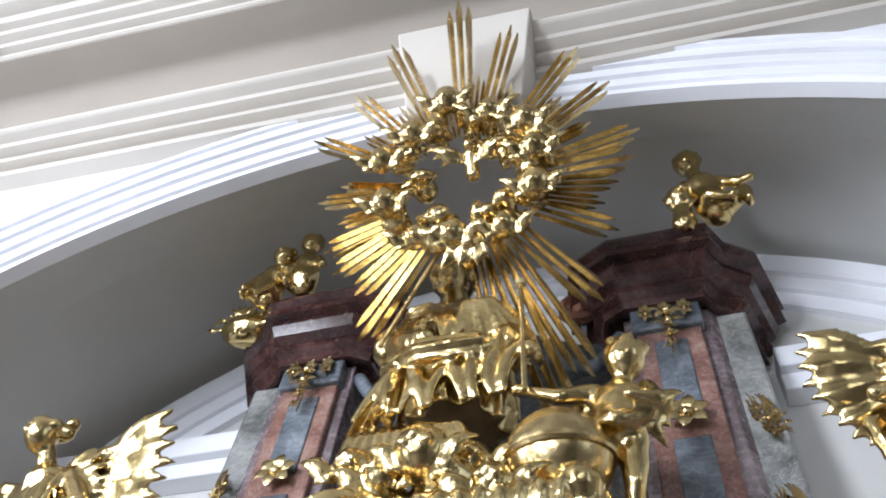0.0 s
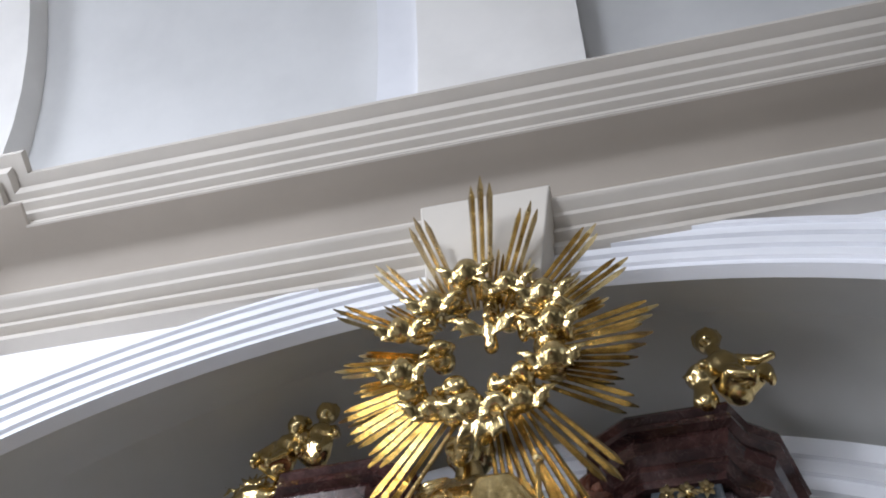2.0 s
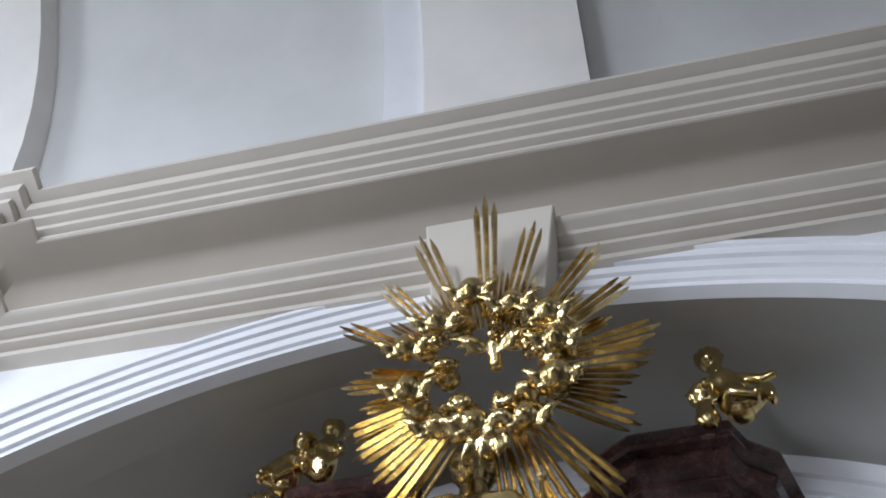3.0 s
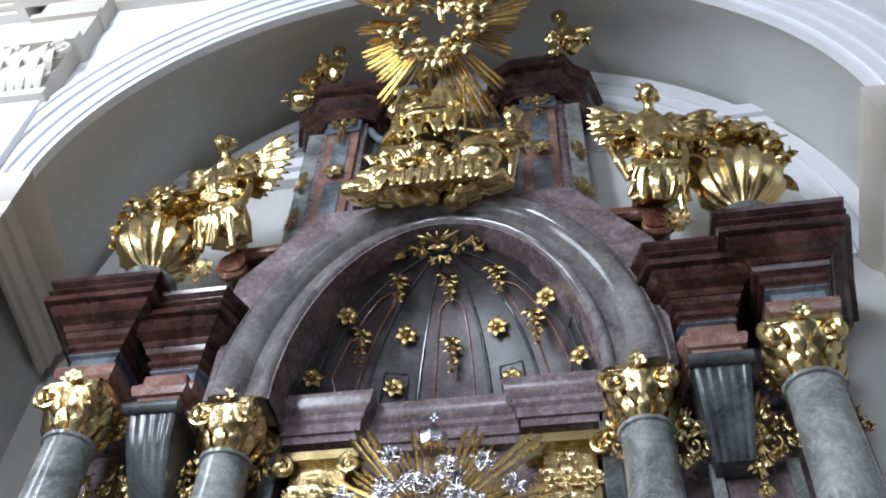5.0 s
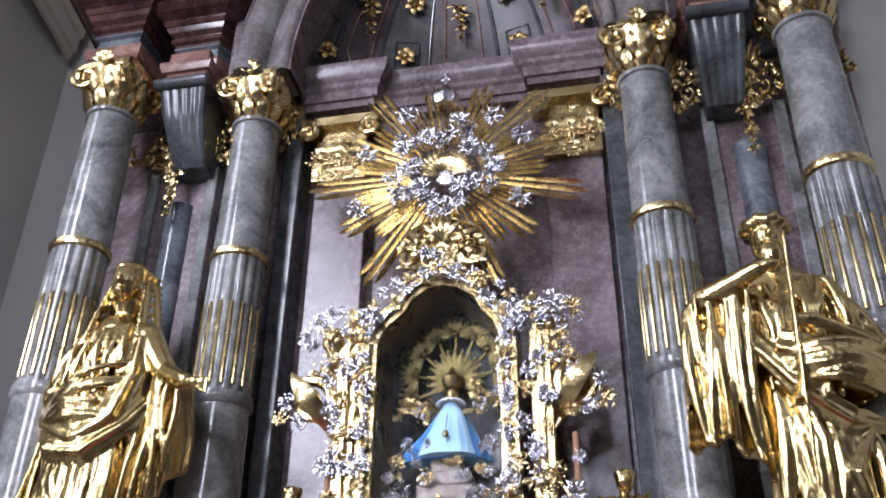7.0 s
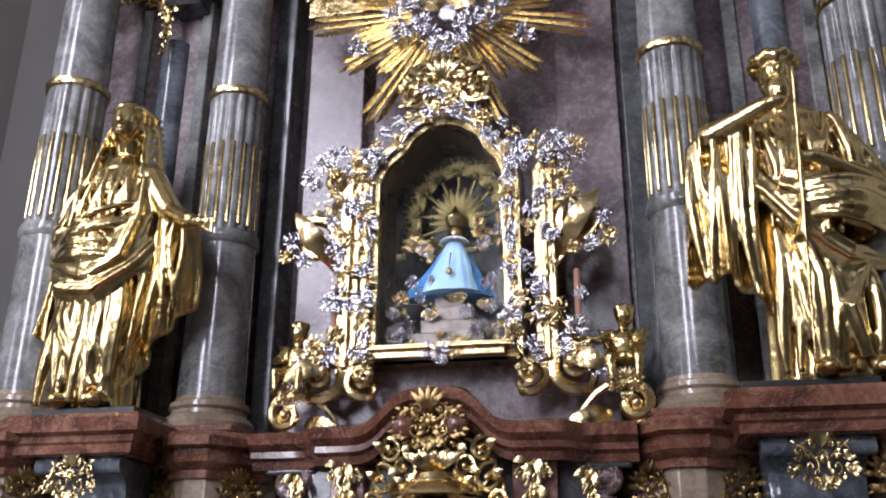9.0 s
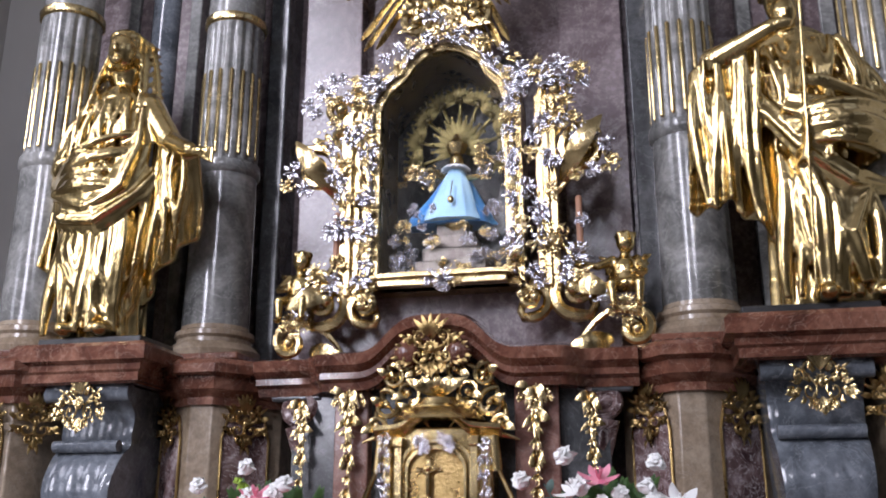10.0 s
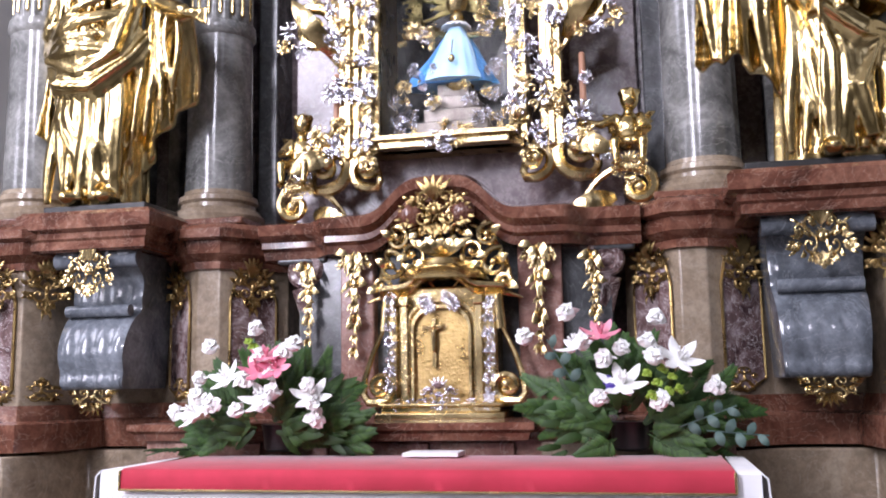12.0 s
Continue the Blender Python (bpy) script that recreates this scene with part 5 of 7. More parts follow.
def carved(name, shape, label, mat=CARVED, voxel=0.02, group="", relief=0.012):
    """A carved figure: its pieces fused into one gilded mesh."""
    ob = solo(name, shape, mat, label, "statue", group=group, angle=0)
    mod = ob.modifiers.new("fuse", "REMESH")
    mod.mode, mod.voxel_size, mod.use_smooth_shade = "VOXEL", voxel, True
    mod = ob.modifiers.new("soften", "SMOOTH")
    mod.factor, mod.iterations = 0.5, 1
    if relief:
        tex = bpy.data.textures.new("carving", "CLOUDS")
        tex.noise_scale, tex.noise_depth = 0.08, 2
        mod = ob.modifiers.new("carving", "DISPLACE")
        mod.texture, mod.strength, mod.mid_level, mod.texture_coords = tex, relief, 0.5, "GLOBAL"
    return ob


# woman with a veil
f = Shape()
X, Y, B = -2.36, 5.95, 3.15
robe(f, [(B, X, Y, .30, .24), (B + .25, X, Y, .29, .23), (B + .65, X + .02, Y - .02, .29, .24), (B + 1.0, X + .01, Y - .02, .27, .23), (B + 1.3, X - .02, Y, .23, .19), (B + 1.55, X - .02, Y, .25, .19), (B + 1.75, X - .02, Y + .02, .24, .17), (B + 1.85, X - .03, Y + .02, .14, .13)], 10, 0.07, 1.6, 1)
f.limb((X - .03, Y, B + 1.8), (X - .02, Y - .02, B + 2.0), 0.085, 0.08)
f.ball((X + .01, Y - .10, B + 2.10), (0.115, 0.13, 0.155), 18)
f.ball((X + .02, Y - .235, B + 2.08), (0.022, 0.03, 0.035), 8).ball((X + .015, Y - .21, B + 2.0), (0.045, 0.03, 0.03), 8)
f.ball((X - .02, Y + .05, B + 2.15), (0.17, 0.16, 0.18), 18).ball((X - .0, Y - .06, B + 2.22), (0.135, 0.13, 0.075), 14)
curtain(f, [(X - .10, Y - .12, B + 2.24), (X - .17, Y + .1, B + 2.24)], [(X - .20, Y - .20, B + 1.60), (X - .33, Y + .06, B + 1.55)], 2, 0.035, 0.06, seed=1)
curtain(f, [(X + .12, Y - .10, B + 2.24), (X + .16, Y + .1, B + 2.24)], [(X + .19, Y - .18, B + 1.62), (X + .30, Y + .06, B + 1.58)], 2, 0.035, 0.06, seed=2)
f.ball((X - .01, Y + .02, B + 2.0), (0.16, 0.14, 0.2), 14)
f.limb((X - .23, Y - .02, B + 1.68), (X - .36, Y - .12, B + 1.22), 0.11, 0.10)
f.limb((X - .36, Y - .12, B + 1.22), (X - .02, Y - .32, B + 1.08), 0.09, 0.06)
f.ball((X + .02, Y - .34, B + 1.07), (0.075, 0.04, 0.045), 10)
f.limb((X + .22, Y - .02, B + 1.68), (X + .46, Y - .12, B + 1.36), 0.11, 0.095)
f.limb((X + .46, Y - .12, B + 1.36), (X + .72, Y - .30, B + 1.22), 0.085, 0.05)
f.ball((X + .80, Y - .33, B + 1.19), (0.08, 0.04, 0.035), 10)
for k in range(4):
    f.limb((X + .82, Y - .33, B + 1.20 - .015 * k), (X + .92, Y - .35, B + 1.20 - .035 * k), 0.016, 0.012, 6)
swag(f, [(X - .42, Y - .05, B + 1.22), (X - .28, Y - .22, B + 1.02), (X - .02, Y - .30, B + .92), (X + .18, Y - .27, B + 1.02), (X + .25, Y - .18, B + 1.32), (X + .22, Y - .1, B + 1.62)], 0.10)
swag(f, [(X - .40, Y - .08, B + 1.10), (X - .22, Y - .26, B + .82), (X + .05, Y - .3, B + .78), (X + .3, Y - .2, B + .98), (X + .5, Y - .1, B + 1.25)], 0.085, 6)
curtain(f, [(X + .30, Y - .10, B + 1.42), (X + .50, Y - .14, B + 1.36), (X + .74, Y - .22, B + 1.22)], [(X + .22, Y - .05, B + .12), (X + .42, Y - .02, B + .5), (X + .72, Y - .10, B + .72)], 3, 0.06, 0.05, seed=3)
curtain(f, [(X - .46, Y - .05, B + 1.3), (X - .36, Y - .16, B + 1.2)], [(X - .56, Y - .05, B + .62), (X - .36, Y - .20, B + .45)], 2, 0.06, 0.06, seed=4)
swag(f, [(X - .34, Y - .10, B + .95), (X - .12, Y - .27, B + .5), (X + .12, Y - .26, B + .12)], 0.07, 5)
swag(f, [(X - .2, Y - .22, B + .9), (X + .10, Y - .28, B + .45), (X + .22, Y - .2, B + .1)], 0.05, 5)
f.ball((X - .10, Y - .26, B + .05), (0.07, 0.12, 0.05), 10).ball((X + .16, Y - .24, B + .05), (0.07, 0.12, 0.05), 10)
pleats(f, [(X - .24, Y - .20, B + .92), (X, Y - .27, B + .82), (X + .20, Y - .22, B + .95)], [(X - .30, Y - .20, B + .03), (X, Y - .29, B + .03), (X + .28, Y - .20, B + .03)], 11, 0.042, 0.02, 0.03, 41)
pleats(f, [(X - .18, Y - .14, B + 1.74), (X, Y - .17, B + 1.70), (X + .15, Y - .14, B + 1.74)], [(X - .20, Y - .21, B + 1.24), (X, Y - .24, B + 1.22), (X + .14, Y - .22, B + 1.26)], 8, 0.028, 0.03, 0.02, 42)
pleats(f, [(X - .42, Y - .12, B + 1.18), (X - .36, Y - .20, B + 1.0)], [(X + .24, Y - .22, B + 1.45), (X + .30, Y - .22, B + .95)], 6, 0.030, 0.16, 0.02, 43)
pleats(f, [(X + .32, Y - .16, B + 1.36), (X + .68, Y - .24, B + 1.22)], [(X + .22, Y - .14, B + .25), (X + .66, Y - .15, B + .78)], 6, 0.030, 0.03, 0.03, 44)
pleats(f, [(X - .30, Y - .06, B + 1.72), (X - .20, Y - .16, B + 1.70)], [(X - .44, Y - .14, B + 1.24), (X - .28, Y - .22, B + 1.2)], 4, 0.030, 0.04, 0.02, 45)
f.v = [(x, y, B + (z - B) * 1.05) for x, y, z in f.v]
carved("veiled_woman_statue", f, "gilded statue of a veiled woman in heavy drapery on a console", voxel=0.0125, relief=0.003)

# bearded man with a wreath
f = Shape()
X, Y, B = 2.38, 5.93, 3.15
robe(f, [(B, X + .05, Y, .31, .24), (B + .3, X + .04, Y, .29, .23), (B + .7, X + .03, Y, .29, .24), (B + 1.05, X + .02, Y, .29, .23), (B + 1.35, X + .01, Y, .27, .20), (B + 1.6, X, Y, .28, .19), (B + 1.78, X, Y + .02, .25, .17), (B + 1.86, X, Y + .02, .14, .13)], 9, 0.07, -1.6, 7)
f.limb((X, Y, B + 1.8), (X - .02, Y - .03, B + 1.95), 0.095, 0.09)
f.ball((X - .03, Y - .07, B + 2.06), (0.115, 0.14, 0.16), 18).ball((X - .03, Y - .21, B + 2.05), (0.025, 0.035, 0.04), 8)
f.ball((X - .04, Y - .16, B + 1.91), (0.085, 0.08, 0.12), 12)
for k in range(16):
    a = 2 * math.pi * k / 16
    f.ball((X - .03 + .13 * math.cos(a), Y - .05 + .14 * math.sin(a), B + 2.16 + .02 * (k % 2)), (0.05, 0.05, 0.05), 8)
f.ball((X - .03, Y - .03, B + 2.15), (0.13, 0.14, 0.11), 14)
f.limb((X - .25, Y - .02, B + 1.70), (X - .50, Y - .16, B + 1.62), 0.11, 0.09)
f.limb((X - .50, Y - .16, B + 1.62), (X - .16, Y - .34, B + 1.72), 0.08, 0.055)
f.ball((X - .10, Y - .36, B + 1.73), (0.08, 0.045, 0.045), 10)
f.limb((X + .25, Y, B + 1.68), (X + .48, Y - .10, B + 1.20), 0.12, 0.11)
f.limb((X + .48, Y - .10, B + 1.20), (X + .10, Y - .34, B + 1.32), 0.09, 0.055)
f.ball((X + .05, Y - .36, B + 1.33), (0.08, 0.045, 0.05), 10)
curtain(f, [(X - .66, Y - .14, B + 1.55), (X - .50, Y - .22, B + 1.70), (X - .22, Y - .2, B + 1.72)], [(X - .72, Y - .12, B + .62), (X - .46, Y - .2, B + .66), (X - .14, Y - .1, B + .35)], 4, 0.08, 0.06, seed=5)
curtain(f, [(X + .26, Y - .1, B + 1.72), (X + .48, Y - .05, B + 1.5)], [(X + .30, Y - .16, B + .85), (X + .58, Y - .05, B + .95)], 2, 0.08, 0.08, seed=6)
swag(f, [(X + .56, Y - .06, B + 1.12), (X + .36, Y - .24, B + 1.0), (X + .08, Y - .32, B + 1.12), (X - .12, Y - .3, B + 1.22)], 0.12, 5)
swag(f, [(X - .30, Y - .2, B + 1.35), (X - .05, Y - .30, B + .95), (X + .2, Y - .28, B + .72), (X + .42, Y - .1, B + .72)], 0.08, 6)
curtain(f, [(X - .02, Y - .36, B + 1.25), (X + .16, Y - .36, B + 1.25)], [(X - .10, Y - .34, B + .82), (X + .20, Y - .32, B + .86)], 2, 0.05, 0.05, seed=8)
swag(f, [(X - .12, Y - .27, B + 1.1), (X + .02, Y - .28, B + .6), (X + .0, Y - .27, B + .1)], 0.06, 5)
swag(f, [(X + .3, Y - .2, B + .7), (X + .16, Y - .28, B + .4), (X + .22, Y - .26, B + .1)], 0.06, 5)
f.tube([(X + .02, Y - .40, B + 1.95), (X - .02, Y - .40, B + 1.2), (X - .08, Y - .38, B + .05)], 0.013, 8)
f.ball((X + .0, Y - .26, B + .05), (0.07, 0.13, 0.05), 10).ball((X + .38, Y - .20, B + .06), (0.14, 0.10, 0.06), 10)
pleats(f, [(X - .22, Y - .22, B + .95), (X + .05, Y - .27, B + .75), (X + .32, Y - .18, B + .75)], [(X - .20, Y - .20, B + .04), (X + .05, Y - .28, B + .04), (X + .34, Y - .18, B + .04)], 9, 0.042, 0.02, 0.03, 51)
pleats(f, [(X - .20, Y - .15, B + 1.70), (X + .20, Y - .15, B + 1.74)], [(X - .16, Y - .24, B + 1.22), (X + .18, Y - .25, B + 1.30)], 8, 0.028, 0.04, 0.02, 52)
pleats(f, [(X - .66, Y - .17, B + 1.55), (X - .26, Y - .26, B + 1.68)], [(X - .68, Y - .18, B + .68), (X - .22, Y - .20, B + .5)], 7, 0.036, 0.03, 0.03, 53)
pleats(f, [(X - .20, Y - .26, B + 1.15), (X - .10, Y - .28, B + .95)], [(X + .55, Y - .10, B + 1.22), (X + .56, Y - .10, B + .85)], 6, 0.034, 0.22, 0.02, 54)
pleats(f, [(X + .22, Y - .16, B + 1.74), (X + .40, Y - .08, B + 1.60)], [(X + .36, Y - .18, B + 1.20), (X + .56, Y - .08, B + 1.15)], 4, 0.032, 0.05, 0.02, 55)
carved("bearded_man_statue", f, "gilded statue of a wreathed bearded man holding his cloak", voxel=0.0125, relief=0.003)


def infant(at, k=1.0, lean=0.0, arm=1, seat=True, wings=True, tip=0):
    """A chubby seated or standing putto, k times 0.75 m high."""
    s = Shape()
    s.ball((0, 0, 0.28), (0.15, 0.12, 0.20), 14).ball((0, -0.02, 0.18), (0.14, 0.13, 0.13), 12)
    s.limb((0, 0, 0.44), (0.01, -0.01, 0.52), 0.05, 0.05)
    s.ball((0.02, -0.02, 0.61), (0.105, 0.11, 0.125), 14).ball((0.02, 0.01, 0.66), (0.11, 0.11, 0.10), 12)
    for k2 in range(7):
        s.ball((0.02 + 0.09 * math.cos(k2), 0.0 + 0.09 * math.sin(k2), 0.69), 0.04, 7)
    s.limb((arm * 0.13, 0, 0.42), (arm * 0.28, -0.08, 0.34), 0.055, 0.045).limb((arm * 0.28, -0.08, 0.34), (arm * 0.46, -0.10, 0.38), 0.042, 0.03)
    s.ball((arm * 0.50, -0.10, 0.39), 0.04, 8)
    s.limb((-arm * 0.13, 0, 0.42), (-arm * 0.20, -0.12, 0.26), 0.055, 0.045).limb((-arm * 0.20, -0.12, 0.26), (-arm * 0.08, -0.2, 0.24), 0.042, 0.03)
    if seat:
        for q in (-1, 1):
            s.limb((q * 0.08, -0.04, 0.12), (q * 0.14, -0.26, 0.10), 0.075, 0.06).limb((q * 0.14, -0.26, 0.10), (q * 0.13, -0.28, -0.12), 0.055, 0.035)
            s.ball((q * 0.13, -0.33, -0.14), (0.035, 0.07, 0.03), 8)
    else:
        for q in (-1, 1):
            s.limb((q * 0.07, 0, 0.12), (q * 0.09, -0.05, -0.14), 0.08, 0.06).limb((q * 0.09, -0.05, -0.14), (q * 0.08, 0.02, -0.38), 0.055, 0.035)
    if wings:
        for q in (-1, 1):
            for j in range(4):
                s.leaf((q * 0.06, 0.08, 0.36), (q * (0.30 - 0.03 * j), 0.16, 0.52 - 0.11 * j), 0.05, (0, -1, 0), 0.15)
    swag(s, [(-0.16, -0.04, 0.2), (0, -0.16, 0.13), (0.18, -0.08, 0.2)], 0.045)
    out = Shape()
    return out.join(s, pose(*at, tip, lean, 0) @ Matrix.Scale(k, 4))


def perched(base, chest, head, hands, feet, k=1.0):
    """A putto sitting at the cornice's edge, bending forwards over it."""
    s = Shape()
    b, c, h = Vector(base), Vector(chest), Vector(head)
    s.limb(b, c, 0.115 * k, 0.12 * k, 14).limb(c, h, 0.06 * k, 0.05 * k)
    s.ball(b.lerp(c, 0.35) + Vector((0, -0.04 * k, 0)), (0.115 * k, 0.10 * k, 0.11 * k), 12)
    s.ball(h, (0.095 * k, 0.10 * k, 0.11 * k), 14).ball(h + Vector((0, 0.03 * k, 0.04 * k)), (0.10 * k, 0.10 * k, 0.09 * k), 12)
    s.ball(h + Vector((0, -0.10 * k, -0.01 * k)), 0.022 * k, 6)
    for j in range(9):
        s.ball(h + Vector((0.085 * math.cos(0.7 * j), 0.02 + 0.06 * math.sin(0.7 * j), 0.07)) * k, 0.035 * k, 7)
    for q, hand in zip((-1, 1), hands):
        a = c + Vector((q * 0.12 * k, -0.01, 0.03 * k))
        e = a.lerp(Vector(hand), 0.5) + Vector((q * 0.02, 0.0, -0.05 * k))
        s.ball(a, 0.058 * k, 8).limb(a, e, 0.05 * k, 0.042 * k).limb(e, hand, 0.04 * k, 0.028 * k).ball(hand, 0.036 * k, 8)
    for q, foot in zip((-1, 1), feet):
        a = b + Vector((q * 0.07 * k, -0.03 * k, 0))
        e = a.lerp(Vector(foot), 0.5) + Vector((q * 0.05 * k, -0.04 * k, 0.06 * k))
        s.limb(a, e, 0.075 * k, 0.06 * k).limb(e, foot, 0.055 * k, 0.035 * k).ball(foot, (0.035 * k, 0.06 * k, 0.03 * k), 8)
    swag(s, [b + Vector((-0.14, -0.02, 0.05)) * k, b + Vector((0, -0.12, 0.03)) * k, b + Vector((0.16, -0.06, 0.0)) * k], 0.04 * k)
    return s


carved("putto_statue", perched((1.55, 6.12, 12.97), (1.49, 6.04, 13.20), (1.44, 5.96, 13.48), [(1.35, 5.94, 13.07), (1.81, 5.98, 13.13)], [(1.65, 5.96, 12.83), (1.75, 6.00, 12.83)]), "gilded putto seated on the curved cornice, arm stretched out", voxel=0.014, group="putti", relief=0.006)
carved("winged_head", Shape().ball((1.32, 6.04, 13.09), (0.10, 0.10, 0.11), 12).ball((1.32, 6.07, 13.14), (0.105, 0.10, 0.08), 10).ball((1.32, 5.94, 13.08), 0.022, 6).leaf((1.29, 6.06, 13.01), (1.19, 6.02, 13.09), 0.06).leaf((1.35, 6.06, 12.99), (1.45, 6.02, 13.01), 0.06).limb((1.32, 6.12, 12.87), (1.32, 6.06, 13.01), 0.09, 0.06), "small gilded winged head beside the putto", voxel=0.018)
carved("putto_statue", perched((-1.47, 6.12, 12.97), (-1.45, 6.04, 13.15), (-1.44, 5.97, 13.37), [(-1.59, 5.96, 13.05), (-1.27, 5.96, 12.99)], [(-1.53, 5.98, 12.85), (-1.37, 5.98, 12.85)], 0.85), "gilded putto sitting upright on the curved cornice", voxel=0.013, group="putti", relief=0.006)
carved("putto_statue", perched((-1.73, 6.12, 12.89), (-1.68, 6.04, 13.05), (-1.63, 5.97, 13.23), [(-1.85, 5.96, 12.85), (-1.55, 5.96, 13.01)], [(-1.85, 5.98, 12.77), (-1.73, 5.98, 12.75)], 0.85), "gilded putto leaning on the curved cornice", voxel=0.013, group="putti", relief=0.006)
carved("leaf_clump", Shape().join(acanthus(0.5, 0.4, 31), pose(-1.95, 6.23, 12.80)).ball((-1.92, 6.28, 12.75), (0.2, 0.14, 0.12), 10), "gilded leaf clump at the end of the cornice", voxel=0.012, relief=0)
carved("putto_statue", infant((0.71, 5.92, 10.40), 0.98, 8, -1, False, tip=12), "gilded putto standing by the globe", voxel=0.018, group="putti")

# enthroned old man over clouds
f = Shape()
X, Y, B = -0.12, 6.02, 10.33
robe(f, [(B + .55, X, Y - .02, .30, .22), (B + .8, X, Y - .08, .30, .24), (B + 1.05, X - .02, Y, .26, .22), (B + 1.35, X - .05, Y, .27, .18), (B + 1.6, X - .06, Y, .26, .16), (B + 1.72, X - .07, Y, .14, .12)], 9, 0.14, 2.0, 11)
f.limb((X - .08, Y, B + 1.68), (X - .09, Y - .05, B + 1.88), 0.10, 0.09)
f.ball((X - .10, Y - .10, B + 2.02), (0.12, 0.14, 0.155), 18).ball((X - .10, Y - .23, B + 1.83), (0.085, 0.08, 0.16), 14)
f.ball((X - .10, Y - .02, B + 2.08), (0.15, 0.14, 0.13), 14).ball((X - .10, Y - .245, B + 2.0), (0.024, 0.035, 0.04), 8)
f.limb((X - .27, Y, B + 1.52), (X - .36, Y - .14, B + 1.22), 0.13, 0.14).limb((X - .36, Y - .16, B + 1.2), (X - .12, Y - .34, B + .98), 0.10, 0.06)
f.limb((X + .22, Y, B + 1.52), (X + .24, Y - .20, B + 1.22), 0.12, 0.15).limb((X + .26, Y - .22, B + 1.15), (X + .46, Y - .32, B + .78), 0.09, 0.05)
f.ball((X + .46, Y - .33, B + .75), (0.06, 0.05, 0.06), 8).ball((X - .1, Y - .36, B + .96), (0.06, 0.05, 0.05), 8)
rng = random.Random(77)
for k in range(9):
    u = k / 8
    swag(f, [(X - .40 + .05 * u, Y - .10 - .1 * u, B + 1.50 - .5 * u), (X - .26 + .06 * u, Y - .26 - .06 * u, B + 1.42 - .5 * u), (X - .12, Y - .27 - .08 * u, B + 1.44 - .45 * u)], 0.032, 4)
    swag(f, [(X + .04 + .1 * u, Y - .22, B + 1.48 - .05 * u), (X + .10 + .16 * u, Y - .36, B + 1.22), (X + .10 + .30 * u, Y - .30, B + .92 + .05 * (k % 3))], 0.034, 4)
curtain(f, [(X + .08, Y - .30, B + 1.2), (X + .46, Y - .24, B + 1.12)], [(X + .02, Y - .30, B + .72), (X + .52, Y - .28, B + .80)], 4, 0.07, 0.05, seed=13)
curtain(f, [(X - .46, Y - .08, B + 1.1), (X - .22, Y - .28, B + 1.0)], [(X - .50, Y - .12, B + .40), (X - .24, Y - .34, B + .45)], 3, 0.07, 0.05, seed=12)
swag(f, [(X - .36, Y - .2, B + .92), (X - .1, Y - .38, B + .80), (X + .2, Y - .34, B + .84), (X + .40, Y - .1, B + .95)], 0.08, 6)
pleats(f, [(X - .30, Y - .14, B + 1.58), (X - .05, Y - .2, B + 1.56), (X + .20, Y - .14, B + 1.58)], [(X - .34, Y - .26, B + .98), (X, Y - .32, B + .92), (X + .30, Y - .26, B + 1.0)], 9, 0.034, 0.06, 0.04, 61)
pleats(f, [(X - .36, Y - .22, B + .98), (X + .40, Y - .24, B + 1.02)], [(X - .44, Y - .28, B + .42), (X + .44, Y - .30, B + .46)], 9, 0.044, 0.05, 0.05, 62)
for k in range(10):
    f.ball((X - .10 + .13 * math.cos(k * 0.7), Y - .06 + .1 * math.sin(k * 0.7), B + 2.06 + 0.02 * (k % 3)), (0.05, 0.05, 0.06), 8)
    f.ball((X - .10 + .06 * math.cos(k * 1.3), Y - .28, B + 1.72 + .018 * k), (0.03, 0.035, 0.045), 8)
carved("enthroned_old_man_statue", f, "gilded statue of a bearded old man enthroned on clouds", voxel=0.012, relief=0.004)
solo("sceptre", Shape().tube([(0.33, 5.68, 10.72), (0.31, 5.62, 11.62)], 0.016, 8).ball((0.31, 5.62, 11.62), 0.035, 8), GOLD, "thin gilded sceptre held by the old man", "sceptre")
solo("sceptre_staff", Shape().tube([(-0.52, 5.74, 11.40), (-0.10, 5.46, 12.02)], 0.014, 8), GOLD_DARK, "thin gilded staff crossing behind the old man's head", "staff")
globe = thing("globe", "gilded globe with a band beside the old man", "globe", (0.46, 5.82, 10.34))
part("sphere", Shape().ball((0.46, 5.82, 10.34), 0.25, 28), GOLD, globe, angle=0)
part("band", Shape().tube([(0.46 + 0.253 * math.cos(a), 5.82 + 0.253 * math.sin(a) * 0.93, 10.34 + 0.253 * math.sin(a) * 0.37) for a in (2 * math.pi * k / 32 for k in range(33))], 0.016, 6), GOLD, globe)
cl = Shape()
rng = random.Random(17)
for k in range(42):
    x = rng.uniform(-0.78, 0.70)
    z = 9.86 + rng.uniform(0, 0.42) * (1 - 0.5 * abs(x))
    cl.ball((x, 6.0 - rng.uniform(0, 0.28), z), [rng.uniform(0.10, 0.19), rng.uniform(.08, .14), rng.uniform(0.07, 0.13)], 12)
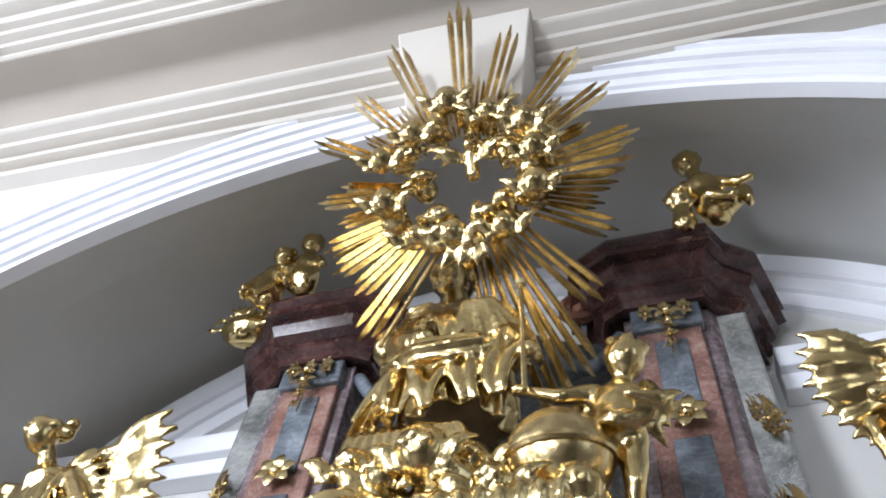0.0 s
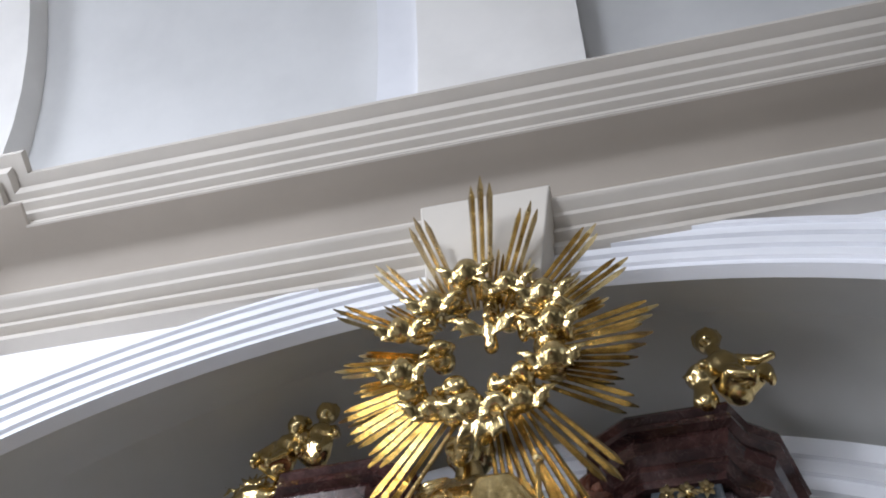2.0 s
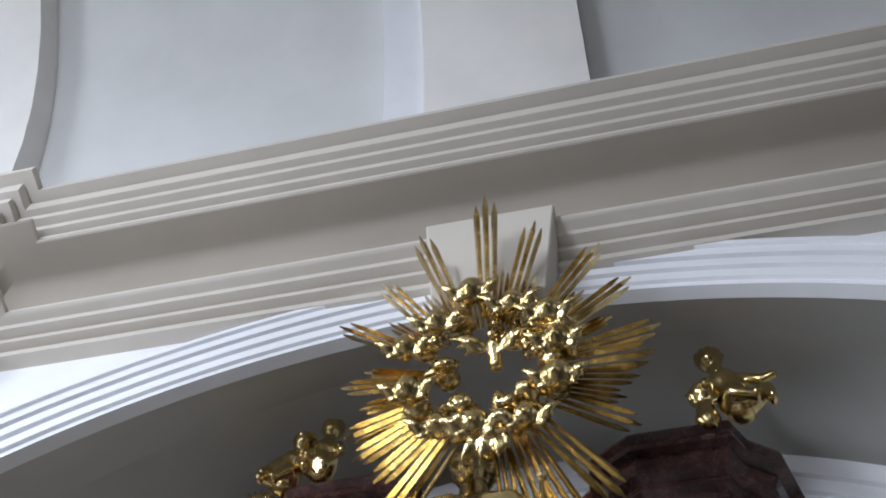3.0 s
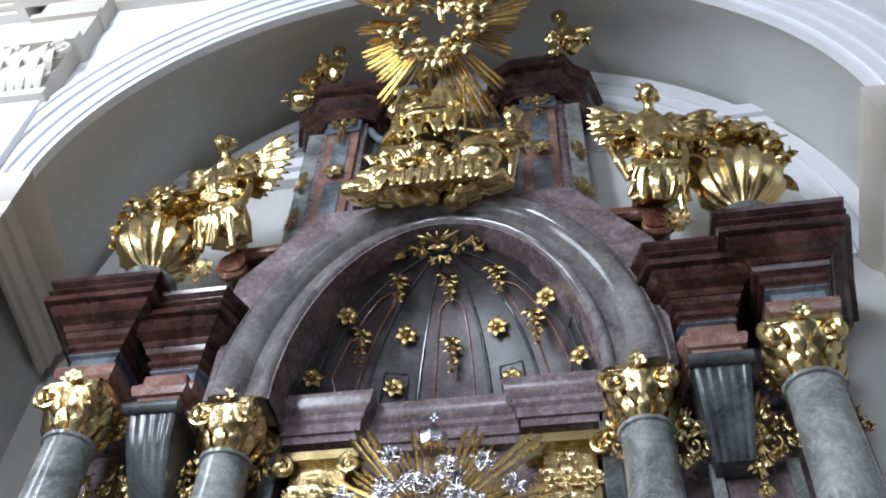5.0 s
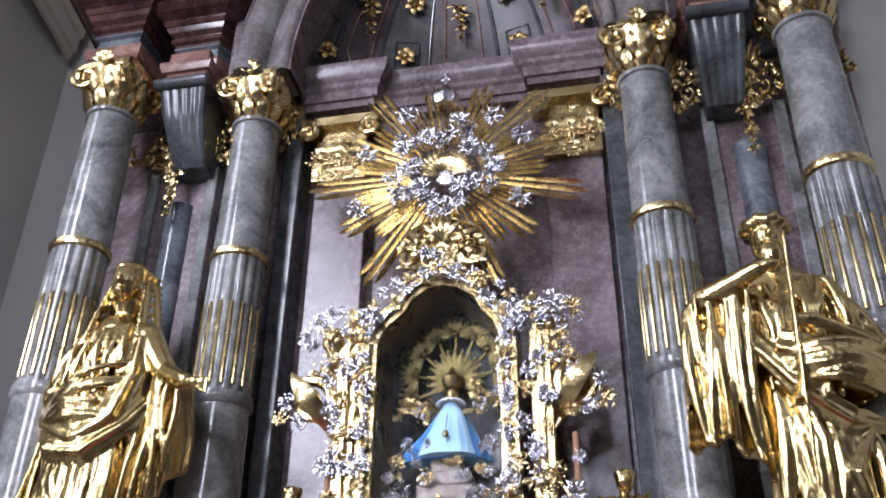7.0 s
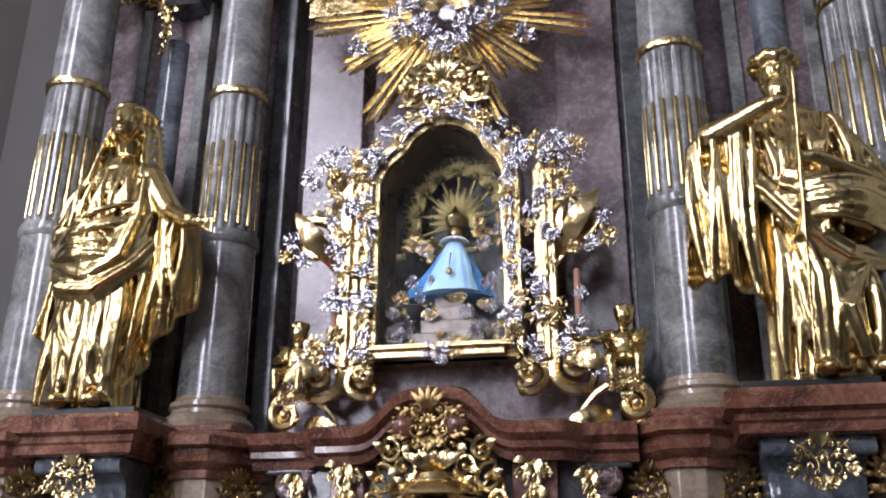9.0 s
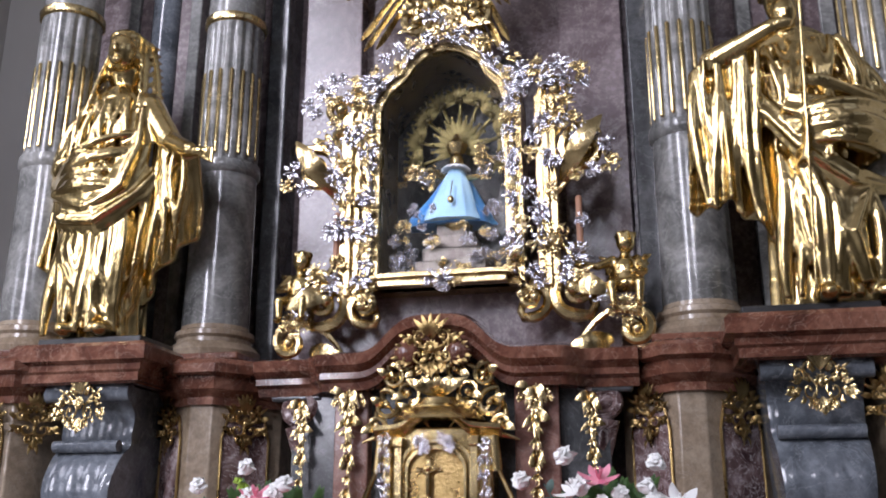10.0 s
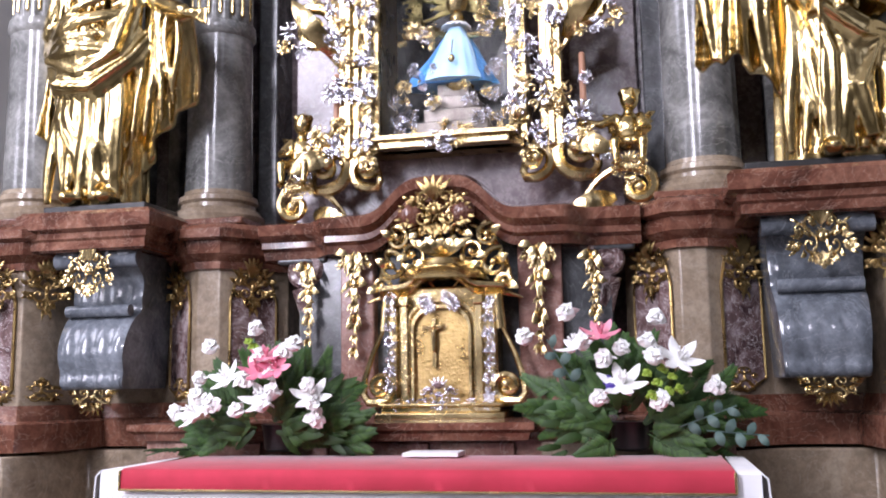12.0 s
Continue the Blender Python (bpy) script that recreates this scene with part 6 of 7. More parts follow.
for x, y, z, r in ((-0.12, 5.62, 10.30, 0.125), (-0.32, 5.70, 10.28, 0.095), (0.08, 5.74, 10.34, 0.09), (-0.50, 5.72, 10.40, 0.085), (0.20, 5.66, 10.10, 0.09), (-0.48, 5.70, 10.05, 0.09)):
    cl.limb((x, y + .25, z - .02), (x, y + .05, z - .04), 0.09, 0.08)
    cl.ball((x, y, z), (r, r, 1.12 * r), 14).ball((x, y + .03, z + .4 * r), (1.06 * r, r, 0.85 * r), 12).ball((x, y - 1.02 * r, z - .1 * r), 0.2 * r, 6)
    for q in (-1, 1):
        cl.ball((x + q * .42 * r, y - .82 * r, z - .28 * r), 0.28 * r, 7)
        for e in range(3):
            cl.leaf((x + q * .05, y + .02, z - .07), (x + q * (.27 - .05 * e), y, z + .05 - .08 * e), 0.05, (0, -1, 0), 0.25, 0.4)
for k in range(11):
    x = -0.40 + 0.085 * k
    swag(cl, [(x, 5.72, 10.16 - .02 * abs(k - 4)), (x + .05, 5.62, 10.0), (x + .02 + .02 * (k % 2), 5.66, 9.80)], 0.036, 4)
for k in range(5):
    cl.scroll((-0.62 + 0.30 * k, 5.70, 9.92 + 0.06 * (k % 2)), 0.13, 1.3, radians(90 * k), 1 if k % 2 else -1, 0.045)
for k in range(7):
    cl.leaf((-0.34, 5.72, 10.18), (-0.50 - .04 * k, 5.68, 9.78 + .05 * k), 0.045, (0, -1, 0), 0.15, 0.5)
for k in range(12):
    swag(cl, [(-0.52 + .025 * k, 5.86, 10.82 - .03 * (k % 3)), (-0.55 + .05 * k, 5.74, 10.60), (-0.58 + .06 * k, 5.74, 10.36)], 0.034, 4)
carved("cloud_base", cl, "gilded bank of clouds with winged heads over the arch", voxel=0.013, relief=0.004)


# angels on the pediment scrolls
def seated_angel(s, flip):
    f = Shape()
    robe(f, [(0.0, 0, 0, .27, .22), (.3, 0, -.02, .25, .22), (.55, 0, 0, .19, .15), (.8, -.01, 0, .17, .12), (1.02, -.02, 0, .20, .12), (1.14, -.02, 0, .17, .11), (1.2, -.02, 0, .08, .08)], 8, 0.10, 2.0, 21 + s)
    f.limb((-.02, 0, 1.15), (-.03, -.03, 1.32), 0.065, 0.06)
    f.ball((-.05, -.07, 1.42), (0.10, 0.115, 0.135), 16).ball((-.06, -.18, 1.41), (0.02, 0.03, 0.03), 8)
    for j in range(14):
        f.ball((-.03 + .11 * math.cos(j * 0.9), .02 + .09 * math.sin(j * 0.9), 1.42 + .13 * ((j * 5) % 7) / 6), (0.055, 0.055, 0.05), 8)
    f.limb((.19, 0, 1.05), (.40, -.10, .80), 0.075, 0.06).limb((.40, -.10, .80), (.08, -.30, .72), 0.055, 0.04)
    f.limb((-.21, 0, 1.05), (-.40, -.12, .82), 0.075, 0.06).limb((-.40, -.12, .82), (-.56, -.28, .74), 0.055, 0.04)
    for q, e in ((-1, 0.0), (1, -.12)):
        f.limb((q * .11, -.06, .26), (q * .18, -.30, .22), 0.10, 0.085).limb((q * .19, -.30, .24), (q * .22, -.30, -.16 + e), 0.075, 0.045)
        f.ball((q * .22, -.35, -.19 + e), (0.04, 0.085, 0.035), 8)
        for j in range(5):
            swag(f, [(q * (.02 + .05 * j), -.24, .34), (q * (.06 + .05 * j), -.34, .24), (q * (.08 + .06 * j), -.30, .10 + .05 * (j % 2))], 0.03, 4)
    swag(f, [(-.30, -.1, .36), (0, -.30, .30), (.32, -.15, .42)], 0.08)
    swag(f, [(-.25, -.05, .95), (.05, -.22, .62), (.3, -.1, .55)], 0.07)
    pleats(f, [(-.30, -.20, .42), (0, -.30, .36), (.30, -.20, .44)], [(-.34, -.26, -.10), (0, -.33, -.16), (.36, -.26, -.12)], 10, 0.06, 0.04, 0.05, 71 + s)
    pleats(f, [(-.18, -.08, 1.08), (.16, -.08, 1.08)], [(-.18, -.20, .50), (.20, -.20, .48)], 7, 0.04, 0.04, 0.03, 73 + s)
    swag(f, [(.20, -.02, 1.0), (.34, -.10, .62), (.30, -.22, .30)], 0.07, 5)
    curtain(f, [(.02, -.28, .30), (.26, -.26, .28)], [(.02, -.24, .02), (.36, -.22, -.08)], 2, 0.05, 0.04, seed=22 + s)
    swag(f, [(-.3, -.1, .2), (-.42, -.1, .45), (-.5, .0, .75)], 0.06)
    for q, far in ((1, 1.0), (-1, 0.85)):
        f.limb((q * .08, .10, 1.0), (q * .34 * far, .12, 1.22), 0.07, 0.06).limb((q * .34 * far, .12, 1.22), (q * .66 * far, .12, 1.16), 0.06, 0.03)
        for j in range(11):
            a = radians(30 - 9 * j)
            lng = far * (0.86 - 0.032 * j)
            f.leaf((q * (.34 - .03 * j) * far, .12, 1.16 - .03 * j), (q * (.1 + lng * math.cos(a)), .14 + .02 * (j % 2), .98 + lng * math.sin(a) * .9), 0.085, (0, -1, 0), 0.10, 0.22)
        for j in range(6):
            a = radians(55 - 16 * j)
            f.leaf((q * .06, .08, .98), (q * (.08 + .36 * far * math.cos(a)), .08, .98 + .36 * far * math.sin(a)), 0.07, (0, -1, 0), 0.2)
    return f.mirrored() if flip else f


left = Shape().join(seated_angel(0, False), pose(-2.18, 6.15, 9.82, 24, 0, -14) @ Matrix.Scale(0.86, 4))
carved("angel_statue", left, "gilded angel seated on the scrolled pediment, wing spread", voxel=0.014, group="seated angels", relief=0.004)
right = Shape().join(seated_angel(1, False), pose(2.14, 6.15, 9.74, 24, 0, 12) @ Matrix.Scale(0.86, 4))
carved("angel_statue", right, "gilded angel seated on the scrolled pediment, wing spread", voxel=0.014, group="seated angels", relief=0.004)


def shell_vase(x, y, z, k, lean, seed):
    vase = thing("shell_vase", "gilded ribbed vase heaped with carved flowers on the entablature", "vase", (x, y, z), "flower vases")
    vase.matrix_world = pose(x, y, z, 0, lean, 0)
    rng = random.Random(seed)
    bowl = Shape().lathe([(0.14, 0), (0.16, 0.04), (0.07, 0.10), (0.08, 0.16), (0.24, 0.26), (0.37, 0.44), (0.40, 0.60), (0.36, 0.74), (0.30, 0.80), (0.1, 0.8)], (0, 0, 0), 64, 16, 0.07)
    heap = Shape()
    for j in range(48):
        a, e = rng.uniform(0, 6.28), rng.uniform(0.05, 1.4)
        c = Vector((0.42 * math.cos(a) * math.cos(e), 0.34 * math.sin(a) * math.cos(e), 0.78 + 0.58 * math.sin(e)))
        heap.ball(c, rng.uniform(0.06, 0.1), 8)
        for q in range(4):
            b = rng.uniform(0, 6.28)
            heap.leaf(c, c + Vector((0.16 * math.cos(b), -0.06, 0.16 * math.sin(b))), 0.045, (math.cos(a), math.sin(a), 0.5), 0.2)
    for j in range(10):
        a = rng.uniform(0, 6.28)
        heap.leaf((0.3 * math.cos(a), 0.2 * math.sin(a), 0.8), (0.62 * math.cos(a), 0.4 * math.sin(a), 0.66 + 0.3 * rng.random()), 0.08, (0, 0, 1), 0.2)
    for nm, sh in (("bowl", bowl), ("flower_mound", heap)):
        o = new(nm, mesh_of(nm, sh, CARVED if nm != 'bowl' else GOLD, 50))
        o.parent = vase
        o.matrix_basis = Matrix.Scale(k, 4)
    return vase


shell_vase(-2.86, 6.1, 9.20, 1.0, -8, 1)
shell_vase(2.88, 6.1, 9.22, 1.0, 6, 2)
for s, nm in SIDES:
    solo("vase_block", Shape().lathe([(0.34, 8.92), (0.34, 9.0), (0.26, 9.06), (0.22, 9.18), (0.26, 9.23)], (s * 2.87, 6.1, 0), 24), GREY, "grey marble block under the flower vase", "plinth", "structure")
    ornament("leaf_spray", ACANTHUS_TALL, size(pose(s * 2.25, 5.9, 9.1), 0.7), "small gilded leaf spray on the cornice", "cornice sprays")

# gilded drops on the upper storey
for s in (-1, 1):
    c = s * 1.19 - 0.12
    ornament("gilded_flower", ROSETTE, size(pose(c, 6.37, 11.2), 1.1), "gilded flower on the upper pilaster", "pilaster flowers")
    ornament("gilded_husk_drop", DROP, size(pose(c, 6.34, 12.15), 1.0, 0.95), "gilded husk drop under the capital", "pilaster drops")
    ornament("gilded_leaf_spray", ACANTHUS_TALL, size(pose(c + s * 0.40, 6.46, 11.2, 0, 0, s * 40), 0.7), "gilded leaf spray on the pier's side", "pier sprays")
    ornament("gilded_leaf_spray", ACANTHUS_TALL, size(pose(c + s * 0.40, 6.46, 10.5, 0, 0, s * 40), 0.7), "gilded leaf spray on the pier's side", "pier sprays")
    for q in (-1, 0, 1):
        ornament("gilded_bead", ROSETTE, size(pose(c + q * 0.12, 6.34, 12.2), 0.45, 0.9), "small gilded drop on the capital block", "capital drops")

# ---- image case ----
case = thing("image_case", "gilded and silvered glass case with an arched top and shell ornament", "display case", (0.05, 6.3, 3.4))
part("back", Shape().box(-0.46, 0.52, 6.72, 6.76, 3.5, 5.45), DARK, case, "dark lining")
for x0, x1 in ((-0.50, -0.44), (0.50, 0.56)):
    part("side_wall", Shape().box(x0, x1, 6.22, 6.76, 3.5, 5.0), GOLD_DARK, case)
opening = [(-0.43, 3.60), (-0.43, 4.86)] + [(-0.36, 4.98), (-0.24, 5.08), (-0.18, 5.18), (-0.06, 5.27), (0.05, 5.29), (0.16, 5.26), (0.29, 5.17), (0.34, 5.06), (0.43, 4.96)] + [(0.47, 4.84), (0.47, 3.60)]
def widen(o, d):
    return [(0.03 + (x - 0.03) * (1 + d / 0.46), 4.3 + (z - 4.3) * (1 + d / 0.9)) for x, z in o]
part("top_shell", ring_slab(Shape(), opening[1:-1], widen(opening, 0.03)[1:-1], 6.22, 6.74), GOLD_DARK, case)
for d0, d1, y, mat, nm in ((0.0, 0.045, 6.18, GOLD, "inner_moulding"), (0.045, 0.075, 6.14, SILVER, "silver_bead"), (0.075, 0.13, 6.19, GOLD, "outer_moulding")):
    part(nm, ring_slab(Shape(), widen(opening, d0), widen(opening, d1), y, 6.26), mat, case, bevel=0.006)
part("bottom_rail", Shape().box(-0.44, 0.48, 6.12, 6.3, 3.50, 3.60).box(-0.46, 0.50, 6.08, 6.3, 3.55, 3.575), GOLD, case, "gilded bottom rail", 0.008)
part("floor", Shape().box(-0.45, 0.5, 6.2, 6.74, 3.50, 3.53), GOLD_DARK, case)
pane = part("pane", Shape().add(*(lambda g: ([(x, y - 0.03 * (z - 4.3), z) for x, y, z in g.v], g.f))(Shape().slab(widen(opening, -0.005), 6.215, 6.221))), GLASS, case, "clear glass pane")
pane.visible_shadow = False
for s in (-1, 1):
    cx = 0.06 + s * 0.70
    part("side_rail", Shape().box(cx - 0.075, cx + 0.075, 6.16, 6.4, 3.42, 4.85).box(cx - 0.025, cx + 0.025, 6.12, 6.2, 3.45, 4.8), GOLD, case, "gilded fluted side rail", 0.01)
    for c, r, n, st, q, th, tail in (((0.26, 4.42), 0.17, 1.4, 90, 1, 0.06, 4.05), ((0.10, 4.86), 0.15, 1.3, -90, -1, 0.055, 4.5), ((0.16, 3.42), 0.16, 1.4, -90, -1, 0.06, 3.9), ((-0.12, 3.38), 0.12, 1.3, -90, 1, 0.05, 3.7)):
        sh = Shape().scroll((cx + s * c[0], 6.2, c[1]), r, n, radians(st), s * q, th * 0.8, tail=(cx, 6.22, tail), depth=0.05)
        part("scroll", sh, GOLD, case, "gilded carved scroll", angle=50)
    part("leaf", Shape().leaf((cx + s * 0.1, 6.2, 3.5), (cx + s * 0.42, 6.1, 3.36), 0.07), GOLD, case, angle=50)
    part("leaf", Shape().leaf((cx + s * .1, 6.2, 4.2), (cx + s * .4, 6.12, 4.62), 0.07), GOLD, case, angle=50)
rng = random.Random(5)
spots = []
for s in (-1, 1):
    cx = 0.06 + s * 0.70
    spots += [(cx + s * u, z) for u, z in ((0.40, 4.40), (0.33, 4.52), (0.44, 4.28), (0.30, 4.22), (0.2, 4.60), (0.22, 5.0), (0.10, 5.06), (-0.04, 5.04), (0.28, 4.88), (0.12, 4.74), (0.0, 4.62), (0.08, 4.30), (0.04, 4.1), (-0.02, 3.9), (0.03, 3.7), (-0.1, 3.55), (0.1, 3.52), (0.25, 3.5), (0.32, 3.36), (-0.16, 3.42), (-0.14, 4.9), (-0.22, 5.02), (-.12, 4.4), (-.13, 4.15), (-.14, 3.85))]
for k in range(15):
    a = radians(8 + 164 * k / 14)
    spots.append((0.05 + 0.60 * math.cos(a), 4.86 + 0.52 * math.sin(a)))
spots += [(-0.03, 3.55), (0.05, 3.52), (0.12, 3.55), (0.05, 5.48), (0.15, 5.52), (-0.05, 5.52)]
for k in range(46):
    s = -1 if k % 2 else 1
    spots.append((0.06 + s * (0.62 + rng.uniform(0, 0.34)), rng.uniform(3.4, 5.05)))
edge_line = widen(opening, 0.07)
for (ax, az), (bx, bz) in zip(edge_line, edge_line[1:]):
    n = max(1, int(math.hypot(bx - ax, bz - az) / 0.10))
    spots += [(ax + (bx - ax) * q / n, az + (bz - az) * q / n) for q in range(n)]
for k, (x, z) in enumerate(spots):
    silver = k % 5 in (0, 1, 3)
    piece("silver_rocaille" if silver else "gold_rocaille", (ROCAILLE_SILVER if silver else ROCAILLE_GOLD)[k % 4], case,
          pose(x + rng.uniform(-.02, .02), 6.12 + rng.uniform(-.03, .02), z + rng.uniform(-.02, .02), 0, rng.uniform(0, 360), 0) @ Matrix.Scale(rng.uniform(0.55, 0.98), 4))
# inside the case
fan = Shape()
for k in range(9):
    a = radians(-14 + 208 * k / 8)
    c = Vector((0.08 + 0.31 * math.cos(a), 6.60, 4.66 + 0.40 * math.sin(a)))
    fan.tube([(0.08, 6.62, 4.66), tuple(c)], 0.014, 6)
    for j in range(9):
        b = a + radians(-100 + 25 * j)
        tip = c + Vector((0.125 * math.cos(b), -0.03, 0.125 * math.sin(b)))
        fan.leaf(c, tip, 0.022, (0, -1, 0), 0.15, 0.4, n=4).ball(tip + Vector((0, -0.01, 0)), 0.013, 6)
    fan.ball(c + Vector((0, -0.03, 0)), 0.026, 8)
for k in range(15):
    a = radians(-20 + 220 * k / 14)
    tip = Vector((0.08 + 0.21 * math.cos(a), 6.56, 4.66 + 0.26 * math.sin(a)))
    fan.leaf((0.08, 6.60, 4.66), tip, 0.03, (0, -1, 0), 0.12, 0.4, n=4).ball(tip, 0.016, 6)
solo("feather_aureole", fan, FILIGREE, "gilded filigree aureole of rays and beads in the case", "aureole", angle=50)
doll = Shape().ball((0.07, 6.5, 4.52), (0.055, 0.06, 0.07), 14).limb((0.07, 6.5, 4.3), (0.07, 6.5, 4.46), 0.07, 0.035).lathe([(0.05, 4.58), (0.065, 4.62), (0.075, 4.66), (0.03, 4.71), (0.01, 4.75)], (0.07, 6.5, 0), 14, 6, 0.1).limb((0.07, 6.5, 4.05), (0.07, 6.5, 4.3), 0.12, 0.09).limb((0.0, 6.48, 4.38), (-0.1, 6.4, 4.44), 0.03, 0.02).limb((0.14, 6.48, 4.38), (0.24, 6.4, 4.36), 0.03, 0.02)
solo("crowned_infant_statuette", doll, GOLD, "small crowned infant statuette in the glass case", "statuette")
mantle = Shape()
robe(mantle, [(4.02, 0.02, 6.5, .32, .15), (4.10, 0.03, 6.5, .29, .14), (4.25, 0.05, 6.5, .18, .12), (4.40, 0.07, 6.5, .09, .08), (4.45, 0.07, 6.5, .05, .05)], 9, 0.07, 1.0, 31)
solo("blue_mantle", mantle, BLUE, "bright blue satin mantle on the statuette", "garment", angle=60)
gown = Shape()
robe(gown, [(4.03, 0.05, 6.37, .20, .09), (4.2, 0.06, 6.41, .15, .07), (4.36, 0.07, 6.44, .09, .05), (4.44, 0.07, 6.46, .05, .04)], 7, 0.05, 0.5, 32)
gown_ob = thing("pale_blue_gown", "pale blue brocade gown with gold trim on the statuette", "garment", (0.06, 6.4, 4.03))
part("skirt", gown, PALEBLUE, gown_ob, angle=60)
part("gold_medallion", Shape().ball((0.065, 6.285, 4.16), (0.025, 0.012, 0.03), 10).tube([(0.065, 6.29, 4.2), (0.067, 6.34, 4.32)], 0.005, 6), GOLD, gown_ob)
collar = Shape()
for k in range(14):
    a = 2 * math.pi * k / 14
    collar.leaf((0.07, 6.46, 4.46), (0.07 + 0.11 * math.cos(a), 6.45 + 0.1 * math.sin(a), 4.43), 0.03, (0, 0, 1), 0.2)
part("lace_collar", collar, LINEN, gown_ob, "white lace collar")
steps = thing("silver_pedestal", "stepped tarnished silver pedestal under the statuette", "pedestal", (0.05, 6.5, 3.53))
for k in range(5):
    w = 0.30 - 0.045 * k
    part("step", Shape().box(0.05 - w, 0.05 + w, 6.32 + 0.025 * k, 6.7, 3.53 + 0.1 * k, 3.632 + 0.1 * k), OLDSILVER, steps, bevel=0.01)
for k in range(64):
    x, z = rng.uniform(-0.38, 0.44), rng.uniform(3.60, 4.12)
    if abs(x - 0.05) < 0.09 and 3.7 < z:
        continue
    piece("silver_rocaille", (ROCAILLE_SILVER + ROCAILLE_GOLD)[k % 9], steps, pose(x, 6.34 + rng.uniform(-.06, .2) * (abs(x - 0.05) > 0.2), z, 0, rng.uniform(0, 360), 0) @ Matrix.Scale(rng.uniform(0.4, 0.75), 4))
for k in range(16):
    s = -1 if k % 2 else 1
    piece("gold_rocaille", (ROCAILLE_GOLD + ROCAILLE_SILVER)[k % 5], steps, pose(0.06 + s * rng.uniform(0.16, 0.40), 6.5, rng.uniform(4.3, 4.62), 0, rng.uniform(0, 360), 0) @ Matrix.Scale(rng.uniform(0.5, 0.85), 4))

# candle-bearing putti beside the case
for s in (-1, 1):
    x = 0.12 + s * 1.13
    carved("candle_putto", infant((x, 6.22, 3.36), 0.62, 0, -s, True), "small gilded putto holding a candle beside the case", voxel=0.012, group="candle putti", relief=0.006)
    br = thing("candle_bracket", "gilded scroll bracket with a reddish candle", "candle holder", (x, 6.25, 3.2), "candle brackets")
    part("scroll", Shape().scroll((x + s * 0.04, 6.2, 3.16), 0.12, 1.3, radians(90), -s, 0.04, tail=(x - s * 0.35, 6.24, 3.02)).join(acanthus(0.22, 0.2, 41), pose(x, 6.16, 3.28)).leaf((x - s * .1, 6.2, 3.1), (x - s * .42, 6.12, 2.98), 0.07), GOLD, br, angle=50)
    part("cup", Shape().lathe([(0.02, 3.66), (0.045, 3.70), (0.05, 3.73), (0.03, 3.74)], (x - s * 0.28, 6.16, 0), 12), GOLD, br)
    part("candle", Shape().lathe([(0.022, 3.73), (0.021, 4.06), (0.015, 4.07)], (x - s * 0.28, 6.16, 0), 12), WAX, br, "reddish wax candle")

# ---- tabernacle ----
tab = thing("tabernacle", "gilded tabernacle with a crucifix on its door and scrolled top", "tabernacle", (0.065, 5.8, 1.704))
TX = 0.065
part("body", Shape().box(TX - 0.34, TX + 0.34, 5.86, 6.1, 1.70, 2.52), GOLD, tab, bevel=0.015)
part("base", Shape().box(TX - 0.40, TX + 0.40, 5.70, 6.1, 1.705, 1.745).box(TX - 0.37, TX + 0.37, 5.74, 6.1, 1.745, 1.78).box(TX - 0.385, TX + 0.385, 5.72, 6.1, 1.78, 1.80), GOLD, tab, bevel=0.006)
door_out = [(TX - 0.17, 1.80), (TX - 0.17, 2.26)] + [(TX + 0.17 * math.cos(radians(a)), 2.26 + 0.12 * math.sin(radians(a))) for a in range(170, 5, -15)] + [(TX + 0.17, 2.26), (TX + 0.17, 1.80)]
# darker gilding paints the shade of a more deeply set door
door = part("door", Shape().slab(door_out, 5.835, 5.87), GOLD_DARK, tab, "gilded arched door, toned dark for a deep recess")
for d0, d1, y in ((1.0, 1.12, 5.80), (1.18, 1.3, 5.82)):
    grow = lambda o, q: [(TX + (x - TX) * q, 1.8 + (z - 1.8) * (1 + (q - 1) * 0.4)) for x, z in o]
    part("door_frame", ring_slab(Shape(), grow(door_out, d0), grow(door_out, d1), y, 5.88), GOLD, tab, bevel=0.004)
part("crucifix", Shape().box(TX - 0.045 - 0.012, TX - 0.045 + 0.012, 5.81, 5.835, 2.02, 2.32).box(TX - 0.12, TX + 0.03, 5.81, 5.835, 2.255, 2.275).limb((TX - 0.045, 5.80, 2.12), (TX - 0.045, 5.80, 2.24), 0.014, 0.018, 8).limb((TX - 0.045, 5.80, 2.24), (TX - 0.115, 5.80, 2.275), 0.009, 0.007, 6).limb((TX - 0.045, 5.80, 2.24), (TX + 0.025, 5.80, 2.275), 0.009, 0.007, 6).ball((TX - 0.045, 5.79, 2.265), 0.016, 8), GOLD, door)
for s in (-1, 1):
    for u in (0.235, 0.31):
        part("pilaster", Shape().box(TX + s * u - 0.025, TX + s * u + 0.025, 5.80 + 0.3 * (u - 0.235), 5.9, 1.80, 2.40).box(TX + s * u - 0.034, TX + s * u + 0.034, 5.785 + 0.3 * (u - 0.235), 5.9, 2.40, 2.46), GOLD, tab, bevel=0.006)
    part("side_scroll", Shape().scroll((TX + s * 0.40, 5.84, 1.90), 0.09, 1.4, radians(-90), -s, 0.035, tail=(TX + s * 0.36, 5.84, 2.3)).tube([(TX + s * .37, 5.84, 2.25), (TX + s * .35, 5.84, 2.46)], 0.035, 8), GOLD, tab, angle=50)
rows = []
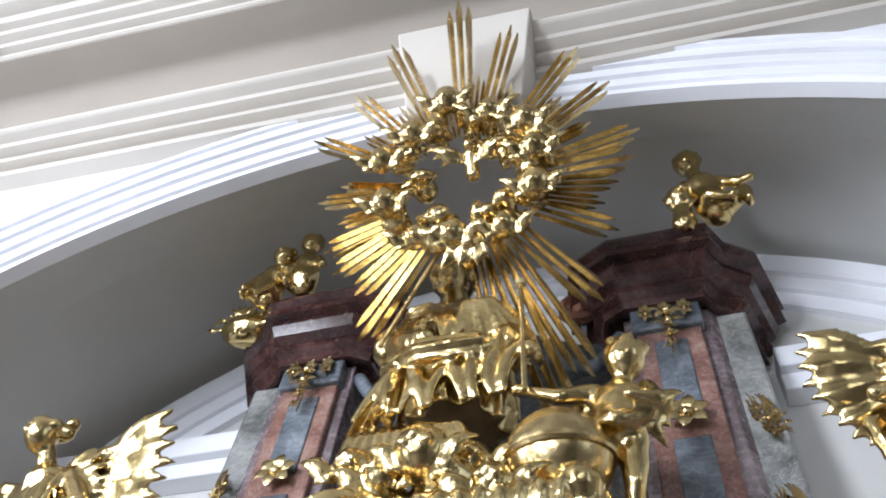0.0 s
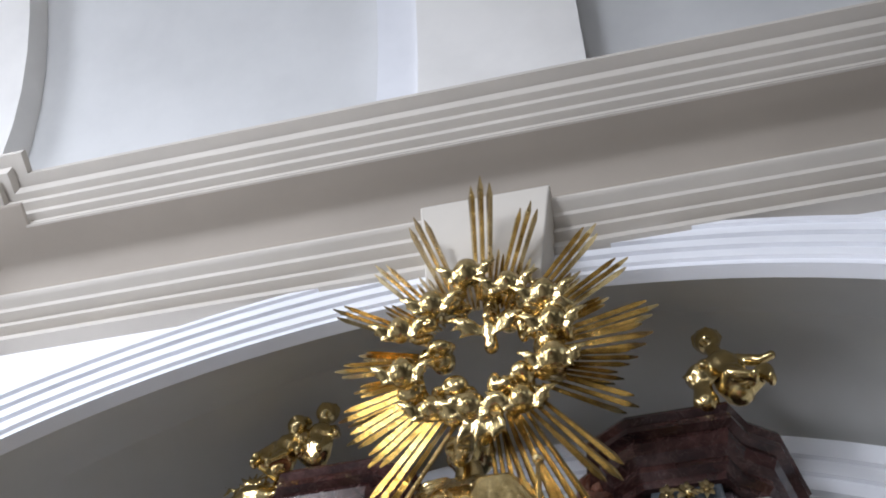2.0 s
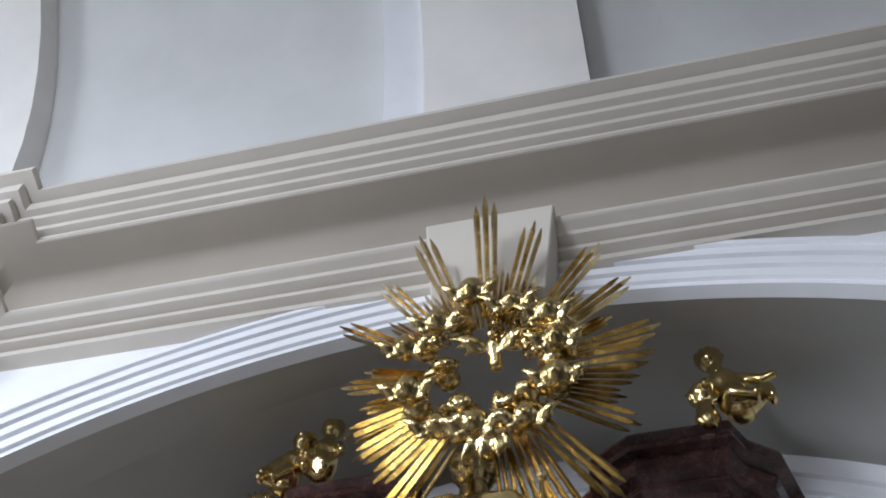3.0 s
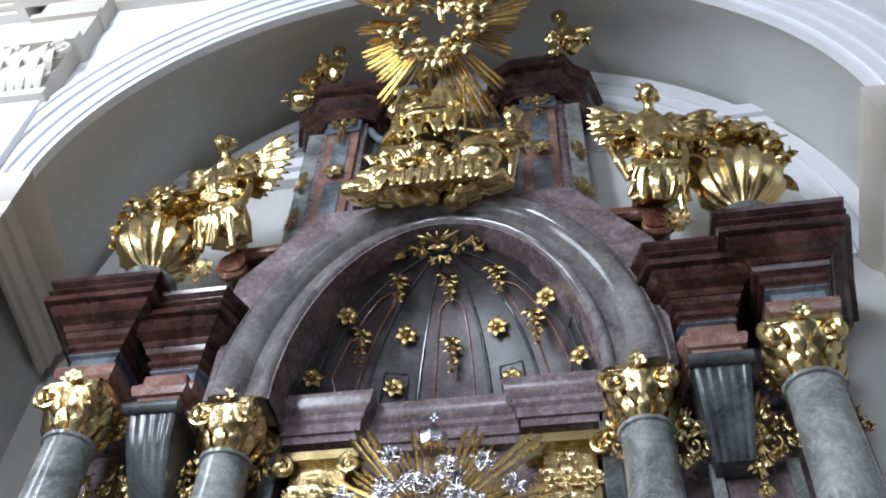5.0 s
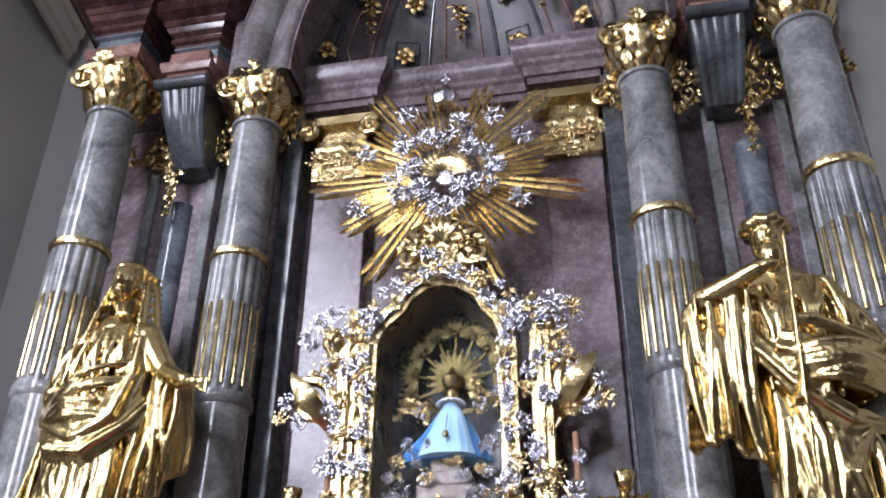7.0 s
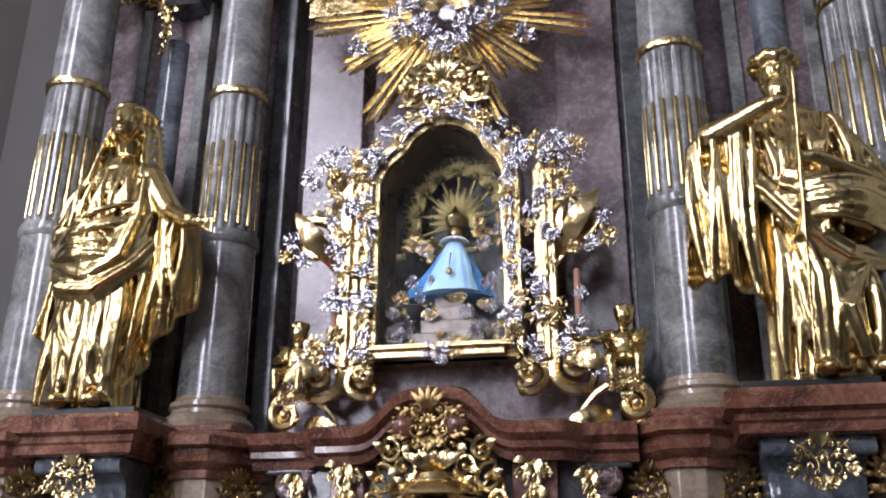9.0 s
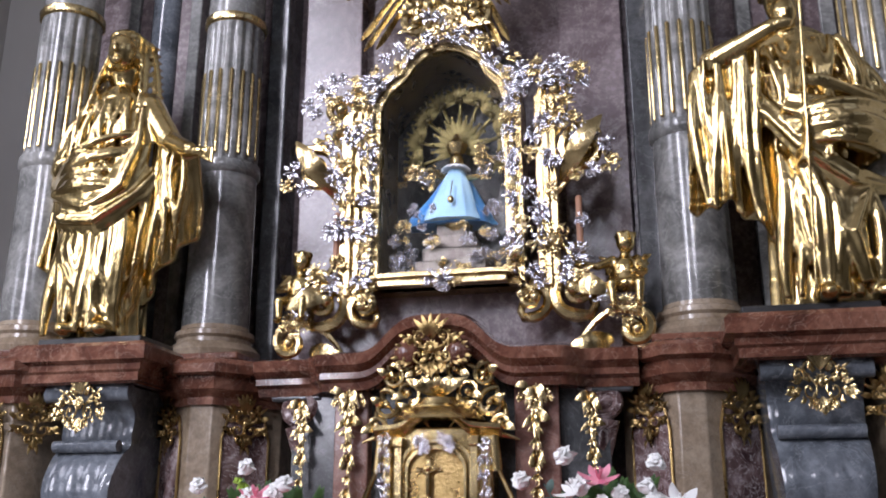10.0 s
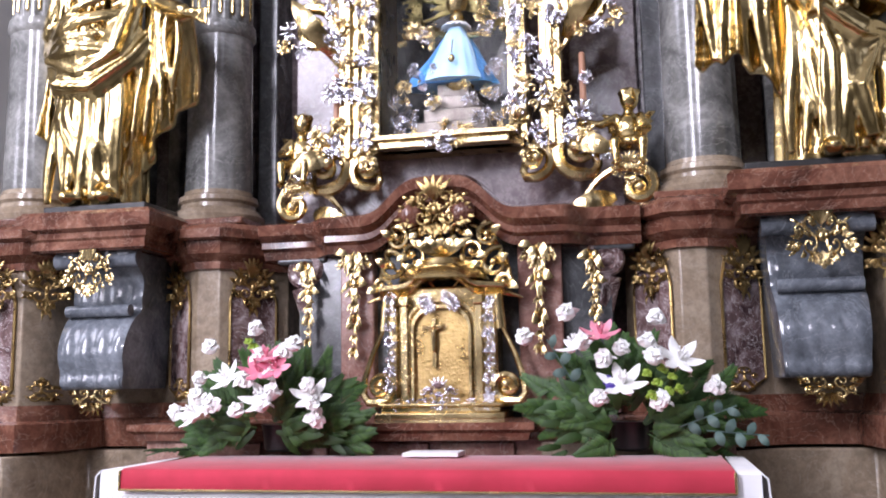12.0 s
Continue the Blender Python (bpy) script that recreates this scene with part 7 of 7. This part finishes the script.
for k in range(41):
    u = (k / 40 - 0.5) * 2
    z = 2.47 + 0.10 * math.exp(-(u / 0.42) ** 4) - 0.02 * abs(u)
    y = 5.78 + 0.08 * abs(u)
    rows.append([(TX + u * 0.40, y - o, z + h) for o, h in ((-0.2, 0), (0, 0), (0.02, 0.03), (0.05, 0.05), (0.05, 0.08), (-0.2, 0.09))])
part("cornice", Shape().grid(rows, True, True), GOLD, tab, "gilded curved cornice", 0.004)
for k in range(26):
    s = -1 if k % 2 else 1
    x, z = ((TX + s * 0.31, 1.86 + 0.045 * k) if k < 14 else (TX + s * rng.uniform(0, 0.12), 2.40 + rng.uniform(-.02, .06)) if k < 20 else (TX + s * rng.uniform(0, .36), 1.79))
    piece("silver_rocaille", ROCAILLE_SILVER[k % 5], tab, pose(x, 5.76, z, 0, 50 * k, 0) @ Matrix.Scale(0.5, 4))
part("foot_cartouche", Shape().join(acanthus(0.22, 0.2, 51), pose(TX - 0.0, 5.74, 1.86)), SILVER, tab, "silvered cartouche at the foot", angle=50)
dome_top = Shape().lathe([(0.30, 2.56), (0.26, 2.62), (0.16, 2.66), (0.14, 2.70), (0.02, 2.72)], (TX, 5.95, 0), 28)
part("canopy", dome_top, GOLD, tab)
crest_ob = thing("openwork_crest", "gilded openwork scroll crest over the tabernacle", "ornament", (TX, 5.9, 2.5))
for s in (-1, 1):
    for u, z, r, q in ((0.34, 2.66, 0.10, 1), (0.20, 2.74, 0.09, -1), (0.30, 2.84, 0.08, 1), (0.12, 2.88, 0.07, -1), (0.40, 2.54, 0.07, -1), (0.16, 2.62, 0.07, 1), (0.08, 2.98, 0.05, 1)):
        sh = Shape().scroll((TX + s * u, 5.90, z), r, 1.2, radians(90 * q), s * q, 0.02, tail=(TX + s * (u - 0.1 * q), 5.92, z - 0.10), depth=0.04)
        part("scroll", sh.leaf((TX + s * u, 5.9, z), (TX + s * (u + 0.09), 5.84, z + 0.05 * q), 0.03), GOLD, crest_ob, angle=50)
for k in range(5):
    part("leaf", Shape().leaf((TX, 5.9, 2.72), (TX + 0.10 * (k - 2), 5.85, 2.86 - 0.02 * abs(k - 2)), 0.035), GOLD, crest_ob, angle=50)
part("hoop", Shape().tube([(TX + 0.42 * math.cos(radians(a)), 5.93, 2.54 + 0.42 * math.sin(radians(a))) for a in range(0, 181, 10)], 0.018, 6), GOLD, crest_ob)
ornament("leaf_mask", mesh_of("leaf_mask", acanthus(0.42, 0.40, 61, 13), GOLD_DARK, 50), pose(0.04, 5.82, 3.02), "old gilded leaf clasp on the wavy cornice", "cornice clasp")
for s in (-1, 1):
    solo("cornice_knob", Shape().ball((0.04 + s * 0.17, 5.84, 2.98), (0.085, 0.07, 0.085), 16), RED, "round red marble knob on the wavy cornice", "knob", group="cornice knobs")
for x in (-0.545, 0.66):
    ornament("husk_garland", DROP, size(pose(x, 6.0, 2.82), 0.95, 1.75), "gilded husk garland on the red pilaster", "predella garlands")
    ornament("leaf_clasp", ACANTHUS, size(pose(x, 5.98, 2.74), 0.4, 0.5), "gilded leaf clasp on the red pilaster", "predella clasps")
for s in (-1, 1):
    ornament("husk_garland", DROP, size(pose(0.06 + s * 0.94, 6.05, 2.72), 0.8, 1.3), "gilded husk garland beside the scroll", "predella garlands")

# ---- altar table ----
table = thing("altar_table", "stone altar table behind a white and red cloth", "altar table", (0.2, 4.8, 0.45))
part("mensa", Shape().box(-1.33, 1.74, 4.44, 5.30, 1.437, 1.515), BEIGE, table, "stone table slab", 0.01)
part("block", Shape().box(-1.05, 1.46, 4.62, 5.2, 0.45, 1.437), ROSE, table)


def draped(name, x0, x1, y0, y1, z, fall, side_fall, mat, label, wave_depth, seed):
    rng = random.Random(seed)
    ph = rng.uniform(0, 6)
    rows = []
    nx = 90
    for j in range(nx + 1):
        x = x0 + (x1 - x0) * j / nx
        w = wave_depth * math.sin(14 * x + ph) + 0.5 * wave_depth * math.sin(31 * x)
        top = [(x, y1, z), (x, (y0 + y1) / 2, z + 0.001), (x, y0 + 0.02, z), (x, y0, z - 0.012), (x, y0 - 0.006 + w * 0.3, z - fall * 0.4), (x, y0 - 0.01 + w, z - fall)]
        rows.append(top + [(a, b + 0.006, c - 0.006) for a, b, c in top[::-1]])
    s = Shape().grid(rows, True, True)
    if side_fall:
        for xs, q in ((x0, -1), (x1, 1)):
            side = []
            for j in range(25):
                y = y0 + (y1 - y0) * j / 24
                w = 0.02 * math.sin(18 * y)
                line = [(xs, y, z), (xs + q * 0.03, y, z - 0.03), (xs + q * (0.06 + w), y, z - side_fall * 0.5), (xs + q * (0.10 + 2 * w), y, z - side_fall)]
                side.append(line + [(a - q * 0.006, b, c - 0.004) for a, b, c in line[::-1]])
            s.grid(side, True, True)
    return solo(name, s, mat, label, "cloth", angle=50)


draped("white_altar_cloth", -1.37, 1.76, 4.43, 5.31, 1.521, 0.36, 0.42, LINEN, "white linen altar cloth with a lace hem", 0.006, 1)
red = thing("red_runner", "red damask runner with gold braid on the white altar cloth", "cloth", (0.18, 4.8, 1.49))
rr = draped("runner_cloth", -1.245, 1.65, 4.405, 5.25, 1.530, 0.10, 0, REDCLOTH, "", 0.002, 2)
for key in ("label", "category"):
    if key in rr:
        del rr[key]
rr.parent = red
rr.matrix_basis = Matrix.Translation((-0.18, -4.8, -1.49))
part("gold_braid", Shape().tube([(-1.245, 4.388, 1.430), (1.65, 4.388, 1.430)], 0.006, 6).tube([(1.65, 4.39, 1.43), (1.652, 4.395, 1.517), (1.652, 5.24, 1.536)], 0.006, 6).tube([(-1.245, 4.39, 1.43), (-1.247, 4.395, 1.517), (-1.247, 5.24, 1.536)], 0.006, 6), GOLD, red)
lace = Shape()
for k in range(110):
    x = -1.30 + 3.0 * k / 109
    lace.tube([(x + 0.016 * math.cos(a), 4.408, 1.390 + 0.012 * math.sin(a)) for a in (2 * math.pi * j / 8 for j in range(9))], 0.002, 4)
tagged(solo("lace_band", lace, GREYWALL, "grey lace insertion along the white altar cloth", "lace"), kind="stuff")
solo("white_card", Shape().box(0.02, 0.32, 5.02, 5.22, 1.538, 1.560), PAPER, "white card lying on the red runner", "card", bevel=0.003)


# ---- flowers ----
def carnation(seed, r=0.05):
    rng = random.Random(seed)
    s = Shape()
    for k in range(26):
        a, e = rng.uniform(0, 6.28), rng.uniform(0.0, 1.5)
        d = Vector((math.cos(a) * math.cos(e), math.sin(a) * math.cos(e), math.sin(e)))
        s.leaf(d * r * 0.2, d * r * rng.uniform(0.85, 1.1), r * 0.42, Vector((rng.uniform(-1, 1), rng.uniform(-1, 1), 1)), 0.25, n=4)
    return s.ball((0, 0, r * 0.15), (r * 0.7, r * 0.7, r * 0.55), 8)


def lily(r=0.11):
    s = Shape()
    for k in range(6):
        a = k * math.pi / 3
        s.leaf((0, 0, 0), (r * math.cos(a), r * math.sin(a), r * (0.45 if k % 2 else 0.35)), r * 0.24, (0, 0, 1), -0.14)
    for k in range(5):
        a = k * 1.256
        s.tube([(0, 0, 0), (0.2 * r * math.cos(a), 0.2 * r * math.sin(a), 0.6 * r)], 0.05 * r, 5)
    return s


def frond(n=12, r=0.30):
    s = Shape().tube([(0, 0, 0), (0, 0.4 * r, 0.08 * r), (0, r, -0.06 * r)], 0.004, 5)
    for k in range(n):
        u = 0.15 + 0.8 * k / n
        for q in (-1, 1):
            s.leaf((0, u * r, 0.05 * r), (q * 0.32 * r * (1.1 - u), (u + 0.18) * r, 0.02 * r), 0.035 * r, (0, 0, 1), 0.1, n=3)
    return s


CARNATIONS = [mesh_of("carnation", carnation(k, 0.06), PETAL, 60) for k in range(3)]
LILY = mesh_of("lily", lily(), PETAL, 60)
PINKLILY = mesh_of("pink_lily", lily(0.095), PINK, 60)
BUTTON = mesh_of("green_bloom", carnation(8, 0.03), LIME, 60)
VIOLETBLOOM = mesh_of("violet_bloom", carnation(9, 0.028), VIOLET, 60)
BROADLEAF = mesh_of("leaf", Shape().leaf((0, 0, 0), (0, 0.26, 0.02), 0.036, (0, 0, 1), 0.12, 0.2, 8), LEAF, 60)
FROND = mesh_of("fern_frond", frond(), FERN, 60)
SILVERLEAF = mesh_of("eucalyptus_sprig", Shape().tube([(0, 0, 0), (0, 0.3, 0)], 0.004, 5).join(Shape().leaf((0, .05, 0), (.07, .08, 0), .025, (0, 0, 1)).leaf((0, .1, 0), (-.07, .13, 0), .025, (0, 0, 1)).leaf((0, .15, 0), (.07, .18, 0), .025, (0, 0, 1)).leaf((0, .2, 0), (-.06, .23, 0), .022, (0, 0, 1)).leaf((0, .25, 0), (.05, .3, 0), .02, (0, 0, 1))), EUCALYPTUS, 60)


def bouquet(cx, cz, w, h, whites, lilies, pinks, buttons, violets, sprigs, seed, label):
    """A fan-shaped arrangement before the gradine; flowers as (x, z) offsets."""
    rng = random.Random(seed)
    b = thing("flower_arrangement", label, "flowers", (cx, 5.2, cz), "altar flowers")
    pot = Shape().lathe([(0.08, 1.545), (0.10, 1.56), (0.11, 1.66), (0.12, 1.70), (0.09, 1.70)], (cx, 5.38, 0), 20)
    part("bowl", pot, BLACK, b, "dark flower bowl")
    def put(name, data, x, z, k=1.0, tilt=None):
        d = 0.10 + 0.20 * (1 - (x / w) ** 2) + rng.uniform(-0.03, 0.03)
        m = pose(cx + x, 5.26 - d, cz + z, 62 + rng.uniform(-18, 18) - 40 * z / h, rng.uniform(-15, 15) + 40 * x / w, rng.uniform(-20, 20))
        piece(name, data, b, m @ Matrix.Scale(k, 4))
    for j in range(150):
        a = rng.uniform(-0.35, math.pi + 0.35)
        q = rng.uniform(0.15, 0.95)
        x, z = q * w * 0.8 * math.cos(a), q * h * 0.75 * math.sin(a) - 0.07 - 0.10 * rng.random()
        ang = math.degrees(math.atan2(z + 0.12, x)) - 90
        data = FROND if j % 4 else BROADLEAF
        piece("fern_frond" if j % 4 else "leaf", data, b, pose(cx + x, 5.30 - 0.14 * (1 - q * q) - rng.uniform(0, .05), cz + z, 0, -ang + rng.uniform(-35, 35), 0) @ pose(0, 0, 0, 90 + rng.uniform(-35, 25), 0, 0) @ Matrix.Scale(rng.uniform(0.5, 0.85), 4))
    for n_, data, spots_, k in (("carnation", None, whites, 1.0), ("lily", LILY, lilies, 1.0), ("pink_lily", PINKLILY, pinks, 1.0), ("green_bloom", BUTTON, buttons, 1.0), ("violet_bloom", VIOLETBLOOM, violets, 1.0)):
        for j, (x, z) in enumerate(spots_):
            put(n_, data or CARNATIONS[j % 3], x, z, k * rng.uniform(0.9, 1.15))
    for x, z, a in sprigs:
        piece("eucalyptus_sprig", SILVERLEAF, b, pose(cx + x, 5.12, cz + z, 0, -a, 0) @ pose(0, 0, 0, 90, 0, 0))
    return b


bouquet(-0.80, 1.80, 0.60, 0.46,
        [(-.27, .33), (.03, .42), (.03, .28), (.23, .33), (-.33, .16), (-.05, .15), (.10, .18), (.12, .08), (-.24, .02), (-.10, -.02), (.30, .12), (.32, .02), (-.35, .06), (.05, .02), (.17, .30), (-.42, -.05), (-.50, -.02), (.33, -.06)],
        [(-.17, .17), (.05, .05), (-.36, -.02), (.31, .06)], [(.08, .28), (.14, .22), (.02, .20)], [(-.02, .36), (.0, .33)], [], [], 5,
        "arrangement of white carnations, white and pink lilies with dark leaves")
bouquet(1.20, 1.80, 0.58, 0.46,
        [(-.52, .34), (-.28, .45), (.15, .42), (-.03, .27), (-.10, .22), (.10, .30), (-.15, .02), (.16, .01), (.43, .08), (-.21, .30), (.13, .22)],
        [(-.24, .30), (-.02, .10), (.26, .22)], [(-.12, .35)], [(.10, .15), (.15, .10), (.2, .06), (.12, .04), (.22, .13), (.18, .17), (.25, .07)], [(-.10, .12), (-.08, .08)],
        [(.25, -.12, -70), (.38, -.14, -95), (-.26, .08, 30)], 6,
        "arrangement of white lilies, carnations and green blooms with eucalyptus")
solo("loose_greenery", Shape().join(frond(8, 0.3), pose(-1.25, 5.2, 1.555, 0, 0, 95)).join(frond(8, 0.25), pose(-1.35, 5.15, 1.555, 0, 0, 60)), LEAF, "loose green sprigs lying by the altar cloth", "greenery", angle=60)
